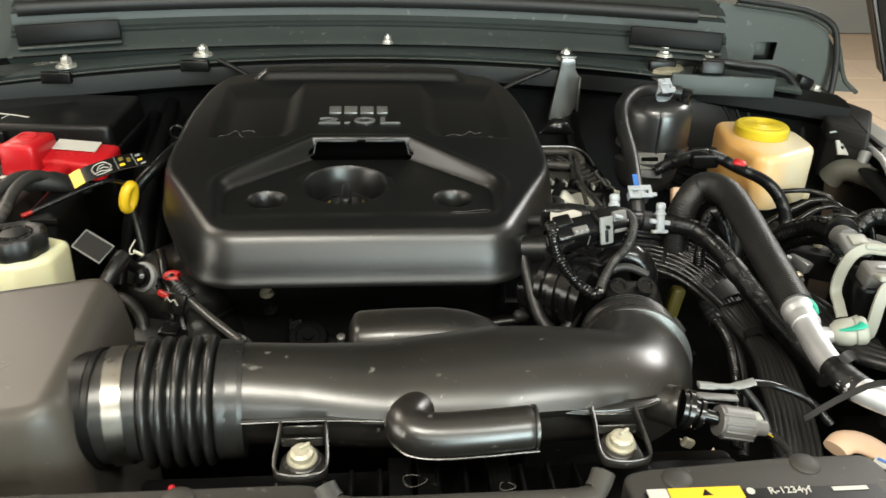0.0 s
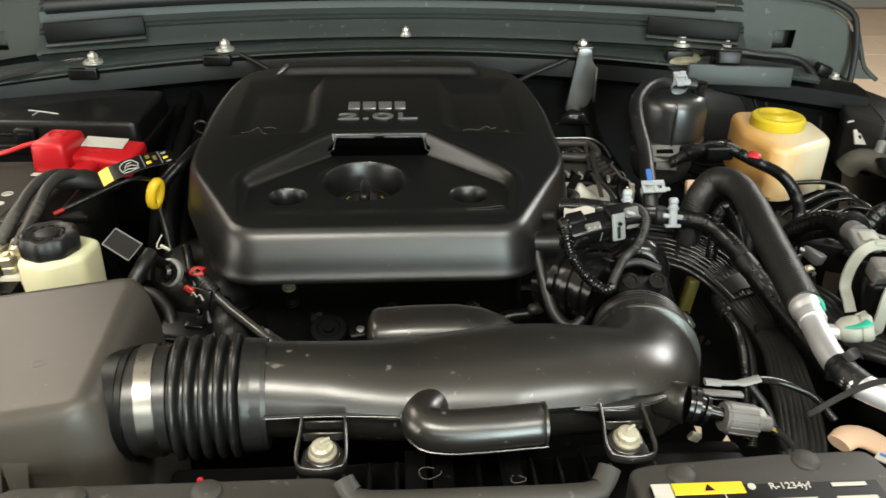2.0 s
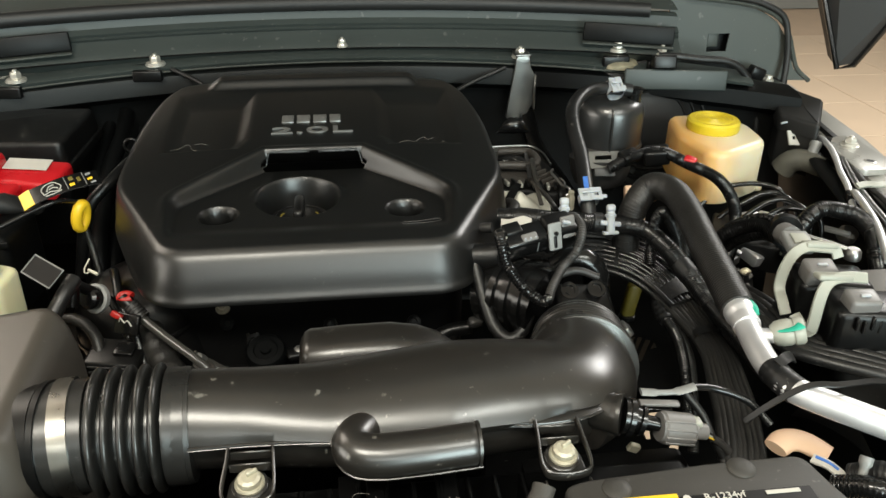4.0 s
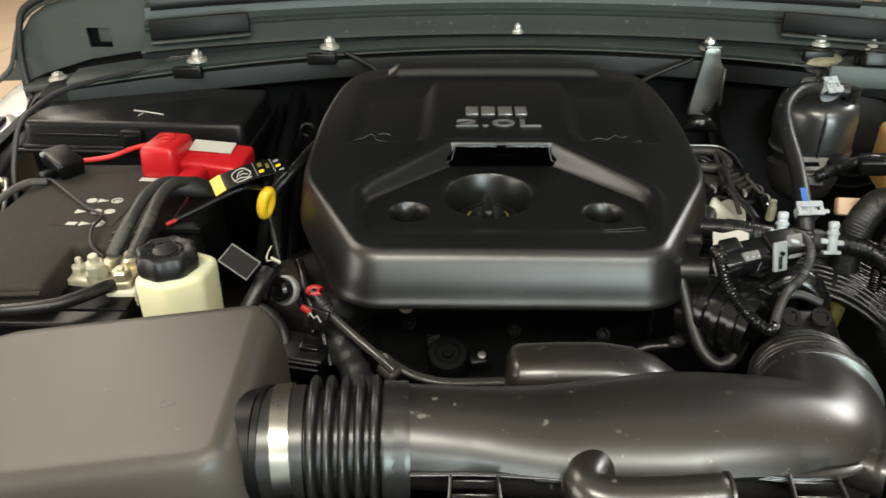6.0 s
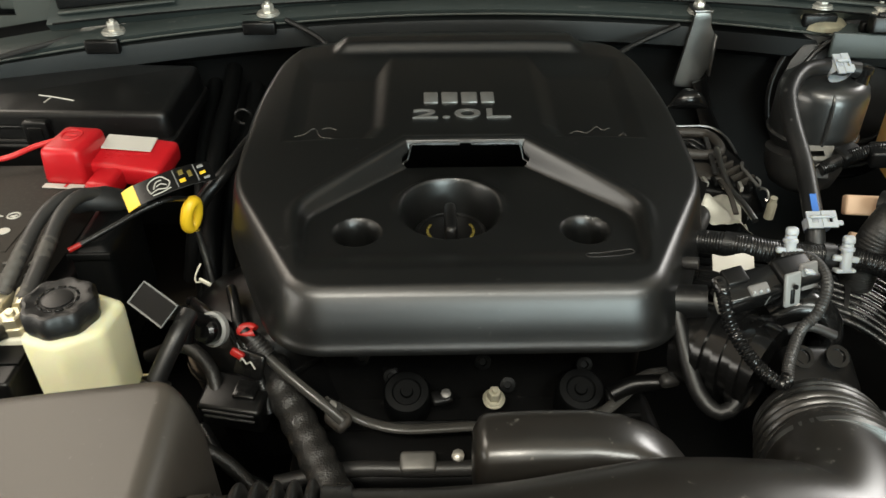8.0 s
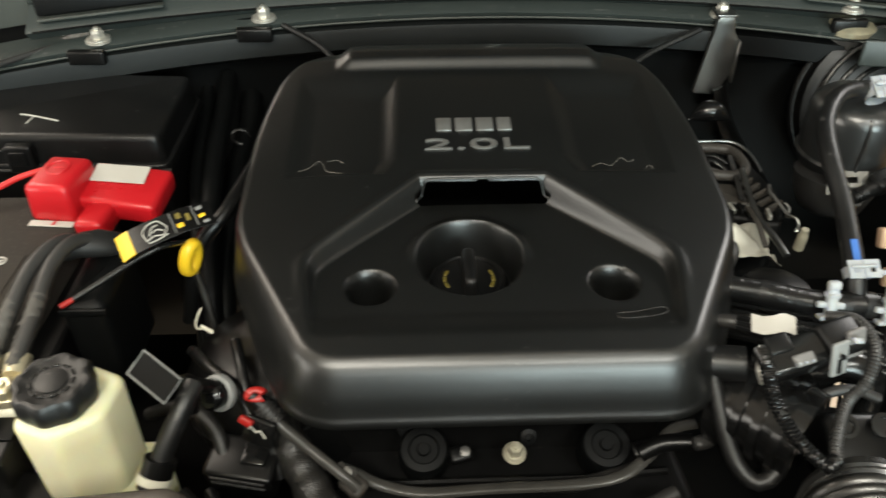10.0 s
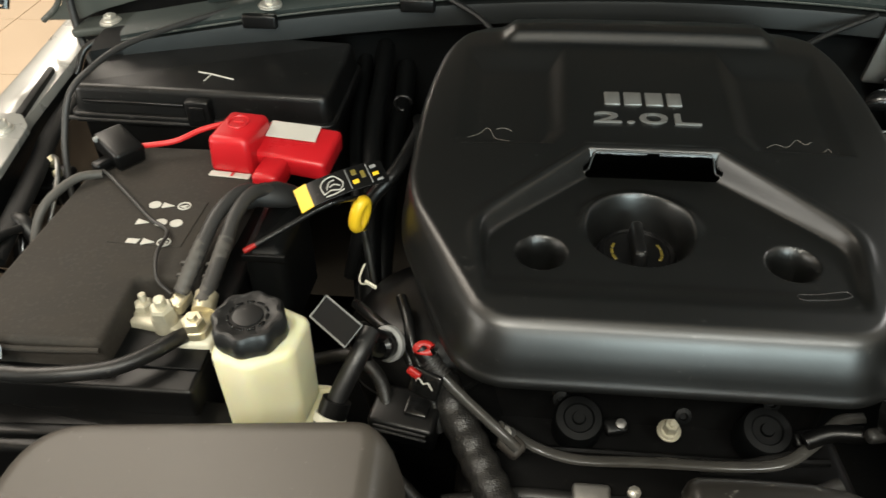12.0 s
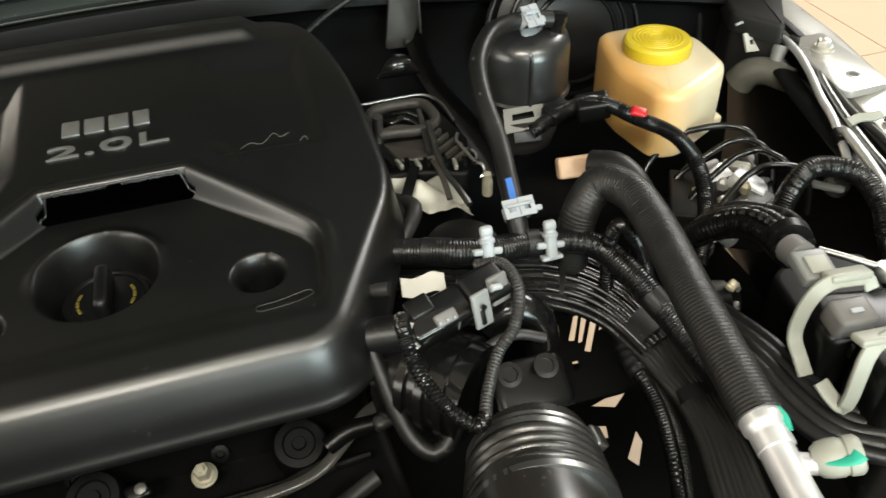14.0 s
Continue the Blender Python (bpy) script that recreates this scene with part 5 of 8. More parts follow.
fuse = thing("fuse_box", (-0.53, 1.19, 0.98), "black plastic fuse box with a latched lid", "fuse box")
bm = prism([(-0.697, 1.112), (-0.368, 1.098), (-0.364, 1.262), (-0.640, 1.285), (-0.685, 1.262)], 1.084, 1.119, 0.008, 0.016, 0.003)
part("lid", bm, FUSE, fuse)
part("lid_lip", prism([(-0.702, 1.106), (-0.364, 1.092), (-0.360, 1.266), (-0.642, 1.289), (-0.689, 1.266)], 1.074, 1.086, 0.003, 0.016), FUSE, fuse)
part("base", prism([(-0.690, 1.112), (-0.372, 1.100), (-0.368, 1.26), (-0.68, 1.27)], 0.96, 1.075, 0.003, 0.012), BLACK, fuse)
lt = part("latch", rbox((-0.528, 1.098, 1.096), (0.030, 0.014, 0.034), 0.003), BLACK, fuse, "square lid latch")
part("latch_window", rbox((-0.528, 1.0905, 1.098), (0.017, 0.003, 0.018), 0.001), GLOSS, lt)
part("scratch", tube([(-0.545, 1.158, 1.1195), (-0.525, 1.152, 1.1195), (-0.495, 1.140, 1.1195)], 0.0010, 6), WHITE, fuse, "pale chalk mark")
part("scratch", tube([(-0.527, 1.152, 1.1195), (-0.530, 1.135, 1.1195)], 0.0008, 6), WHITE, fuse, "pale chalk mark")
part("white_strip", rbox((-0.657, 1.243, 1.1205), (0.038, 0.008, 0.004), 0.001, rot=(0, 0, 3)), WHITE, fuse, "white sealing strip")

con = thing("inline_connector", (-0.575, 1.0, 1.10), "black inline connector on thin wires", "connector")
part("shell", rbox((-0.582, 0.998, 1.107), (0.050, 0.034, 0.022), 0.004, rot=(0, 12, -38)), BLACK, con)
part("clip", rbox((-0.598, 1.004, 1.118), (0.006, 0.030, 0.006), 0.002, rot=(0, 12, -30)), GREYP, con, "pale locking clip")
part("tail", rbox((-0.594, 0.975, 1.098), (0.014, 0.02, 0.012), 0.003, rot=(0, 0, -30)), BLACK, con)
solo("red_wire", tube([(-0.562, 1.004, 1.105), (-0.525, 1.012, 1.108), (-0.50, 1.032, 1.112), (-0.475, 1.045, 1.114)], 0.0032, 10), REDW, "thin bright red wire to the terminal cover", "wire")
solo("thin_wire", tube([(-0.592, 0.968, 1.096), (-0.575, 0.952, 1.100), (-0.545, 0.925, 1.096), (-0.505, 0.886, 1.096), (-0.480, 0.866, 1.097), (-0.476, 0.83, 1.099), (-0.465, 0.80, 1.095), (-0.45, 0.79, 1.086)], 0.0019, 10), CABLE, "thin dark grey wire lying across the battery", "wire")
solo("battery_cable", tube([(-0.590, 0.962, 1.095), (-0.612, 0.945, 1.098), (-0.632, 0.905, 1.085), (-0.640, 0.87, 1.04), (-0.645, 0.82, 0.98)], 0.0048, 12), DUSTY, "grey sleeved cable bending over the battery edge", "cable")
solo("battery_cable", tube([(-0.66, 0.93, 1.05), (-0.672, 0.87, 1.07), (-0.665, 0.80, 1.076), (-0.636, 0.732, 1.078), (-0.595, 0.704, 1.078), (-0.553, 0.693, 1.079), (-0.510, 0.6945, 1.080), (-0.469, 0.706, 1.079), (-0.446, 0.725, 1.078), (-0.432, 0.744, 1.076), (-0.424, 0.760, 1.070)], lambda s, m: 0.0050 + 0.0020 * smoothstep(0.40, 0.55, s), 14), RUBBER, "dusty black cable along the battery front", "cable")
ctag = thing("cable_tag", (-0.572, 0.688, 1.09), "small clear tag with a white mark on the cable", "tag")
part("loop", tube([(-0.578, 0.699, 1.0785), (-0.566, 0.696, 1.0787)], 0.0082, 18, 0.004), GLOSS, ctag)
part("plate", prism([(-0.010, 0.0), (0.010, 0.0), (0.010, 0.010), (0.006, 0.016), (-0.006, 0.016), (-0.010, 0.010)], -0.001, 0.001, 0.0006, 0.003, m=Matrix.Translation((-0.572, 0.701, 1.086)) @ pose(0, 0, 0, 58, 0, 4)), GLOSS, ctag, "clear dark plate")
for x0, y0, w, h_ in ((0.0, 0.006, 0.011, 0.0024), (0.001, 0.009, 0.0026, 0.008)):
    part("white_mark", rbox((Matrix.Translation((-0.572, 0.701, 1.086)) @ pose(0, 0, 0, 58, 0, 4)) @ Vector((x0, y0, 0.0016)), (w, h_, 0.001), 0.0003, 1, (58, 0, 4)), WHITE, ctag, smooth=False)
part("plate_edge", tube([(Matrix.Translation((-0.572, 0.701, 1.086)) @ pose(0, 0, 0, 58, 0, 4)) @ Vector((x0, y0, 0.0)) for x0, y0 in ((-0.010, 0.0), (-0.010, 0.010), (-0.006, 0.016), (0.006, 0.016), (0.010, 0.010), (0.010, 0.0))], 0.0009, 6, raw=True), CLIP, ctag, "pale clear edge")
for dx, dy in ((0.0, 0.0), (0.024, 0.004)):
    solo("negative_cable", tube([(-0.443 + dx, 0.793 - dy * 3, 1.083), (-0.434 + dx * 0.9, 0.825, 1.103), (-0.424 + dx * 0.7, 0.868, 1.122), (-0.408 + dx * 0.5, 0.905, 1.122), (-0.385 + dx * 0.3, 0.922, 1.098), (-0.37, 0.925, 1.05)], 0.0068, 14), CABLE, "thick black battery cable with a taped grey end", "cable", "negative cables")
    solo("cable_wrap", tube([(-0.443 + dx, 0.795 - dy * 3, 1.084), (-0.4385 + dx * 0.95, 0.810, 1.0945), (-0.4345 + dx * 0.9, 0.826, 1.1035), (-0.431 + dx * 0.84, 0.842, 1.1105)], lambda s, m: 0.0074 + 0.0003 * math.sin(m * 700), 14, 0.002), DUSTY, "grey tape wrapped on a battery cable", "tape", "cable wraps")
    for k in (0.806, 0.818):
        solo("cable_mark", tube([(-0.4425 + dx, k, 1.0885 + (k - 0.8) * 0.35), (-0.442 + dx, k + 0.002, 1.0895 + (k - 0.8) * 0.35)], 0.0078, 14, 0.001), DUSTY, "pale tape ring on a battery cable", "mark", "cable marks")
shr = thing("black_shroud", (-0.38, 0.885, 1.0), "black plastic cable shroud beside the battery", "shroud")
part("shell", prism([(-0.40, 0.84), (-0.36, 0.84), (-0.355, 0.93), (-0.40, 0.935)], 1.0, 1.098, 0.01, 0.012), COWLD, shr)
part("lip", rbox((-0.378, 0.839, 1.092), (0.042, 0.004, 0.008), 0.0015), COWLD, shr)
solo("crumpled_tape", loft([(-0.408, 0.905, 1.110, 0.009, 0.009), (-0.398, 0.912, 1.112, 0.013, 0.011), (-0.385, 0.918, 1.109, 0.015, 0.012), (-0.370, 0.925, 1.102, 0.014, 0.010), (-0.358, 0.932, 1.094, 0.009, 0.008)], 24, 2.2), SEAL, "black tape wound round the battery cables", "tape")
for k, (dx, z0, r0) in enumerate(((0.0, 1.070, 0.012), (-0.030, 1.050, 0.010), (0.028, 1.040, 0.013))):
    solo("bulkhead_hose", tube([(-0.335 + dx, 1.315, z0 + 0.02), (-0.332 + dx, 1.25, z0), (-0.328 + dx * 0.8, 1.16, z0 - 0.01), (-0.315 + dx * 0.6, 1.06, z0 - 0.02), (-0.305 + dx * 0.4, 0.97, z0 - 0.05), (-0.30 + dx * 0.3, 0.92, z0 - 0.11)], r0, 14), COWLD, "dark hose running back to the bulkhead", "hose", "bulkhead hoses")
solo("spare_lead", tube([(-0.387, 0.847, 1.1005), (-0.365, 0.865, 1.106), (-0.336, 0.890, 1.113), (-0.315, 0.905, 1.115), (-0.30, 0.930, 1.10)], 0.0028, 10), LOOM, "black taped lead with a red tip", "wire")
solo("red_tip", tube([(-0.396, 0.8395, 1.0988), (-0.387, 0.847, 1.1006)], 0.0028, 10, 0.01), QUICK, "red sealed wire tip", "wire tip")
solo("label_harness", tube([(-0.320, 0.925, 1.00), (-0.298, 0.932, 1.085), (-0.268, 0.955, 1.118), (-0.255, 1.02, 1.12), (-0.262, 1.10, 1.09), (-0.275, 1.18, 1.05)], 0.0075, 12), BLACK, "black wiring harness beside the engine cover", "harness")
tag = thing("hanging_label", (-0.32, 0.91, 1.12), "black and yellow printed warning label strip", "label")
TAGM = pose(-0.314, 0.912, 1.1290, 14, -10, 26)
strip = part("strip", ribbon([TAGM @ Vector(q) for q in ((-0.046, 0.0, -0.003), (-0.030, 0.0, 0.0015), (0.0, 0.0, 0.003), (0.024, 0.0, 0.001), (0.044, 0.0, -0.004))], TAGM.to_3x3() @ Vector((0, 0, 1)), 0.030, 0.0010), BLACK, tag, "black printed strip")
part("band", ribbon([TAGM @ Vector(q) for q in ((-0.046, 0.0, -0.0022), (-0.040, 0.0, -0.0001), (-0.033, 0.0, 0.0018))], TAGM.to_3x3() @ Vector((0, 0, 1)), 0.0305, 0.0010), YELLOW, tag, "yellow end band")
for pts in (((-0.020, -0.009), (-0.021, 0.002), (-0.015, 0.009), (-0.006, 0.010), (-0.002, 0.005), (0.001, -0.002), (-0.004, -0.009), (-0.012, -0.006), (-0.020, -0.009)), ((-0.016, -0.004), (-0.012, 0.004), (-0.006, 0.005)), ((-0.013, -0.002), (-0.008, 0.0), (-0.003, -0.004)), ((-0.019, -0.012), (-0.010, -0.012), (0.0, -0.010))):
    part("drawing", tube([TAGM @ Vector((x, y, 0.0042)) for x, y in pts], 0.0006, 6, 0.003), WHITE, tag, "white line drawing of an engine")
for a, b, w, h_, mt in ((0.007, 0.0, 0.0010, 0.026, GREYP), (0.028, 0.0, 0.0010, 0.026, GREYP), (0.014, 0.006, 0.005, 0.007, OLIVE), (0.013, -0.006, 0.006, 0.005, YELLOW), (0.022, 0.001, 0.004, 0.009, OLIVE), (0.034, 0.008, 0.006, 0.004, GREYP), (0.034, -0.002, 0.006, 0.004, YELLOW), (0.036, -0.010, 0.006, 0.003, GREYP)):
    part("print", rbox(TAGM @ Vector((a, b, 0.0038 - 1.4 * max(0.0, a - 0.005) ** 2 * 3)), (w, h_, 0.0010), 0.0003, 1, (14, -10, 26)), mt, tag, "printed pictogram", smooth=False)
dip = thing("dipstick_handle", (-0.302, 0.925, 1.07), "yellow plastic dipstick loop handle", "dipstick")
part("loop", tube([(-0.302 + 0.0038 * math.cos(a / 20 * math.tau) + 0.0035 * math.sin(a / 20 * math.tau), 0.922 + 0.0065 * math.cos(a / 20 * math.tau), 1.086 + 0.0155 * math.sin(a / 20 * math.tau)) for a in range(21)], 0.0066, 14, raw=True), YELLOW, dip)
part("stem", tube([(-0.300, 0.922, 1.067), (-0.296, 0.92, 1.03), (-0.285, 0.90, 0.95)], 0.004, 10), STEEL, dip, "thin steel stem")

exp = thing("coolant_bottle", (-0.35, 0.72, 0.98), "ivory plastic reservoir with a black screw cap", "reservoir")
bm = prism([(-0.374, 0.694), (-0.344, 0.684), (-0.315, 0.700), (-0.310, 0.738), (-0.340, 0.752), (-0.372, 0.742)], 0.96, 1.118, 0.007, 0.006, -0.003, m=Matrix.Translation((0, 0, 0)))
part("tank", bm, IVORY, exp)
part("foot", prism([(-0.378, 0.675), (-0.306, 0.675), (-0.294, 0.748), (-0.378, 0.748)], 0.96, 1.030, 0.008, 0.012), IVORY, exp)
cap = part("cap", lathe([(0.0275, -0.003), (0.0288, 0.003), (0.0288, 0.016), (0.0266, 0.0195), (0.024, 0.020), (0.0212, 0.0185), (0.009, 0.0185)], (-0.349, 0.717, 1.118), seg=72, wobble=lambda a, i: 1 + (0.05 * math.cos(8 * a) if 0 < i < 5 else 0)), RUBBER, exp, "ribbed black screw cap")
part("cap_ring", lathe([(0.012, 0), (0.012, 0.0012), (0.009, 0.002)], (-0.349, 0.717, 1.1362), seg=24), RUBBER, cap)
for k in range(11):
    a = k / 11 * math.tau
    part("text_bar", rbox((-0.349 + 0.0155 * math.cos(a), 0.717 + 0.0155 * math.sin(a), 1.1369), (0.0065, 0.0022, 0.001), 0.0003, 1, (0, 0, math.degrees(a) + 90)), GLOSS, cap)

# dipstick tube, flags and pipes between battery and engine
flag = thing("service_flag", (-0.29, 0.77, 1.05), "black flag tag on a dark cap", "tag")
part("plate", rbox((-0.289, 0.748, 1.105), (0.044, 0.002, 0.022), 0.0008, 1, (-56, 8, -38)), COWLD, flag, "flat black tag with a pale edge")
part("plate_edge", tube([Vector((-0.289, 0.748, 1.105)) + pose(0, 0, 0, -56, 8, -38).to_3x3() @ Vector(q) for q in ((-0.022, -0.0012, -0.011), (-0.022, -0.0012, 0.011), (0.022, -0.0012, 0.011), (0.022, -0.0012, -0.011), (-0.022, -0.0012, -0.011))], 0.0009, 6, raw=True), GREYP, flag)
part("stem", tube([(-0.272, 0.752, 1.092), (-0.268, 0.760, 1.083), (-0.270, 0.750, 1.06)], 0.007, 12), BLACK, flag)
pipe = thing("vacuum_pipe", (-0.28, 0.73, 1.0), "thick black rubber pipe with a clamp", "pipe")
part("hose", tube([(-0.262, 0.752, 1.092), (-0.268, 0.734, 1.085), (-0.284, 0.708, 1.058), (-0.294, 0.69, 1.03), (-0.30, 0.67, 0.97)], 0.0082, 16), RUBBER, pipe)
part("cuff", tube([(-0.285, 0.707, 1.056), (-0.2925, 0.693, 1.036)], 0.0125, 18, 0.005), BLACK, pipe)
part("ring", tube([(-0.2895, 0.699, 1.045), (-0.2915, 0.695, 1.040)], 0.0135, 18, 0.004), CREAM, pipe, "pale ring")
ring = thing("ringed_cap", (-0.255, 0.784, 1.05), "black cap with a pale ring", "cap")
part("ring", lathe([(0.0165, 0), (0.0165, 0.005), (0.0140, 0.007), (0.0125, 0.005)], (-0.252, 0.778, 1.052), (62, 0, -28), 28), GREYP, ring, "pale ring")
part("plug", lathe([(0.012, 0), (0.012, 0.016), (0.009, 0.019)], (-0.252, 0.778, 1.052), (62, 0, -28), 22), GLOSS, ring)
part("link", tube([(-0.252, 0.775, 1.06), (-0.262, 0.765, 1.075), (-0.268, 0.760, 1.083)], 0.006, 12), BLACK, ring)
fuel = thing("fuel_line", (-0.19, 0.74, 1.0), "thin black fuel pipe with a red quick connector", "pipe")
part("pipe", tube([(-0.212, 0.762, 1.045), (-0.204, 0.757, 1.037), (-0.182, 0.745, 1.021), (-0.150, 0.727, 1.002), (-0.135, 0.720, 0.990)], 0.0050, 14, 0.004), PIPEG, fuel, "shiny dark grey pipe")
part("collar", tube([(-0.216, 0.765, 1.049), (-0.203, 0.757, 1.036)], lambda s, m: 0.0078 + (0.0012 if (m % 0.004) < 0.0018 else 0), 18, 0.0007), CABLE, fuel, "ridged grey collar")
part("socket", tube([(-0.224, 0.770, 1.056), (-0.215, 0.764, 1.048)], 0.0080, 16, 0.004), BLACK, fuel)
part("connector", tube([Vector((-0.2195, 0.768, 1.0575)) + Vector((0.0066 * math.cos(radians(a)), 0.0034 * math.sin(radians(a)), 0.0020 * math.sin(radians(a)))) for a in range(20, 331, 18)], lambda s, m: (0.0040, 0.0045), 10, raw=True), QUICK, fuel, "red quick connector ring")
part("connector_tab", rbox((-0.227, 0.750, 1.046), (0.013, 0.006, 0.007), 0.002, rot=(-30, 25, -20)), QUICK, fuel, "red quick connector tab")
solo("corrugated_sleeve", tube([(-0.208, 0.780, 1.005), (-0.186, 0.745, 0.988), (-0.16, 0.70, 0.972), (-0.135, 0.655, 0.960)], lambda s, m: 0.0165 + 0.0008 * math.sin(m * 310), 24, 0.002), BRAID, "black coarsely braided sleeve", "sleeve")
shd = thing("turbo_shield", (-0.225, 0.855, 0.89), "smooth dark plastic shield beside the engine cover", "shield")
part("shell", lathe([(0.085, -0.10), (0.085, 0.0), (0.078, 0.03), (0.06, 0.048), (0.03, 0.055)], (-0.225, 0.855, 0.985), (0, -12, 0), 32), BLACK, shd)
part("edge_bead", lathe([(0.0862, -0.004), (0.0872, -0.001), (0.0862, 0.002)], (-0.225, 0.855, 0.985), (0, -12, 0), 32), BLACK, shd)
solo("wire_hook", tube([(-0.298, 0.905, 1.035), (-0.302, 0.893, 1.028), (-0.299, 0.884, 1.026), (-0.292, 0.880, 1.030)], 0.0009, 8), CREAM, "short cream wire behind the dipstick", "wire")
solo("white_tape", rbox((-0.288, 0.879, 1.030), (0.014, 0.003, 0.004), 0.001, rot=(0, 20, -20)), CREAM, "cream tape flag on a wire", "tape")
solo("harness_clip", tube([(-0.285 + 0.010 * math.cos(a / 12 * math.tau), 1.13, 1.10 + 0.010 * math.sin(a / 12 * math.tau)) for a in range(10)], 0.0025, 8, raw=True), BLACK, "open black harness ring", "clip")

# dark plugs and leads between the battery and the engine
jb = thing("junction_plug", (-0.235, 0.755, 0.97), "dark multi-pin plug with paler ribs", "connector")
part("shell", rbox((-0.236, 0.752, 0.984), (0.062, 0.042, 0.034), 0.005, rot=(12, 0, -12)), BLACK, jb)
for k, dz in enumerate((0.004, 0.012)):
    part("ridge", rbox((-0.240, 0.731 - k * 0.001, 0.980 + dz), (0.050, 0.004, 0.003), 0.001, 1, (12, 0, -12)), CABLE, jb)
part("latch", rbox((-0.225, 0.748, 1.003), (0.022, 0.02, 0.006), 0.002, rot=(12, 0, -12)), GLOSS, jb)
for k, pts in enumerate((((-0.30, 0.86, 1.02), (-0.27, 0.82, 1.035), (-0.245, 0.80, 1.03), (-0.225, 0.77, 1.0)), ((-0.33, 0.80, 1.0), (-0.29, 0.79, 1.02), (-0.262, 0.77, 1.01), (-0.25, 0.74, 0.98)), ((-0.25, 0.84, 1.05), (-0.24, 0.81, 1.052), (-0.232, 0.785, 1.04), (-0.215, 0.76, 1.01), (-0.205, 0.74, 0.98)), ((-0.285, 0.72, 0.99), (-0.262, 0.70, 0.985), (-0.235, 0.69, 0.97), (-0.205, 0.67, 0.95)), ((-0.27, 0.74, 0.965), (-0.24, 0.70, 0.955), (-0.20, 0.68, 0.945), (-0.17, 0.65, 0.93)))):
    solo("engine_lead", tube(pts, ribbed(0.0052 + 0.0012 * (k % 2), 0.0004, 0.0026), 12, 0.0009), WOVEN if k % 2 else LOOM, "thin black lead beside the engine", "wire", "engine leads")
solo("wire_squiggle", tube([(-0.225, 0.747, 1.040), (-0.222, 0.744, 1.046), (-0.218, 0.742, 1.041), (-0.214, 0.740, 1.045), (-0.210, 0.737, 1.039)], 0.0008, 6, 0.002), WHITE, "pale paint squiggle on a dark plug", "mark")
part("squiggle_base", rbox((-0.217, 0.747, 1.036), (0.030, 0.006, 0.024), 0.003, rot=(-30, 0, -25)), GLOSS, jb)

# between the battery and the fender
solo("fender_cable", tube([(-0.465, 1.312, 1.162), (-0.530, 1.268, 1.156), (-0.588, 1.210, 1.155), (-0.628, 1.150, 1.156), (-0.648, 1.102, 1.150), (-0.664, 1.066, 1.134), (-0.670, 1.040, 1.095), (-0.668, 1.018, 1.058), (-0.665, 1.00, 1.00)], 0.0038, 12), CABLE, "grey cable running from the cowl down past the fuse box", "cable")
hv = thing("hydraulic_fitting", (-0.70, 1.03, 1.03), "brassy pipe unions deep beside the battery", "fitting")
for k, (x, y, z, r_) in enumerate(((-0.712, 1.022, 1.045, 0.008), (-0.700, 1.045, 1.050, 0.007), (-0.690, 1.030, 1.042, 0.006))):
    part("union", lathe([(r_, 0), (r_, 0.010), (r_ * 0.6, 0.014)], (x, y, z), (30, 10 * k, 0), 6), BRASS, hv, smooth=False)
part("block", rbox((-0.702, 1.028, 1.030), (0.05, 0.05, 0.03), 0.006), BLACK, hv)
part("pipe", tube([(-0.70, 1.045, 1.06), (-0.685, 1.03, 1.064), (-0.675, 1.00, 1.05), (-0.675, 0.96, 1.02)], 0.003, 8), STEEL, hv)
for k, pts in enumerate((((-0.72, 0.99, 1.03), (-0.70, 0.965, 1.045), (-0.685, 0.93, 1.035), (-0.68, 0.90, 1.0)), ((-0.715, 0.95, 1.02), (-0.69, 0.93, 1.05), (-0.665, 0.915, 1.06), (-0.645, 0.90, 1.03)), ((-0.70, 0.90, 1.0), (-0.69, 0.86, 1.035), (-0.665, 0.83, 1.035), (-0.65, 0.80, 1.0)))):
    solo("fender_hose", tube(pts, 0.009 - 0.001 * k, 14), GLOSS if k != 1 else RUBBER, "glossy black hose beside the battery", "hose", "fender hoses")
part("seam", prism([(-0.704, 1.104), (-0.362, 1.090), (-0.362, 1.096), (-0.704, 1.110)], 1.0775, 1.080, 0.0005, 0.002), CABLE, fuse, "paler strip along the lid edge")
part("rib", rbox((-0.615, 1.1085, 1.1005), (0.13, 0.004, 0.004), 0.001, 1, (0, 0, -2.4)), FUSE, fuse)

# ---- right side of the bay ----
def holed_sheet(edge, holes, z):
    """A thin dark sheet with openings that show the floor below."""
    edge, holes = [Vector(p) for p in edge], [[Vector(p) for p in q] for q in holes]
    bm = bmesh.new()
    loops = []
    for poly in [edge] + holes:
        vs = [bm.verts.new((p.x, p.y, z)) for p in poly]
        loops += [bm.edges.new((vs[i - 1], vs[i])) for i in range(len(vs))]
    bmesh.ops.triangle_fill(bm, use_beauty=True, edges=loops)
    for f in list(bm.faces):
        c = f.calc_center_median()
        for q in holes:
            turn = [(q[i] - q[i - 1]).cross(Vector((c.x, c.y)) - q[i - 1]) for i in range(len(q))]
            if all(t > 0 for t in turn) or all(t < 0 for t in turn):
                bm.faces.remove(f)
                break
    return bm


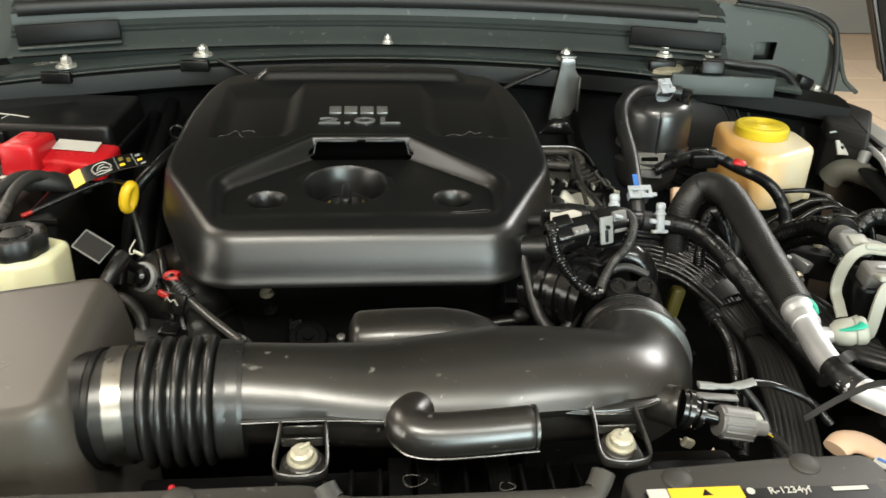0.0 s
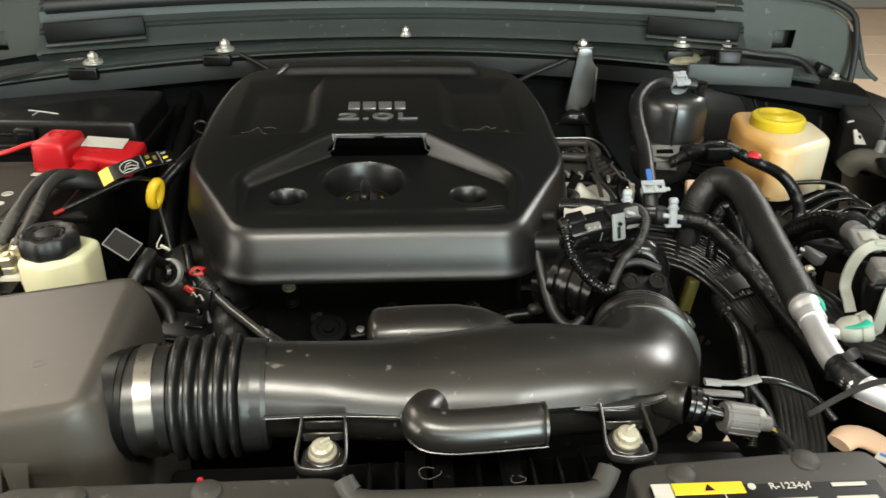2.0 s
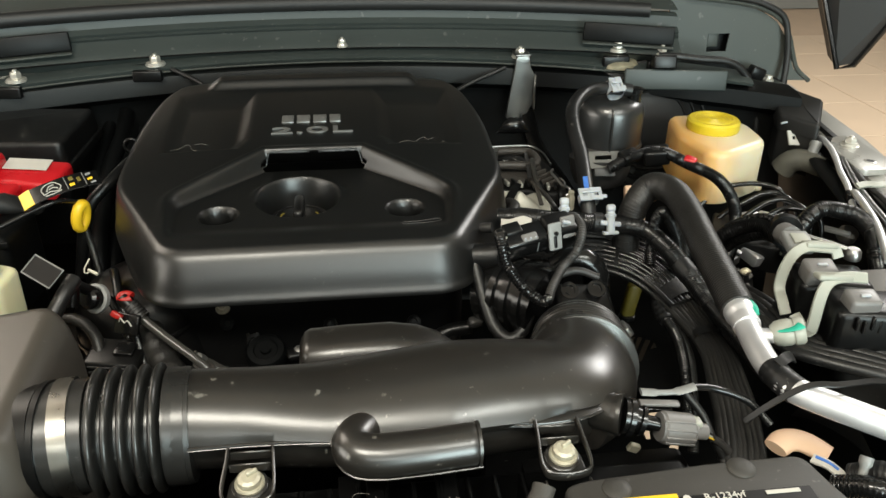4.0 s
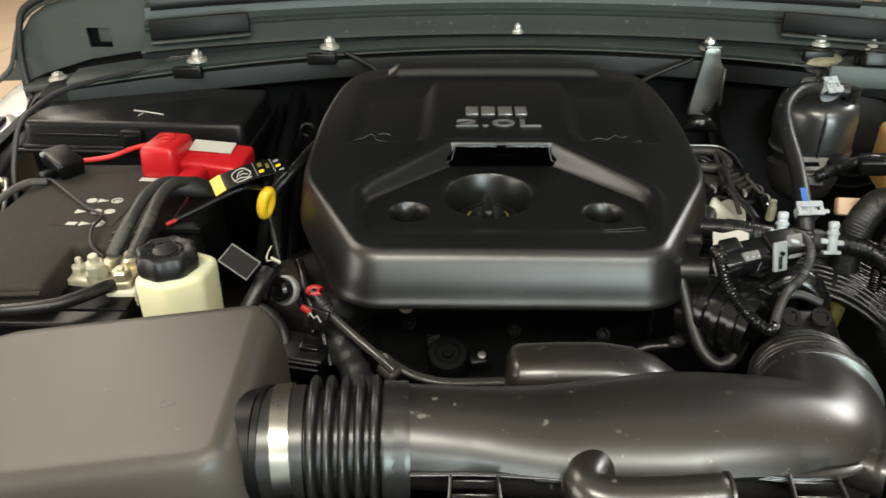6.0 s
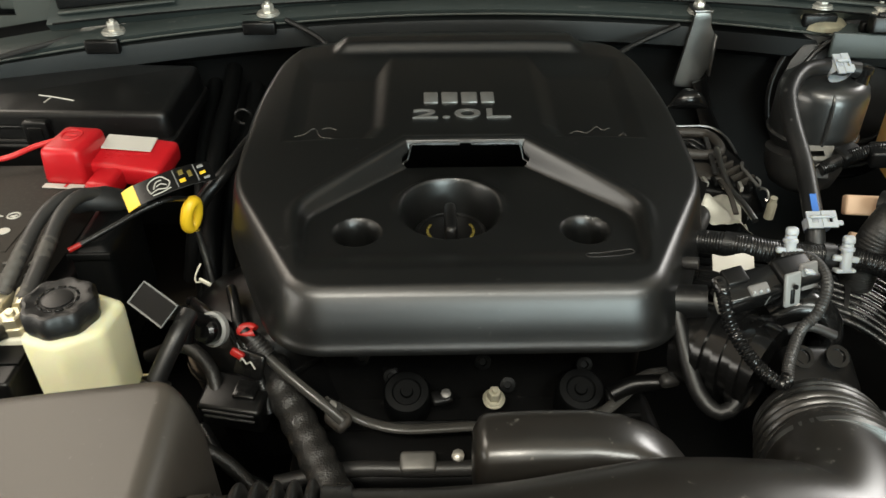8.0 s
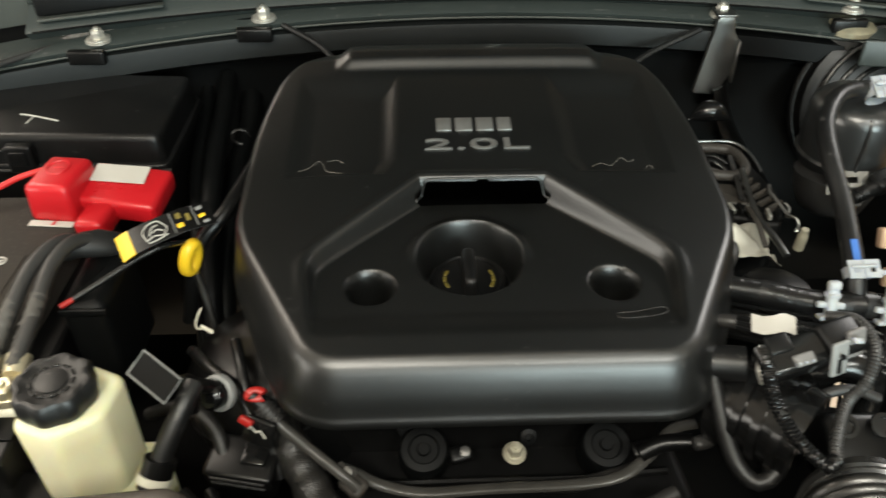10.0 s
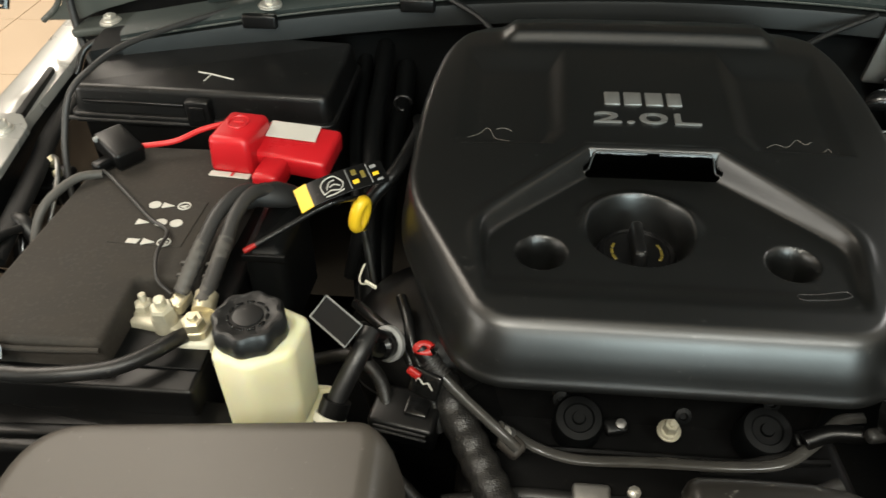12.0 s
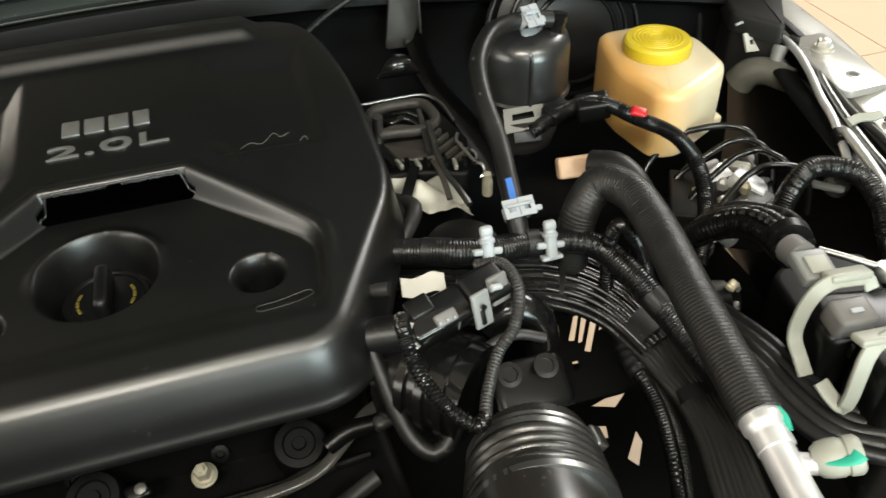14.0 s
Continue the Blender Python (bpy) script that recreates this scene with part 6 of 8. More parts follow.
slots = [[(0.464, 0.998), (0.468, 0.994), (0.443, 0.951), (0.436, 0.953)],
         [(0.471, 0.991), (0.478, 0.989), (0.451, 0.946), (0.446, 0.946)],
         [(0.481, 0.983), (0.488, 0.980), (0.454, 0.927), (0.448, 0.931)],
         [(0.492, 0.975), (0.491, 0.961), (0.480, 0.958)],
         [(0.426, 0.919), (0.433, 0.919), (0.431, 0.909), (0.423, 0.904)]]
gaps = [[(0.462, 0.919), (0.483, 0.925), (0.512, 0.925), (0.490, 0.908)],
         [(0.455, 0.887), (0.465, 0.884), (0.460, 0.867), (0.454, 0.867)],
         [(0.498, 0.865), (0.498, 0.848), (0.477, 0.817), (0.469, 0.831)]]
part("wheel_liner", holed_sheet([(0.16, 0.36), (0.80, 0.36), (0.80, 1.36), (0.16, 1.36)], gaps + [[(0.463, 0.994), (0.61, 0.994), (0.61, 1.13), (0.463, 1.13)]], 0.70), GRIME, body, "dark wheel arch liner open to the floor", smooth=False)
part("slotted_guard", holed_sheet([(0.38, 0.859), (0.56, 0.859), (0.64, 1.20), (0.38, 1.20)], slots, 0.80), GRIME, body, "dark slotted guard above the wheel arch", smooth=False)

dg = thing("vent_canister", (0.412, 1.075, 1.06), "glossy black plastic canister with a side hose", "canister")
part("shell", lathe([(0.034, -0.03), (0.044, -0.02), (0.050, -0.008), (0.051, 0.0), (0.051, 0.050), (0.048, 0.060), (0.040, 0.067), (0.022, 0.071), (0.002, 0.072)], (0.414, 1.082, 1.100), seg=36), CANIS, dg)
part("seam", tube([(0.4035, 1.031, 1.10), (0.4035, 1.031, 1.150), (0.404, 1.037, 1.161)], 0.0018, 8), CANIS, dg)
part("lip", lathe([(0.052, 0), (0.0535, 0.002), (0.052, 0.005)], (0.414, 1.082, 1.096), seg=36), CANIS, dg)
part("neck", lathe([(0.010, 0), (0.010, 0.018), (0.012, 0.020), (0.012, 0.026), (0.008, 0.027)], (0.444, 1.066, 1.158), seg=20), GLOSS, dg)
hose = part("hose", tube([(0.436, 1.062, 1.182), (0.405, 1.062, 1.186), (0.368, 1.050, 1.186), (0.338, 1.010, 1.178), (0.326, 0.965, 1.166), (0.325, 0.915, 1.142), (0.320, 0.875, 1.125), (0.316, 0.845, 1.110), (0.316, 0.828, 1.085)], 0.0092, 16), RUBBER, dg, "black rubber hose")
for c, rot, w, h_ in (((0.410, 1.052, 1.192), (30, 0, 4), 0.017, 0.026), ((0.3165, 0.8405, 1.1215), (32, 0, 0), 0.027, 0.017)):
    m = Matrix.Translation(c) @ pose(0, 0, 0, *rot)
    cl = part("spring_clip", tube([m @ Vector((0, h_ * 0.30, -0.009)), m @ Vector((0, -h_ * 0.30, -0.009))], 0.0122, 20, 0.004, caps=False), CLIP, hose, "pale spring clip")
    for s in (-1, 1):
        part("clip_plate", holed_plate([(-w * 0.26, -h_ / 2), (w * 0.26, -h_ / 2), (w * 0.26, h_ / 2), (-w * 0.26, h_ / 2)], [(-w * 0.11, -h_ * 0.20), (w * 0.11, -h_ * 0.20), (w * 0.11, h_ * 0.22), (-w * 0.11, h_ * 0.22)], 0.0022, m @ Matrix.Translation((s * w * 0.25, 0, 0.004 + 0.0006 * s)), 24), CLIP, cl, smooth=False)
    part("clip_bridge", rbox(m @ Vector((0, h_ * 0.1, 0.0055)), (w * 0.9, h_ * 0.16, 0.003), 0.001, 1, rot), CLIP, cl)
    part("clip_ear", rbox(m @ Vector((w * 0.62, -h_ * 0.2, 0.002)), (w * 0.24, h_ * 0.3, 0.003), 0.001, 1, rot), CLIP, cl)
part("blue_mark", ribbon([(0.3176, 0.8695, 1.1338), (0.3165, 0.860, 1.1292), (0.3148, 0.8475, 1.1240)], (-0.25, -0.42, 0.87), 0.0060, 0.0010), BLUE, hose, "blue paint mark")
part("bowl", lathe([(0.02, -0.03), (0.036, -0.02), (0.044, 0.0), (0.046, 0.02)], (0.400, 1.055, 1.065), (-8, 0, 0), 28), CABLE, dg, "dark grey lower bowl")

brk = thing("brake_reservoir", (0.58, 1.07, 1.0), "milky amber brake fluid reservoir with a yellow cap", "reservoir")
tank = prism([(0.518, 1.060), (0.532, 0.985), (0.560, 0.978), (0.640, 1.022), (0.645, 1.10), (0.60, 1.15), (0.535, 1.15)], 1.034, 1.114, 0.011, 0.020, 0.0, seg=5)
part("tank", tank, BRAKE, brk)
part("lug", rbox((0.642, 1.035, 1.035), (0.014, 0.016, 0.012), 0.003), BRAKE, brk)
cap = part("cap", lathe([(0.037, 0), (0.0385, 0.002), (0.0385, 0.014), (0.036, 0.017), (0.032, 0.0175)], (0.578, 1.078, 1.113), seg=72, wobble=lambda a, i: 1 + (0.012 * math.cos(36 * a) if 0 < i < 3 else 0)), YCAP, brk, "knurled yellow screw cap")
for k, r0 in enumerate((0.028, 0.0235, 0.019, 0.0145, 0.010)):
    part("cap_rib", tube([(0.578 + r0 * math.cos(a / 28 * math.tau), 1.078 + r0 * math.sin(a / 28 * math.tau), 1.1305) for a in range(29)], 0.0012, 6, raw=True, caps=False), YCAP, cap)

# hoses and looms
big = thing("heater_hose", (0.39, 0.72, 1.1), "thick mesh-sleeved black hose arching to an aluminium pipe", "hose")
part("sleeve", tube([(0.368, 0.835, 1.02), (0.366, 0.832, 1.07), (0.373, 0.835, 1.108), (0.392, 0.840, 1.130), (0.408, 0.815, 1.134), (0.409, 0.77, 1.130), (0.398, 0.69, 1.124), (0.388, 0.590, 1.112)], ribbed(0.0160, 0.0005, 0.0031), 30, 0.0009), MESH_SLEEVE, big)
part("ferrule", tube([(0.3885, 0.592, 1.112), (0.3865, 0.567, 1.1085)], lambda s, m: 0.0146 if s < 0.5 else 0.0128, 24, 0.003), ALU, big, "crimped aluminium ferrule")
part("green_mark", tube([(0.3955, 0.588, 1.1215), (0.3975, 0.580, 1.1200), (0.3965, 0.572, 1.1170)], lambda s, m: (0.0042 - 0.0016 * s, 0.0022), 10, 0.002, level=True), GREEN, big, "green paint mark")
part("pipe", tube([(0.388, 0.580, 1.110), (0.384, 0.550, 1.106), (0.381, 0.515, 1.103), (0.386, 0.485, 1.102), (0.405, 0.466, 1.100), (0.44, 0.442, 1.095), (0.50, 0.405, 1.085), (0.56, 0.37, 1.07)], 0.0114, 22), ALU, big, "bare aluminium pipe")
part("pipe_tape", tube([(0.3815, 0.510, 1.103), (0.3835, 0.494, 1.1025), (0.3890, 0.480, 1.1015)], lambda s, m: 0.0122 + 0.0002 * math.sin(m * 900), 18, 0.002), RUBBER, big, "dark tape wound round the pipe")
part("tape_tail", ribbon([(0.380, 0.500, 1.1150), (0.388, 0.505, 1.1165), (0.397, 0.512, 1.1130), (0.404, 0.516, 1.1080)], (0, -0.5, 0.85), 0.010, 0.002), RUBBER, big, "loose tape end")
solo("tie_strap", ribbon([(0.350, 0.482, 1.072), (0.372, 0.476, 1.098), (0.392, 0.470, 1.1150), (0.412, 0.466, 1.1170), (0.432, 0.470, 1.1140), (0.456, 0.480, 1.106), (0.495, 0.494, 1.090)], (0, -0.45, 0.9), 0.0052, 0.0018), RUBBER, "dark cloth tape strap across the aluminium pipe", "strap")
solo("blanking_plug", tube([(0.382, 0.478, 1.042), (0.394, 0.484, 1.044), (0.409, 0.482, 1.043), (0.425, 0.466, 1.040)], lambda s, m: (0.0105 + 0.003 * math.sin(3.1 * s), 0.006), 20, 0.004, level=True), TAN, "tan rubber blanking plug below the pipe", "plug")
solo("blue_clip", ribbon([(0.404, 0.459, 1.046), (0.413, 0.448, 1.047), (0.423, 0.436, 1.041)], (0, -0.4, 0.9), 0.009, 0.003), WHITE, "white clip beside the tan plug", "clip")
solo("clip_mark", ribbon([(0.406, 0.458, 1.0485), (0.413, 0.449, 1.0492), (0.418, 0.443, 1.0470)], (0, -0.4, 0.9), 0.0025, 0.0012), BLUE, "blue stripe on a white clip", "mark")
solo("grey_pin", tube([(0.420, 0.420, 1.055), (0.428, 0.430, 1.072)], lambda s, m: 0.0035 + 0.0018 * (s > 0.6), 12, 0.003), GREYP, "small pale grey pin beside the clip", "pin")
for k, pts in enumerate((((0.43, 0.440, 1.04), (0.445, 0.425, 1.055), (0.46, 0.410, 1.05), (0.475, 0.40, 1.03)), ((0.405, 0.428, 1.045), (0.425, 0.410, 1.058), (0.450, 0.400, 1.05), (0.47, 0.395, 1.03)))):
    solo("corner_hose", tube(pts, ribbed(0.011 - 0.002 * k, 0.0006, 0.003), 16, 0.001), GLOSS if k else RUBBER, "black hose in the corner below the pipe", "hose", "corner hoses")
solo("inner_loop_hose", tube([(0.385, 0.795, 1.05), (0.385, 0.800, 1.095), (0.391, 0.797, 1.116), (0.402, 0.795, 1.106), (0.415, 0.798, 1.082), (0.424, 0.800, 1.058), (0.43, 0.79, 1.03)], ribbed(0.0062, 0.0007, 0.0028), 14, 0.0009), LOOM, "thin ribbed black hose inside the arch", "hose")

ov = thing("olive_plug", (0.427, 0.935, 0.88), "olive yellow plug deep behind the intake", "plug")
part("shell", rbox((0.427, 0.935, 0.908), (0.020, 0.018, 0.056), 0.006, rot=(0, 8, 0)), OLIVE, ov)
part("collar", lathe([(0.012, 0), (0.012, 0.006), (0.009, 0.008)], (0.424, 0.935, 0.876), seg=18), BLACK, ov)

gc = thing("service_port", (0.415, 0.545, 1.11), "milky plastic port cap with a green mark", "port cap")
part("stem", tube([(0.392, 0.558, 1.104), (0.404, 0.550, 1.108)], 0.007, 14, 0.004), ALU, gc)
part("cap", lathe([(0.0078, 0), (0.0092, 0.002), (0.0112, 0.004), (0.0124, 0.010), (0.0124, 0.0165), (0.0116, 0.0175), (0.0116, 0.0190), (0.0126, 0.0200), (0.0126, 0.0265), (0.0105, 0.029), (0.004, 0.0295)], (0.4025, 0.5535, 1.1075), (0, 72, -20), 12), LEVER, gc, "milky ridged cap")
part("mark", tube([(0.4035, 0.5465, 1.1155), (0.410, 0.5410, 1.1200), (0.4165, 0.5385, 1.1240), (0.4205, 0.5395, 1.1255)], lambda s, m: (0.0022 + 0.0026 * s, 0.0014), 10, 0.002, level=True), GREEN, gc, "green paint mark")

lo = thing("wiring_loom", (0.30, 0.80, 1.05), "black sleeved wiring loom with tape wraps", "loom")
part("sleeve", tube([(0.19, 0.868, 1.085), (0.235, 0.840, 1.096), (0.277, 0.826, 1.096), (0.337, 0.828, 1.089), (0.375, 0.812, 1.087), (0.394, 0.778, 1.079), (0.409, 0.745, 1.063), (0.421, 0.70, 1.048), (0.430, 0.65, 1.038), (0.440, 0.59, 1.03)], ribbed(0.0112, 0.0006, 0.0026), 16, 0.0008), LOOM, lo)
for p, q in (((0.230, 0.843, 1.0955), (0.252, 0.833, 1.0965)), ((0.318, 0.828, 1.0915), (0.330, 0.828, 1.0898)), ((0.4045, 0.756, 1.068), (0.411, 0.741, 1.0605))):
    part("tape", tube([p, q], 0.0112 + 0.0010, 16, 0.004), RUBBER, lo, "matte tape wrap")

bundle = thing("wire_bundle", (0.36, 0.75, 1.0), "broad flat bundle of ribbed black wires bound with tape", "wire bundle")
# the middle of the bundle and the vector to its upper edge
BUNDLE = [((0.205, 0.897, 1.030), (0.004, 0.022, 0.005)), ((0.286, 0.851, 1.046), (0.002, 0.030, 0.006)), ((0.338, 0.829, 1.050), (0.008, 0.030, 0.006)), ((0.366, 0.812, 1.047), (0.016, 0.026, 0.005)), ((0.388, 0.793, 1.039), (0.020, 0.019, 0.004)),
          ((0.402, 0.768, 1.031), (0.021, 0.012, 0.003)), ((0.407, 0.735, 1.026), (0.017, 0.005, 0.002)), ((0.410, 0.705, 1.023), (0.014, 0.003, 0.002)), ((0.413, 0.676, 1.021), (0.013, -0.002, 0.002)), ((0.409, 0.638, 1.022), (0.014, -0.003, 0.002)), ((0.398, 0.595, 1.022), (0.016, -0.003, 0.002)),
          ((0.388, 0.552, 1.018), (0.017, -0.004, 0.001)), ((0.371, 0.498, 1.005), (0.018, -0.004, 0.0)), ((0.360, 0.468, 0.96), (0.018, -0.002, 0.0)), ((0.356, 0.462, 0.90), (0.018, 0.0, 0.0))]


def bundle_line(a, lift):
    return [Vector(c) + Vector(w) * a + Vector((0, 0, lift)) for c, w in BUNDLE]


rng = random.Random(7)
for k in range(16):
    a = -1 + 2 * k / 15 + rng.uniform(-0.05, 0.05)
    lift = (0.0028 if k % 2 else -0.0022) + rng.uniform(-0.001, 0.001)
    line = bundle_line(a, lift)
    # smooth taped wires first, ribbed conduit where they fan out, braided sleeve further down
    part("strand", tube(line[:4], 0.0036 + rng.uniform(0, 0.0005), 8, 0.004), LOOM, bundle)
    part("conduit", tube(line[2:7], ribbed(0.0038, 0.00030, 0.0026), 10, 0.0009), LOOM, bundle)
    if k % 2 == 0:
        part("braid", tube(line[5:], ribbed(0.0042, 0.0003, 0.0022), 10, 0.0010), WOVEN, bundle)
for (i0, i1, grow) in ((2, 3, 1.04), (5, 6, 1.12), (8, 9, 1.25)):
    rows = [(Vector(BUNDLE[i0][0]).lerp(Vector(BUNDLE[i1][0]), t), Vector(BUNDLE[i0][1]).lerp(Vector(BUNDLE[i1][1]), t)) for t in ((0.42, 0.5, 0.58) if i0 == 2 else (0.0, 0.2, 0.4, 0.6, 0.75) if i0 == 5 else (-0.25, -0.1, 0.1))]
    bm = bmesh.new()
    rings = []
    for c, w in rows:
        along = (Vector(BUNDLE[i1][0]) - Vector(BUNDLE[i0][0])).normalized()
        n = along.cross(w).normalized()
        n = n if n.z > 0 else -n
        rings.append([bm.verts.new(c + w * grow * math.cos(q / 20 * math.tau) + n * 0.0088 * math.sin(q / 20 * math.tau)) for q in range(20)])
    for p, q in zip(rings, rings[1:]):
        for j in range(20):
            bm.faces.new((p[j], p[(j + 1) % 20], q[(j + 1) % 20], q[j]))
    part("tape", bm, RUBBER, bundle, "black tape wrap")
for k, pts in enumerate((((0.388, 0.775, 1.020), (0.382, 0.752, 1.018), (0.380, 0.731, 1.017), (0.383, 0.70, 1.014), (0.381, 0.669, 1.006), (0.374, 0.63, 0.985), (0.362, 0.585, 0.95)), ((0.396, 0.765, 1.014), (0.391, 0.735, 1.010), (0.392, 0.70, 1.006), (0.390, 0.665, 0.998), (0.382, 0.63, 0.978), (0.370, 0.585, 0.94)))):
    solo("loom_branch", tube(pts, ribbed(0.0062 - 0.0008 * k, 0.0006, 0.0026), 12, 0.0009), WOVEN if k else LOOM, "black ribbed wiring branch", "loom", "loom branches")
solo("branch_tape", tube([(0.382, 0.748, 1.018), (0.380, 0.731, 1.017), (0.3815, 0.718, 1.016)], lambda s, m: 0.0085 + 0.0006 * math.sin(m * 800), 14, 0.002), RUBBER, "matte tape on a wiring branch", "tape")
# flat braided looms between the hose and the control module
for k in range(5):
    d = 0.009 * k
    solo("braided_loom", tube([(0.440 + d * 0.7, 0.715 + d, 1.045), (0.444 + d * 0.9, 0.665 + d * 0.6, 1.056), (0.447 + d, 0.620 + d * 0.4, 1.057), (0.456 + d * 1.1, 0.590 + d * 0.3, 1.058), (0.480 + d, 0.566 + d * 0.7, 1.060), (0.520 + d * 0.4, 0.540 + d, 1.060), (0.565, 0.520 + d, 1.055)], ribbed(0.0060, 0.0003, 0.0022), 12, 0.0010), WOVEN if k % 2 else RUBBER, "flat braided black loom below the control module", "loom", "braided looms")

for c in ((0.277, 0.808, 1.108), (0.337, 0.815, 1.093)):
    ob = thing("loom_clip", c, "white plastic fir-tree clip on the wiring loom", "clip", "loom clips")
    part("shaft", rbox((c[0], c[1], c[2] + 0.004), (0.010, 0.008, 0.030), 0.003, rot=(-20, 0, 0)), CLIP, ob)
    part("head", rbox((c[0], c[1] + 0.005, c[2] + 0.020), (0.011, 0.008, 0.009), 0.003, rot=(-20, 0, 0)), CLIP, ob)
    part("wing", rbox((c[0], c[1], c[2] + 0.002), (0.026, 0.005, 0.006), 0.002, rot=(-20, 8, 0)), CLIP, ob)
    part("foot", rbox((c[0], c[1] - 0.003, c[2] - 0.009), (0.019, 0.010, 0.004), 0.0015, rot=(-20, 0, 0)), CLIP, ob)
    part("collar", lathe([(0.0068, 0), (0.0068, 0.0025), (0.005, 0.004)], (c[0], c[1] + 0.0025, c[2] + 0.010), (-20, 0, 0), 14), CLIP, ob)

# throttle body and connectors
tb = thing("throttle_body", (0.25, 0.73, 1.0), "dark throttle body with clamped rubber elbow", "throttle body")
part("barrel", tube([(0.185, 0.765, 1.04), (0.215, 0.735, 1.05), (0.235, 0.715, 1.05)], 0.040, 32, 0.004), GLOSS, tb)
for k in range(3):
    c = Vector((0.200 + 0.012 * k, 0.750 - 0.012 * k, 1.0455 + 0.002 * k))
    part("groove_ring", tube([c, c + Vector((0.005, -0.005, 0.0008))], 0.0440, 32, 0.002), GLOSS, tb)
part("housing", rbox((0.274, 0.712, 1.042), (0.066, 0.046, 0.045), 0.008, rot=(26, 6, 4)), BLACK, tb)
part("cover_edge", tube([(0.246, 0.742, 1.066), (0.276, 0.744, 1.074), (0.302, 0.740, 1.066)], 0.0045, 12), CABLE, tb, "grey edge strip")
part("cover_lip", rbox((0.274, 0.690, 1.040), (0.062, 0.004, 0.022), 0.001, rot=(30, 6, 4)), GLOSS, tb)
for x in (0.254, 0.284):
    part("screw_boss", lathe([(0.010, 0), (0.010, 0.004), (0.0065, 0.0042), (0.0062, 0.002), (0.003, 0.002)], (x + 0.006, 0.711, 1.067), (32, 0, 4), 18), GLOSS, tb)
part("top_pipe", tube([(0.262, 0.775, 1.06), (0.280, 0.774, 1.073), (0.298, 0.770, 1.069), (0.309, 0.766, 1.050), (0.311, 0.762, 1.01)], 0.0155, 18), GLOSS, tb, "glossy black vent hose")


def elbow_r(s, m):
    base = 0.0500 - 0.008 * s
    return base + (0.006 * abs(math.cos(math.pi * m / 0.0105)) if 0.06 < s < 0.80 else 0.003)


el = thing("intake_elbow", (0.25, 0.64, 1.0), "ribbed black rubber intake elbow with a steel clamp", "intake hose")
part("sleeve", tube([(0.243, 0.595, 1.052), (0.247, 0.613, 1.048), (0.252, 0.632, 1.044), (0.257, 0.650, 1.040), (0.260, 0.664, 1.038)], elbow_r, 44, 0.0010), BELLOW, el)
band = part("clamp", tube([(0.2545, 0.642, 1.0415), (0.2575, 0.652, 1.0400)], 0.0495, 40, 0.004), STEEL, el, "steel hose clamp")
part("clamp_screw", rbox((0.300, 0.640, 1.062), (0.012, 0.018, 0.010), 0.002, rot=(0, 40, 0)), STEEL, band)
part("front_clamp", tube([(0.2425, 0.594, 1.0523), (0.2437, 0.599, 1.0513)], 0.0545, 40, 0.004), STEEL, el, "thin steel hose clamp")

solo("corrugated_lead", tube([(0.186, 0.738, 1.128), (0.184, 0.722, 1.130), (0.186, 0.698, 1.115), (0.198, 0.675, 1.100), (0.214, 0.657, 1.092), (0.224, 0.662, 1.090)], ribbed(0.0048, 0.0014, 0.0032), 12, 0.0008), GLOSS, "thin corrugated wire conduit", "conduit")
solo("corrugated_lead", tube([(0.224, 0.662, 1.090), (0.232, 0.680, 1.093), (0.250, 0.708, 1.100), (0.266, 0.718, 1.112), (0.277, 0.738, 1.128), (0.275, 0.768, 1.130), (0.258, 0.782, 1.122)], ribbed(0.0042, 0.0008, 0.003), 12, 0.0009), CABLE, "thin ribbed wire conduit", "conduit")
c1 = thing("sensor_connector", (0.213, 0.735, 1.11), "black connector with a translucent window", "connector", "throttle connectors")
part("shell", rbox((0.213, 0.740, 1.118), (0.052, 0.028, 0.024), 0.004, rot=(20, -6, 14)), GLOSS, c1)
part("window", rbox((0.217, 0.730, 1.126), (0.018, 0.010, 0.006), 0.002, rot=(35, -6, 14)), PLUGG, c1, "pale connector window")
for dx in (-0.006, 0.0, 0.006):
    part("pin", rbox((0.217 + dx, 0.7255 + dx * 0.25, 1.1275), (0.002, 0.002, 0.004), 0.0005, 1, (35, -6, 14)), CLIP, c1)
part("ridge", rbox((0.200, 0.742, 1.131), (0.020, 0.016, 0.006), 0.002, rot=(20, -6, 14)), BLACK, c1)
for k in range(3):
    part("rib", rbox((0.205 + k * 0.011, 0.7265 + k * 0.0027, 1.113 + k * 0.001), (0.003, 0.004, 0.016), 0.001, 1, (20, -6, 14)), GREYP, c1)
part("strap", tube([(0.190, 0.735, 1.125), (0.187, 0.728, 1.118), (0.190, 0.722, 1.110)], 0.006, 10), ZINC, c1, "foil wrap")
c2 = thing("sensor_connector", (0.253, 0.745, 1.11), "black connector with a grey locking plate", "connector", "throttle connectors")
part("shell", rbox((0.252, 0.752, 1.120), (0.036, 0.030, 0.034), 0.004, rot=(20, 0, 20)), BLACK, c2)
part("lock_plate", rbox((0.245, 0.730, 1.126), (0.016, 0.004, 0.030), 0.002, rot=(-15, 0, 20)), GREYP, c2, "grey locking plate")
part("slot", rbox((0.245, 0.7265, 1.121), (0.004, 0.003, 0.013), 0.001, rot=(-15, 0, 20)), BLACK, c2)
part("back_plate", rbox((0.262, 0.742, 1.131), (0.018, 0.005, 0.024), 0.003, rot=(-20, 0, 20)), PLUGG, c2, "grey cover plate")
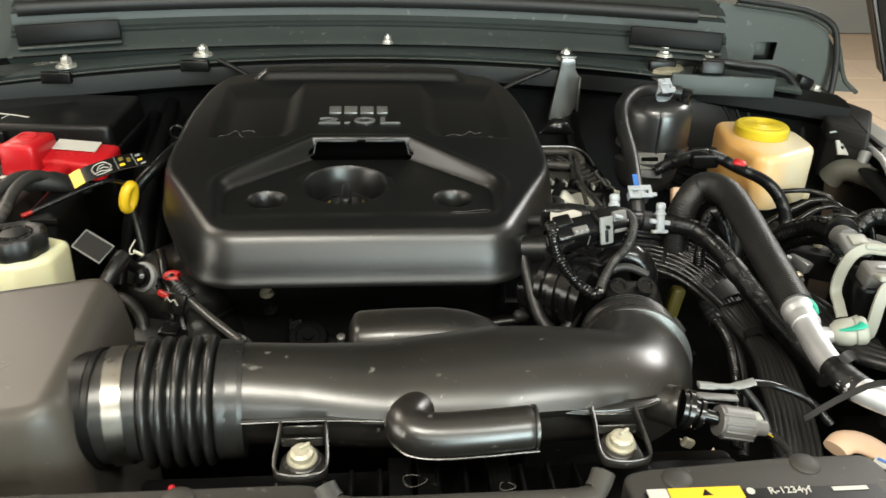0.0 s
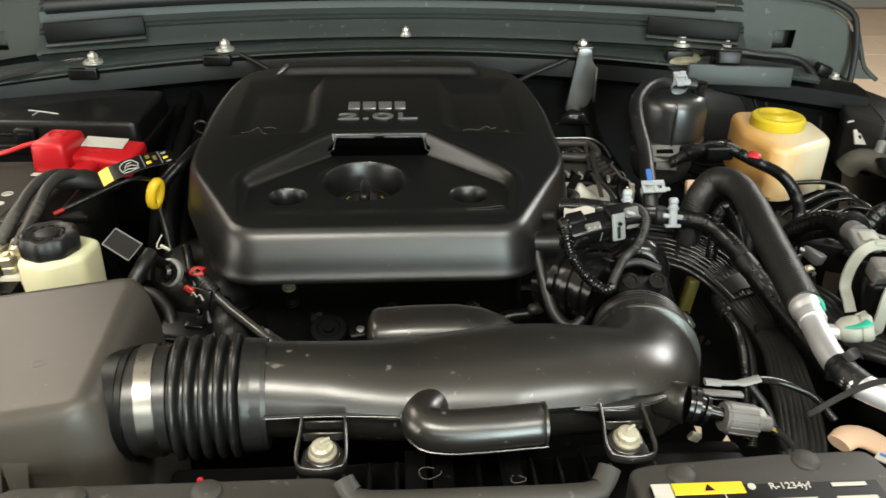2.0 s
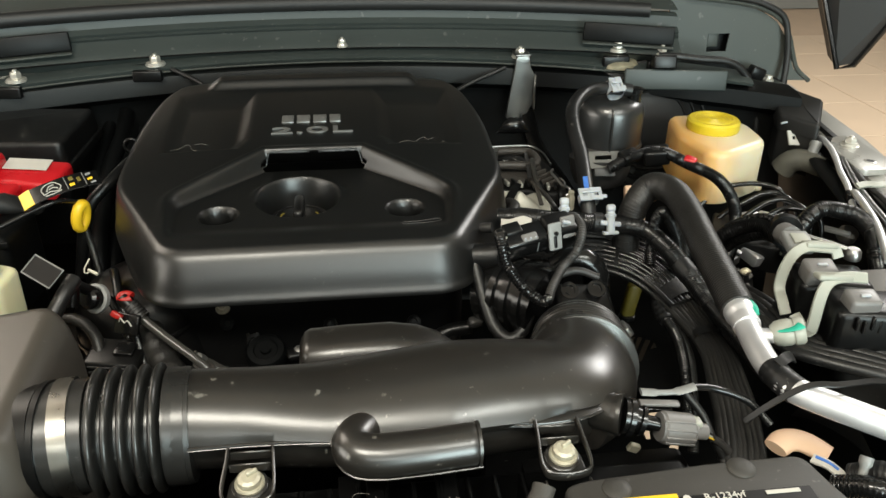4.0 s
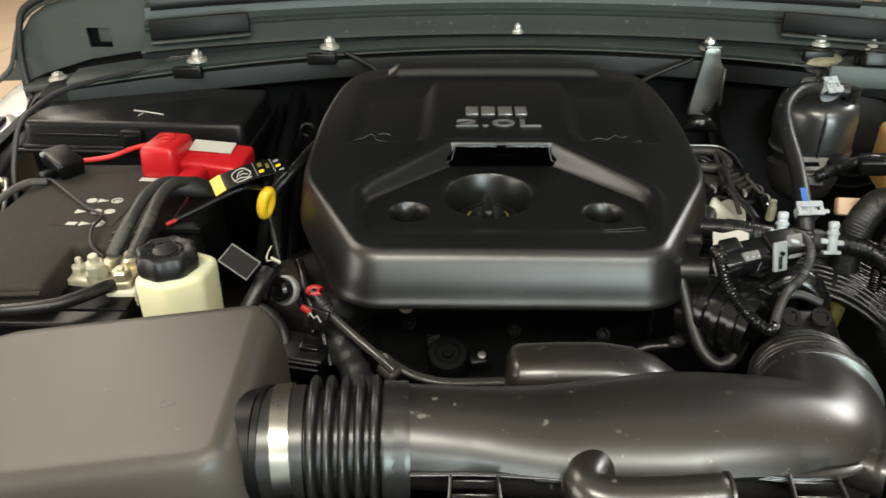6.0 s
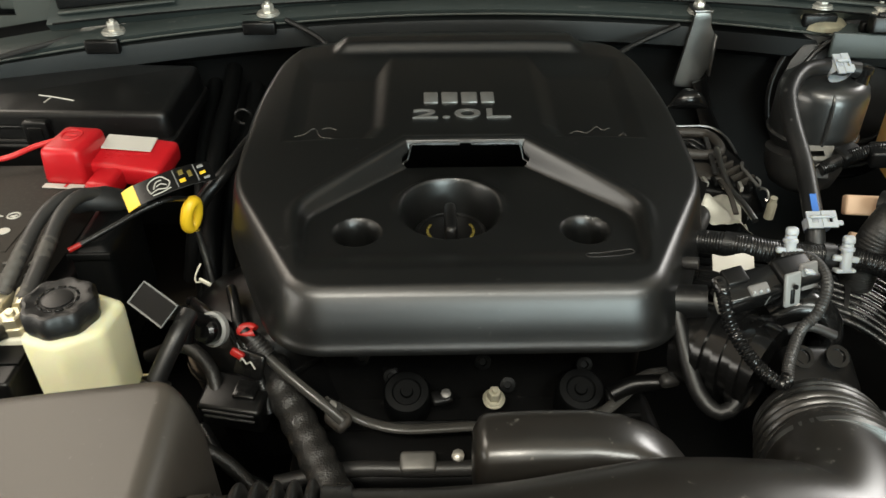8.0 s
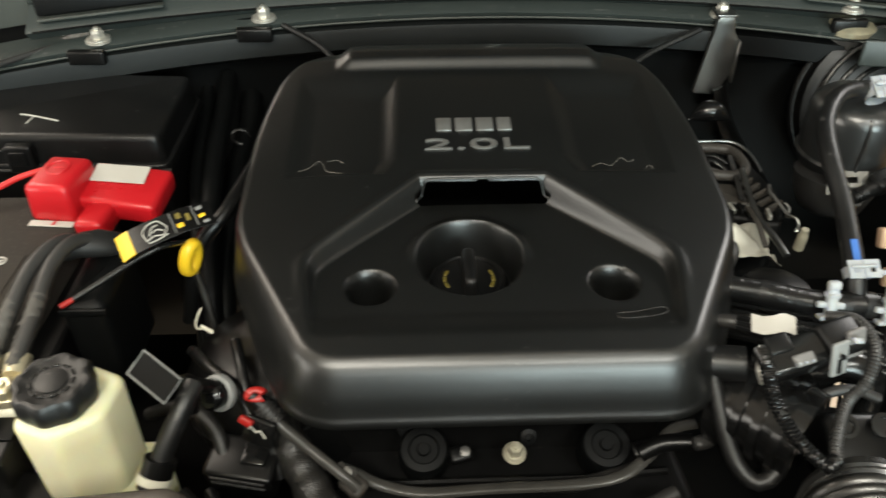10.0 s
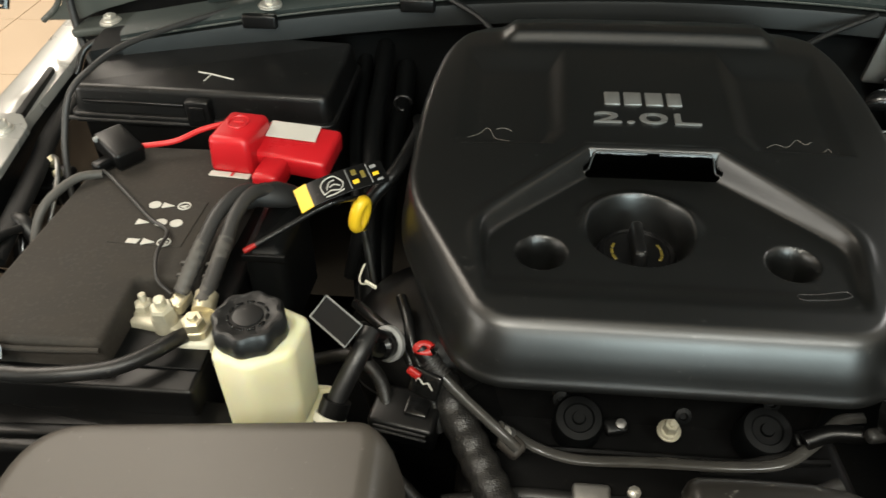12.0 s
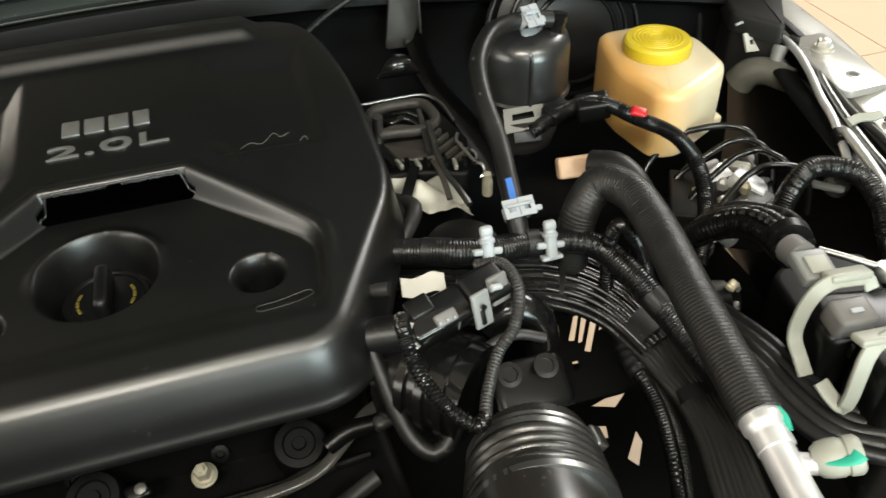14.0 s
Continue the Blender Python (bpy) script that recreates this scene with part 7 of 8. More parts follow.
part("foil_fleck", rbox((0.258, 0.735, 1.140), (0.010, 0.005, 0.003), 0.001, rot=(10, 20, 20)), CLIP, c2)
part("keyhole", lathe([(0.0022, 0), (0.0022, 0.002)], (0.245, 0.727, 1.131), (75, 0, 20), 10), BLACK, c2)
flag_line = [(0.196, 0.781, 1.1175), (0.204, 0.776, 1.1185), (0.212, 0.774, 1.1215), (0.220, 0.775, 1.1225), (0.229, 0.772, 1.1205)]
bm = bmesh.new()
flag_rows = [[bm.verts.new(Vector(c) + Vector(d)) for d in ((0.001, 0.0065, 0.0042), (-0.001, -0.0065, -0.0042), (-0.0008, -0.0069, -0.0037), (0.0012, 0.0061, 0.0047))] for c in spline(flag_line, 0.003)]
for p, q in zip(flag_rows, flag_rows[1:]):
    for k in range(4):
        bm.faces.new((p[k], p[(k + 1) % 4], q[(k + 1) % 4], q[k]))
bm.faces.new(flag_rows[0])
bm.faces.new(flag_rows[-1][::-1])
solo("paper_flag", bm, WHITE, "curled white paper flag on a wire", "tag")
solo("u_hose", tube([(0.162, 0.765, 1.09), (0.168, 0.735, 1.06), (0.178, 0.705, 1.032), (0.193, 0.690, 1.024), (0.208, 0.695, 1.032), (0.218, 0.71, 1.05)], 0.0072, 14), RUBBER, "thin black hose bent into a loop", "hose")
solo("round_plug", tube([(0.150, 0.770, 1.085), (0.190, 0.760, 1.090)], lambda s, m: 0.015, 22, 0.006), RUBBER, "round black hose stub beside the cover", "hose")
solo("zinc_fitting", tube([(0.160, 0.800, 1.105), (0.178, 0.794, 1.108), (0.188, 0.790, 1.110)], lambda s, m: 0.0045 if s < 0.6 else 0.006, 12, 0.004), CABLE, "dark fitting at the side of the cover", "fitting")
solo("cover_clip", rbox((0.172, 0.765, 1.083), (0.008, 0.014, 0.024), 0.003), ZINC, "bright clip at the corner of the cover", "clip")

# steel stay and the clutter behind the engine
stay = thing("cowl_stay", (0.325, 1.32, 1.06), "bare steel stay plate bolted to the cowl", "bracket")
part("strap", prism([(-0.026, 1.068), (0.006, 1.066), (0.022, 1.098), (0.024, 1.140), (0.013, 1.158), (0.012, 1.176), (-0.012, 1.176), (-0.013, 1.158), (-0.016, 1.140)], -0.003, 0.003, 0.001, 0.006, m=Matrix.Translation((0.328, 1.290, 0)) @ pose(0, 0, 0, 90, 0, 0)), STEEL, stay)
part("foot", rbox((0.328, 1.302, 1.177), (0.026, 0.03, 0.004), 0.001), STEEL, stay)
part("edge", rbox((0.3495, 1.284, 1.116), (0.003, 0.010, 0.060), 0.001, 1), STEEL, stay)
part("black_leg", tube([(0.340, 1.290, 1.078), (0.358, 1.275, 1.02), (0.40, 1.24, 0.96), (0.43, 1.20, 0.90)], lambda s, m: (0.022, 0.006), 10, level=True), BLACK, stay)
solo("sensor_ball", tube([(0.27, 1.20, 1.075), (0.30, 1.205, 1.085), (0.325, 1.20, 1.075)], lambda s, m: 0.014 * math.sin(max(0.12, s * 3.0)), 16, 0.003), GLOSS, "glossy black hose joint behind the engine", "joint")
solo("dark_valve", tube([(0.245, 1.10, 1.03), (0.247, 1.095, 1.085)], lambda s, m: 0.008 if s < 0.5 else 0.006, 12, 0.004), STEEL, "small steel valve stem", "valve")
man = thing("exhaust_manifold", (0.27, 0.98, 0.9), "dark cast manifold behind a pale heat shield", "manifold")
bm = bmesh.new()
g = 22
vs = []
for i in range(g):
    for j in range(g):
        u, w = i / (g - 1), j / (g - 1)
        x, y = 0.226 + 0.088 * u, 0.972 - 0.014 * u + 0.046 * w
        z = 1.045 + 0.008 * math.sin(u * 9) * math.cos(w * 5) + 0.009 * noise.noise((x * 60, y * 60, 0)) - 0.06 * (u - 0.4) ** 2 + 0.01 * w
        vs.append(bm.verts.new((x, y, z)))
for i in range(g - 1):
    for j in range(g - 1):
        bm.faces.new((vs[i * g + j], vs[(i + 1) * g + j], vs[(i + 1) * g + j + 1], vs[i * g + j + 1]))
part("heat_shield", bm, FOIL, man, "pale crumpled foil heat shield")
for pts, wide, mt in ((((0.268, 1.018, 1.062), (0.256, 0.990, 1.064), (0.243, 0.966, 1.058), (0.232, 0.952, 1.046)), 0.011, GRIME), (((0.289, 1.020, 1.064), (0.290, 0.990, 1.064), (0.289, 0.958, 1.056)), 0.006, RUSTY)):
    part("strap", ribbon(pts, (0, -0.4, 0.9), wide, 0.003), mt, man, "dark strap over the foil")
part("flange", prism([(0.205, 1.03), (0.28, 1.02), (0.325, 1.0), (0.345, 1.07), (0.33, 1.145), (0.21, 1.15)], 0.97, 1.052, 0.005, 0.012), GRIME, man)
part("port_frame", tube([(0.246, 1.141, 1.060), (0.243, 1.115, 1.060), (0.247, 1.098, 1.060), (0.268, 1.093, 1.061), (0.297, 1.089, 1.061), (0.314, 1.100, 1.060), (0.318, 1.122, 1.060), (0.311, 1.150, 1.059), (0.280, 1.156, 1.059), (0.254, 1.152, 1.059), (0.246, 1.141, 1.060)], 0.0065, 14, 0.004), RUSTY, man, "rounded cast port rim")
for k, pts in enumerate((((0.255, 1.135, 1.050), (0.268, 1.122, 1.056), (0.285, 1.128, 1.056), (0.300, 1.115, 1.050)), ((0.252, 1.112, 1.052), (0.270, 1.108, 1.058), (0.290, 1.112, 1.050)), ((0.275, 1.148, 1.052), (0.292, 1.140, 1.056), (0.305, 1.132, 1.050)))):
    part("inner_pipe", tube(pts, 0.0048 - 0.0008 * k, 10), (GLOSS, RUSTY, BLACK)[k], man)
part("side_plate", prism([(0.248, 1.088), (0.296, 1.082), (0.306, 1.040), (0.258, 1.046)], 1.046, 1.0545, 0.003, 0.006), RUSTY, man, "brown cast plate")
part("plate_strap", ribbon([(0.302, 1.124, 1.067), (0.297, 1.085, 1.064), (0.291, 1.042, 1.060)], (0, -0.4, 0.9), 0.006, 0.003), CABLE, man)
for k in range(5):
    part("cooling_rib", rbox((0.306 + 0.0045 * k, 1.078 - 0.012 * k, 1.056), (0.026, 0.004, 0.010), 0.0015, 2, (0, -8, 28)), RUSTY, man)
part("bright_edge", tube([(0.331, 1.066, 1.062), (0.325, 1.050, 1.064), (0.327, 1.038, 1.063), (0.335, 1.010, 1.056)], 0.0020, 8, 0.004), CAST, man, "bare metal edge")
part("gasket", tube([(0.236, 1.163, 1.064), (0.283, 1.161, 1.066), (0.318, 1.159, 1.065), (0.334, 1.140, 1.060), (0.340, 1.11, 1.052)], 0.0017, 8), STEEL, man)
part("link", tube([(0.303, 1.085, 1.072), (0.298, 1.04, 1.066), (0.296, 1.0, 1.062), (0.300, 0.965, 1.062), (0.304, 0.94, 1.058)], 0.0035, 8), STEEL, man)
for k in range(10):
    part("rib", rbox((0.236 + k * 0.0095, 1.040 - 0.0032 * k, 1.058 + 0.002 * (k % 2)), (0.0045, 0.016, 0.007), 0.0015, 2, (0, 0, 18 - k * 3)), ZINC if k % 2 == 0 else GRIME, man)
part("spring", tube([(0.335 + 0.004 * math.sin(k * 1.4), 1.03 - 0.006 * k, 1.058 + 0.004 * math.cos(k * 1.4)) for k in range(9)], 0.0016, 8, 0.002), STEEL, man)
part("dark_pipe", tube([(0.235, 0.985, 1.05), (0.25, 0.955, 1.058), (0.235, 0.93, 1.05), (0.21, 0.915, 1.03)], 0.008, 12), CABLE, man)
part("cover_dome", lathe([(0.04, -0.02), (0.042, 0.0), (0.034, 0.014), (0.014, 0.02)], (0.285, 0.905, 1.03), seg=24), BLACK, man)
solo("valve_stem", tube([(0.335, 0.975, 1.04), (0.334, 0.972, 1.068)], lambda s, m: 0.0055 if s < 0.7 else 0.004, 12, 0.003), PLATED, "small plated valve stem", "valve")
wb = thing("hose_bracket", (0.385, 1.02, 1.08), "bare steel bracket with an oval slot", "bracket")
part("plate", holed_plate([(-0.022, -0.016), (0.022, -0.012), (0.024, 0.014), (-0.020, 0.012)], [(-0.012, -0.002), (0.013, 0.0), (0.012, 0.007), (-0.011, 0.005)], 0.002, Matrix.Translation((0.392, 1.022, 1.094)) @ pose(0, 0, 0, 38, 0, -8)), STEEL, wb, smooth=False)
part("tongue", rbox((0.392, 1.008, 1.079), (0.03, 0.003, 0.012), 0.001, rot=(-28, 0, -8)), CABLE, wb)
solo("tan_block", rbox((0.425, 0.950, 1.070), (0.044, 0.014, 0.022), 0.003, rot=(-30, 0, -6)), TAN, "tan fibre block behind the hose arch", "block")
solo("tan_block", rbox((0.410, 0.915, 1.045), (0.022, 0.016, 0.020), 0.003, rot=(-30, 0, -20)), TAN, "small tan fibre block behind the hose", "block")
solo("back_hose", tube([(0.43, 0.93, 1.085), (0.45, 0.905, 1.09), (0.46, 0.87, 1.07), (0.455, 0.85, 1.02)], 0.014, 16), RUBBER, "black hose behind the arch", "hose")
hn = thing("brake_harness", (0.46, 0.98, 1.09), "black taped harness with a red connector", "harness")
part("trunk", tube([(0.395, 1.005, 1.085), (0.43, 1.01, 1.100), (0.465, 0.998, 1.112), (0.495, 0.965, 1.105), (0.525, 0.93, 1.095), (0.532, 0.89, 1.075), (0.515, 0.845, 1.05), (0.49, 0.81, 1.03)], lambda s, m: 0.0078 + 0.0006 * math.cos(m * 2600), 14, 0.0008), LOOM, hn)
part("connector", rbox((0.462, 1.000, 1.106), (0.036, 0.026, 0.022), 0.004, rot=(10, -8, -14)), BLACK, hn, "black connector shell")
part("connector", rbox((0.428, 1.016, 1.098), (0.030, 0.022, 0.018), 0.004, rot=(10, -8, 24)), BLACK, hn, "black connector shell")
part("red_lock", rbox((0.497, 0.966, 1.107), (0.018, 0.014, 0.016), 0.004, rot=(10, 10, -36)), RED, hn, "red connector lock")

hcu = thing("brake_unit", (0.60, 0.93, 1.0), "bare metal brake hydraulic unit with black lines", "brake unit")
part("block", rbox((0.575, 0.905, 1.008), (0.11, 0.085, 0.04), 0.004, rot=(0, 0, -28)), GRIME, hcu, "dark alloy block")
part("bracket", prism([(0.486, 0.846), (0.507, 0.822), (0.524, 0.834), (0.512, 0.862)], 1.020, 1.030, 0.002, 0.004), CABLE, hcu, "grey sheet bracket")
part("bracket_corner", prism([(0.505, 0.858), (0.522, 0.833), (0.527, 0.838), (0.518, 0.866)], 1.0315, 1.0335, 0.0006, 0.002), ALU, hcu, "bright bracket corner")
for c, size, rot, mt in (((0.585, 0.936, 1.018), (0.046, 0.026, 0.024), (24, -6, 24), ALU), ((0.611, 0.913, 1.022), (0.034, 0.040, 0.026), (18, 14, 38), ALU), ((0.556, 0.868, 1.010), (0.018, 0.034, 0.016), (14, 12, 28), ALU),
                        ((0.623, 0.951, 1.024), (0.030, 0.010, 0.012), (30, 0, -38), FOIL), ((0.640, 0.946, 1.026), (0.012, 0.026, 0.010), (30, 0, 20), CAST), ((0.590, 0.962, 1.020), (0.040, 0.012, 0.012), (30, 0, 14), CAST),
                        ((0.600, 0.885, 1.020), (0.050, 0.030, 0.020), (10, 0, 30), RUSTY), ((0.564, 0.906, 1.016), (0.044, 0.028, 0.020), (10, 0, 30), RUSTY)):
    part("casting", rbox(c, size, 0.003, 2, rot), mt, hcu, "faceted bare alloy casting" if mt is ALU else "")
part("pin", lathe([(0.007, -0.010), (0.0075, 0.0), (0.005, 0.004), (0.001, 0.005)], (0.556, 0.920, 1.026), (20, 0, 0), 14), CREAM, hcu, "pale round pin")
part("tab", rbox((0.672, 0.868, 1.040), (0.036, 0.008, 0.006), 0.002, 2, (20, 0, -42)), GREYP, hcu, "pale grey tab")
part("boss", lathe([(0.013, -0.01), (0.013, 0.002), (0.009, 0.006), (0.004, 0.006)], (0.700, 0.880, 1.030), (20, 0, 0), 18), CAST, hcu)
for (xe, ye), (xt, yt), (xm, ym), (xl, yl) in (((0.636, 0.951), (0.615, 0.972), (0.563, 0.986), (0.533, 0.985)), ((0.634, 0.918), (0.620, 0.940), (0.588, 0.948), (0.549, 0.950)), ((0.638, 0.889), (0.622, 0.917), (0.587, 0.922), (0.545, 0.912)), ((0.645, 0.874), (0.612, 0.890), (0.578, 0.886), (0.532, 0.864))):
    part("brake_line", tube([(xe + 0.006, ye - 0.014, 1.015), (xe + 0.005, ye - 0.004, 1.048), (xe - 0.003, ye + 0.006, 1.063), (xt, yt, 1.066), ((xt + xm) / 2, (yt + ym) / 2 + 0.001, 1.064), (xm, ym, 1.055), (xl, yl, 1.029), (xl - 0.016, yl - 0.012, 1.008)], 0.0036, 12, 0.003), GLOSS, hcu, "thin black brake line")
for k in range(6):
    part("nut", lathe([(0.006, 0), (0.006, 0.008), (0.003, 0.012)], (0.56 + 0.018 * (k % 3), 0.925 - 0.014 * k, 1.032), (0, 0, 10), 6), ZINC if k % 2 else BRASS, hcu, smooth=False)

pcm = thing("control_module", (0.50, 0.68, 1.0), "black control module with two levered connectors", "control module")
part("case", prism([(0.498, 0.575), (0.560, 0.555), (0.630, 0.760), (0.570, 0.780), (0.530, 0.76)], 0.98, 1.050, 0.006, 0.012), GRIME, pcm)
for (cx_, cy_), path, boot in (
        ((0.522, 0.655), [(0.4705, 0.638, 1.070), (0.4700, 0.647, 1.079), (0.4708, 0.660, 1.090), (0.4745, 0.664, 1.110), (0.4830, 0.666, 1.126), (0.4950, 0.667, 1.132), (0.5100, 0.667, 1.131), (0.5260, 0.666, 1.128), (0.5300, 0.662, 1.120)], (0.5010, 0.6470, 1.113)),
        ((0.530, 0.600), [(0.4700, 0.6235, 1.079), (0.4730, 0.6120, 1.073), (0.4765, 0.6035, 1.071), (0.4775, 0.6020, 1.084), (0.4790, 0.6040, 1.104), (0.4840, 0.6080, 1.119), (0.4930, 0.6110, 1.126), (0.5100, 0.6120, 1.127), (0.5280, 0.6110, 1.125)], (0.5150, 0.5930, 1.108))):
    con = part("connector", rbox((cx_, cy_, 1.078), (0.076, 0.052, 0.056), 0.008, rot=(0, 0, -12)), BLACK, pcm, "black multi-pin connector")
    part("boot", rbox(boot, (0.031, 0.024, 0.022), 0.004, rot=(10, 0, -6)), PLUGG, con, "grey connector boot")
    part("boot_nib", rbox((boot[0], boot[1] - 0.004, boot[2] + 0.0115), (0.010, 0.004, 0.002), 0.0008, rot=(10, 0, -6)), CLIP, con)
    part("lever", ribbon(path, (-0.25, -0.72, 0.62), 0.0112, 0.0042), LEVER, con, "pale grey locking lever")
    part("lever_bar", rbox((path[6][0] + 0.002, path[6][1] + 0.004, path[6][2] + 0.001), (0.036, 0.014, 0.006), 0.002, rot=(-12, 4, -2)), LEVER, con, "pale grey lever crossbar")
    for j in range(4):
        part("shell_rib", rbox((cx_ - 0.026 + j * 0.008, cy_ - 0.024, 1.096 - 0.004 * (j % 2)), (0.003, 0.006, 0.014), 0.001, 1, (0, 0, -12)), FUSE, con)
for k, (dx, dz, r0) in enumerate(((-0.010, 0.0, 0.0085), (0.004, 0.006, 0.0075), (0.014, -0.002, 0.0090), (0.002, -0.010, 0.0095), (-0.006, 0.010, 0.0050), (0.020, 0.006, 0.0045))):
    part("harness", tube([(0.486 + dx * 1.8, 0.842 + dx, 1.030 + dz), (0.497 + dx * 1.6, 0.818 + dx * 0.6, 1.072 + dz), (0.510 + dx * 1.2, 0.788, 1.097 + dz), (0.512 + dx, 0.756, 1.110 + dz), (0.506 + dx * 0.8, 0.722, 1.114 + dz * 0.8)], lambda s, m: r0 - 0.0004 * math.cos(m * (1500 + 250 * k)), 12, 0.0011), (BLACK, LOOM, RUBBER)[k % 3], pcm, "taped black harness")
part("harness_ring", tube([(0.512, 0.738, 1.118), (0.508, 0.728, 1.119)], 0.0175, 22, 0.003), FUSE, pcm)
part("white_panel", rbox((0.5005, 0.6925, 1.124), (0.028, 0.030, 0.012), 0.003, rot=(8, 0, -8)), GREYP, pcm, "pale plastic lock plate")
part("lock_pad", rbox((0.5005, 0.6890, 1.1305), (0.017, 0.017, 0.003), 0.001, rot=(8, 0, -8)), LEVER, pcm)
part("clear_neck", tube([(0.502, 0.722, 1.120), (0.501, 0.706, 1.123)], 0.0125, 18, 0.004), PLUGG, pcm, "grey translucent neck")
part("side_wire", tube([(0.522, 0.713, 1.120), (0.540, 0.696, 1.119), (0.556, 0.684, 1.116)], 0.0030, 10), STEEL, pcm)
part("side_screw", lathe([(0.0085, -0.004), (0.0092, 0), (0.0085, 0.005), (0.006, 0.008)], (0.560, 0.681, 1.111), seg=16), STEEL, pcm)
part("side_bracket", rbox((0.572, 0.640, 1.098), (0.040, 0.050, 0.010), 0.003, rot=(0, -8, -14)), PLUGG, pcm, "grey plastic bracket beside the levers")
solo("arch_harness", tube([(0.592, 0.840, 1.02), (0.607, 0.847, 1.062), (0.628, 0.855, 1.078), (0.650, 0.853, 1.080), (0.671, 0.833, 1.078), (0.674, 0.802, 1.068), (0.668, 0.775, 1.048), (0.655, 0.73, 1.02)], ribbed(0.0105, 0.0007, 0.0026), 16, 0.0009), LOOM, "ribbed black harness arch near the fender", "harness")
act = thing("actuator", (0.485, 0.758, 1.04), "small grimy metal actuator behind the hose", "actuator")
part("barrel", tube([(0.476, 0.766, 1.030), (0.492, 0.752, 1.040)], lambda s, m: 0.0165 - 0.002 * (s > 0.6), 18, 0.004), BLACK, act)
for k, (dx, dy, dz, mt) in enumerate(((-0.006, 0.004, 0.016, CAST), (0.004, -0.002, 0.018, BRASS), (0.012, 0.004, 0.010, CAST), (-0.014, -0.008, 0.006, BLACK), (0.002, -0.014, 0.004, CAST))):
    part("fitting", rbox((0.484 + dx, 0.759 + dy, 1.034 + dz), (0.016 - 0.002 * k, 0.009, 0.007), 0.002, 2, (20 * k, 15, 35 * k)), mt, act)

# lines along the fender
fl = thing("drain_hose", (0.74, 0.95, 1.03), "translucent grey hose along the fender", "hose")
part("hose", tube([(0.752, 1.082, 1.046), (0.764, 1.058, 1.046), (0.755, 0.990, 1.045), (0.735, 0.916, 1.045), (0.721, 0.865, 1.045), (0.708, 0.825, 1.044), (0.69, 0.77, 1.04), (0.66, 0.69, 1.03)], 0.0120, 18), PALEHOSE, fl)
part("elbow", tube([(0.728, 1.112, 1.028), (0.735, 1.104, 1.044), (0.750, 1.090, 1.050), (0.765, 1.062, 1.048)], lambda s, m: 0.0195 - 0.004 * s, 20), PALEHOSE, fl, "grey plastic elbow")
part("spigot", tube([(0.755, 1.086, 1.058), (0.766, 1.096, 1.078)], lambda s, m: 0.0085 + 0.001 * (s > 0.7), 14, 0.003), GREYP, fl)
tg = thing("hose_tag", (0.741, 1.122, 1.078), "white square tag with a hole on a bent wire", "tag")
part("plate", holed_plate([(-0.010, -0.012), (0.010, -0.012), (0.010, 0.012), (-0.010, 0.012)], [(-0.003, -0.003), (0.003, -0.003), (0.003, 0.003), (-0.003, 0.003)], 0.003, Matrix.Translation((0.741, 1.120, 1.078)) @ pose(0, 0, 0, 50, 6, 4), 24), WHITE, tg, smooth=False)
part("wire", tube([(0.742, 1.126, 1.089), (0.741, 1.134, 1.097), (0.732, 1.136, 1.099), (0.722, 1.134, 1.098)], 0.0018, 8, raw=True), CLIP, tg)
for k, (pts, r0, mt) in enumerate(((((0.785, 1.12, 1.076), (0.776, 1.097, 1.082), (0.766, 1.059, 1.083), (0.748, 1.012, 1.082), (0.730, 0.97, 1.080), (0.715, 0.925, 1.076), (0.69, 0.86, 1.06)), 0.0046, ALU),
                                   (((0.800, 1.12, 1.074), (0.791, 1.083, 1.081), (0.772, 1.035, 1.082), (0.750, 0.99, 1.082), (0.725, 0.92, 1.081), (0.710, 0.866, 1.080), (0.695, 0.80, 1.075), (0.66, 0.70, 1.05)), 0.0040, STEEL),
                                   (((0.780, 1.06, 1.074), (0.762, 1.007, 1.081), (0.740, 0.93, 1.081), (0.737, 0.88, 1.079), (0.725, 0.82, 1.074), (0.69, 0.72, 1.06)), 0.0044, CABLE),
                                   (((0.712, 0.91, 1.076), (0.705, 0.891, 1.081), (0.680, 0.808, 1.079), (0.655, 0.74, 1.065)), 0.0050, ALU))):
    solo("fender_line", tube(pts, r0, 10), mt, "thin line running along the fender", "line", "fender lines")
solo("line_clip", ribbon([(0.712, 0.905, 1.088), (0.728, 0.908, 1.0885), (0.744, 0.906, 1.088), (0.757, 0.909, 1.087)], (0, -0.4, 0.9), 0.010, 0.004), LEVER, "pale clip across the fender lines", "clip")
solo("clip_block", rbox((0.712, 0.902, 1.073), (0.026, 0.018, 0.014), 0.003, rot=(0, 0, -20)), BLACK, "black clip block under the fender lines", "clip")
box = thing("relay_box", (0.775, 1.16, 1.06), "black foam-edged box between hinge and fender", "box")
part("lid", prism([(0.724, 1.150), (0.760, 1.088), (0.838, 1.212), (0.815, 1.290), (0.775, 1.270)], 1.084, 1.110, 0.006, 0.010), SEAL, box)
part("foot", prism([(0.728, 1.150), (0.760, 1.095), (0.775, 1.120), (0.778, 1.265)], 1.02, 1.086, 0.002, 0.006), SEAL, box)
solo("hood_cable", tube([(0.545, 1.240, 1.184), (0.575, 1.232, 1.184), (0.609, 1.230, 1.180), (0.664, 1.228, 1.174), (0.696, 1.228, 1.152), (0.715, 1.226, 1.117), (0.727, 1.222, 1.077), (0.732, 1.215, 1.02)], 0.0062, 12), RUBBER, "black cable loop below the hinge panel", "cable")
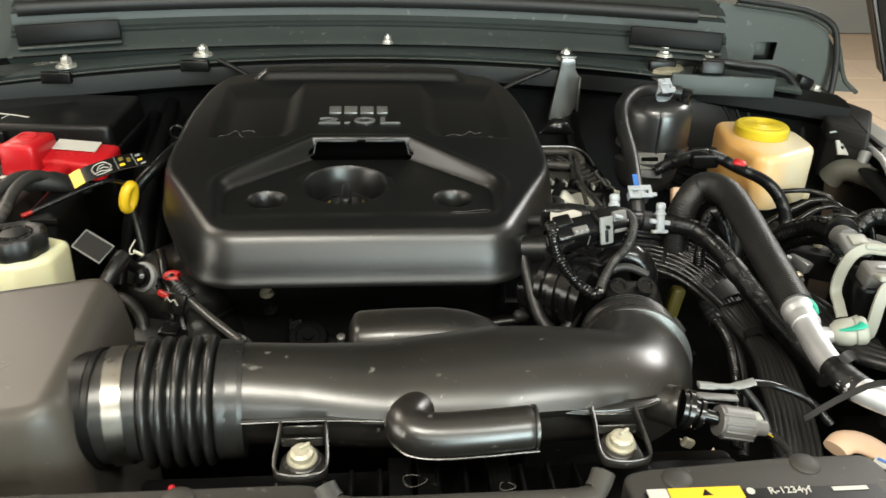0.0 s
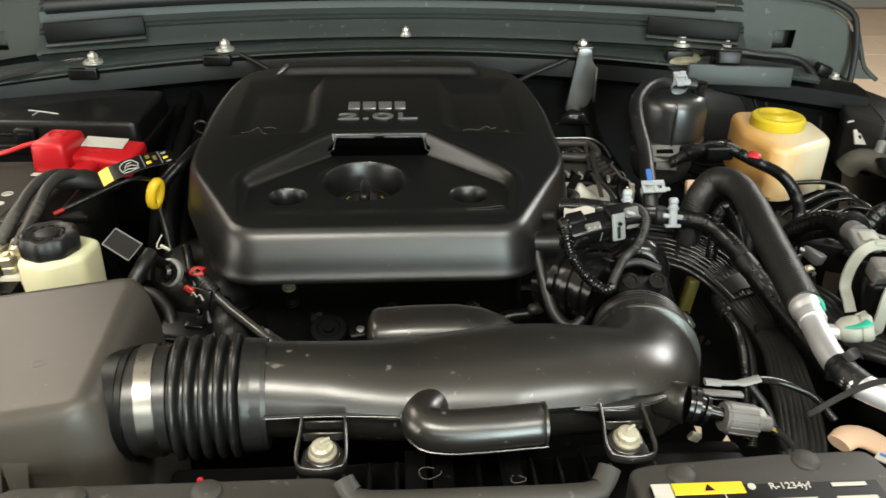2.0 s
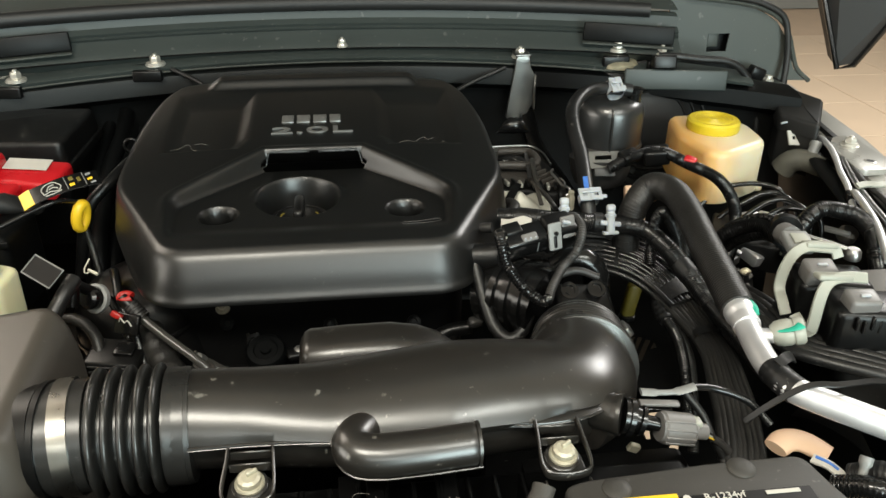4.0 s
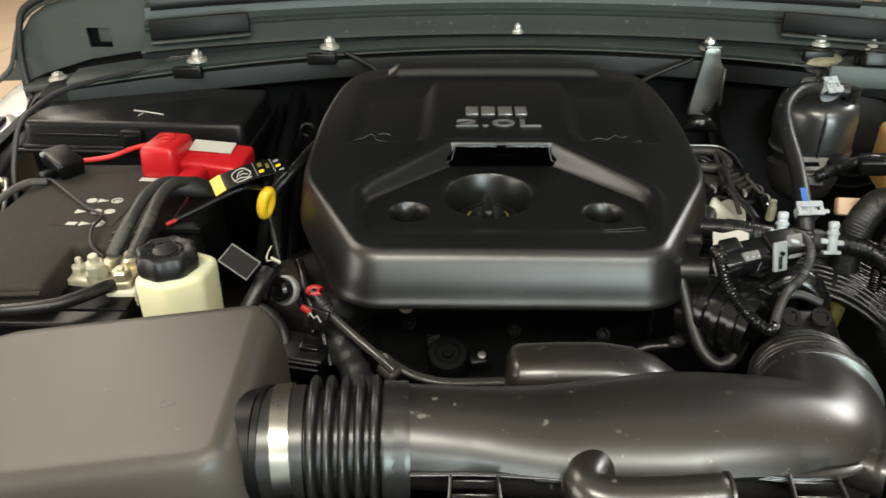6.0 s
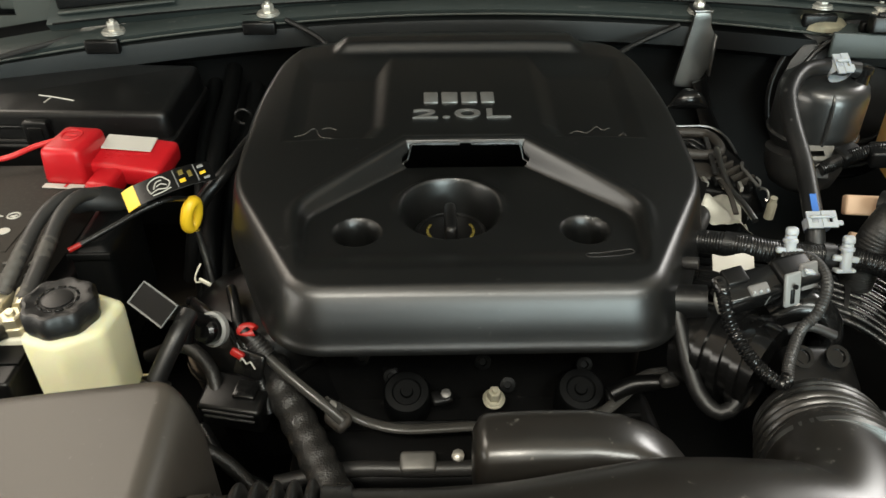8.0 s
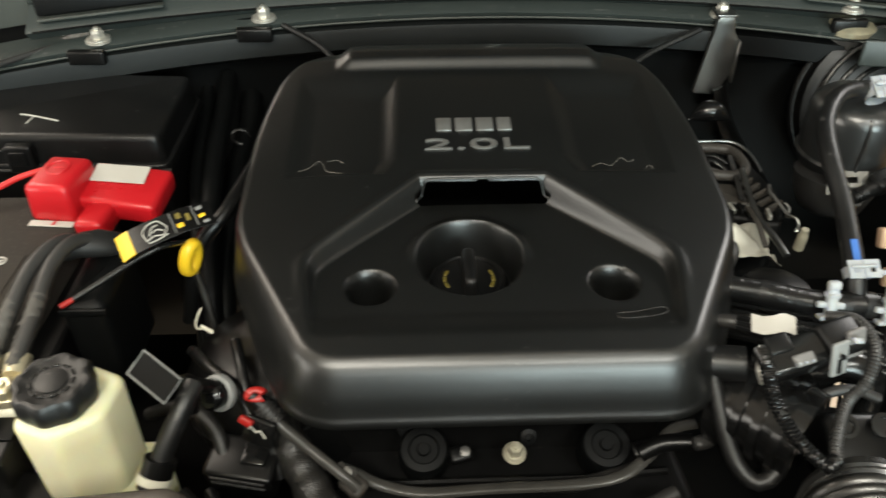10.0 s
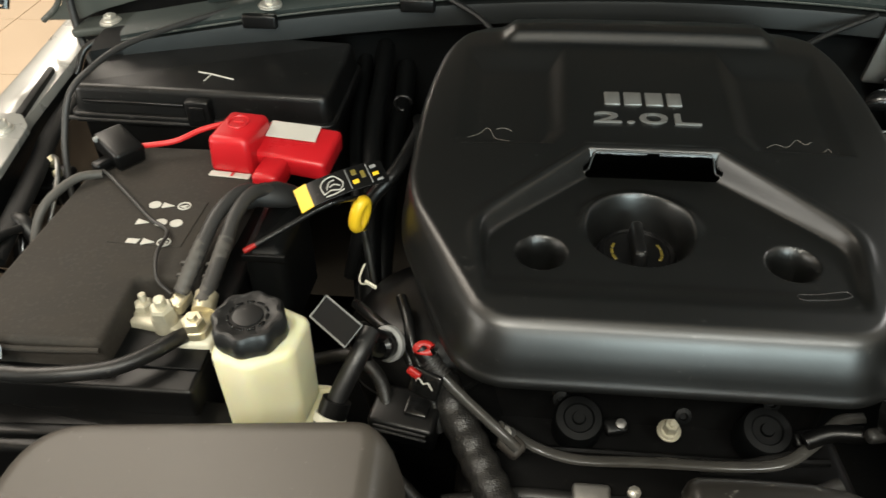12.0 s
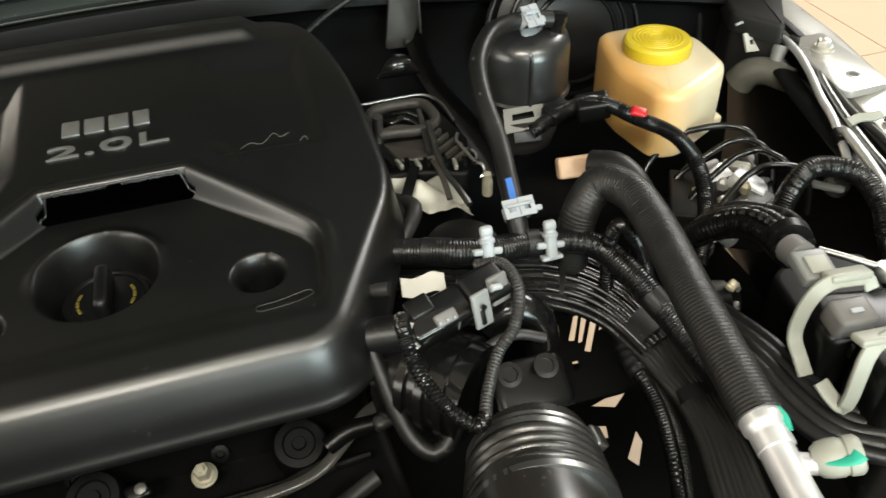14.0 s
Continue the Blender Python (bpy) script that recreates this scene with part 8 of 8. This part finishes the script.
solo("hood_cable", tube([(0.755, 1.295, 1.125), (0.765, 1.275, 1.10), (0.758, 1.25, 1.07), (0.745, 1.24, 1.03)], 0.005, 12), RUBBER, "black cable loop below the hinge panel", "cable")
solo("relay", rbox((0.552, 1.232, 1.176), (0.038, 0.022, 0.022), 0.003, rot=(-10, 0, -6)), BLACK, "square black relay under the cowl", "relay")
solo("hinge_fitting", rbox((0.752, 1.296, 1.135), (0.028, 0.02, 0.022), 0.004, rot=(0, 20, 0)), BLACK, "small fitting below the hinge panel", "fitting")
mc = thing("master_cylinder", (0.49, 1.27, 1.12), "brass-topped master cylinder fitting under the cowl", "cylinder")
part("body", lathe([(0.024, 0), (0.026, 0.012), (0.026, 0.026), (0.020, 0.032)], (0.495, 1.292, 1.122), seg=24), STEEL, mc)
part("collar", lathe([(0.034, 0), (0.034, 0.006), (0.028, 0.010), (0.012, 0.014)], (0.495, 1.292, 1.156), seg=24), BRASS, mc, "dark brass collar")
bst = thing("booster", (0.55, 1.255, 0.95), "round black brake booster on the firewall", "booster")
part("shell", lathe([(0.11, -0.03), (0.115, -0.01), (0.11, 0.008), (0.085, 0.018), (0.04, 0.022)], (0.55, 1.255, 1.06), (72, 0, 0), 36), BLACK, bst)
part("crimped_rim", lathe([(0.1155, -0.014), (0.1185, -0.011), (0.1185, -0.008), (0.1155, -0.005)], (0.55, 1.255, 1.06), (72, 0, 0), 48), BLACK, bst)
for r0 in (0.060, 0.076, 0.094):
    part("pressed_ring", tube([Vector((0.55, 1.255, 1.06)) + pose(0, 0, 0, 72, 0, 0).to_3x3() @ Vector((r0 * math.cos(a / 40 * math.tau), r0 * math.sin(a / 40 * math.tau), 0.0205 - 0.10 * max(0.0, r0 - 0.070))) for a in range(41)], 0.0035, 8, raw=True, caps=False), FUSE, bst)

solo("hinge_bolt", lathe([(0.010, 0), (0.010, 0.003), (0.007, 0.004), (0.0065, 0.009), (0.003, 0.010)], (0.775, 1.292, 1.122), (0, 8, 0), 8), ZINC, "zinc bolt below the hinge panel", "bolt", "hinge bolts", smooth=False)

# ---- floor tiles ----
def tiles():
    fl = bpy.data.objects["floor"]
    bm = rbox((0, 0, 0), (0.594, 0.594, 0.012), 0.002, 1)
    first = part("tile", bm, FLOORT, fl, smooth=False)
    me = first.data
    first.location = (-4.2, -2.4, -0.006)
    for i in range(15):
        for j in range(15):
            if i or j:
                ob = new("tile", me)
                ob.parent = fl
                ob.location = (-4.2 + 0.6 * i, -2.4 + 0.6 * j, -0.006)


tiles()
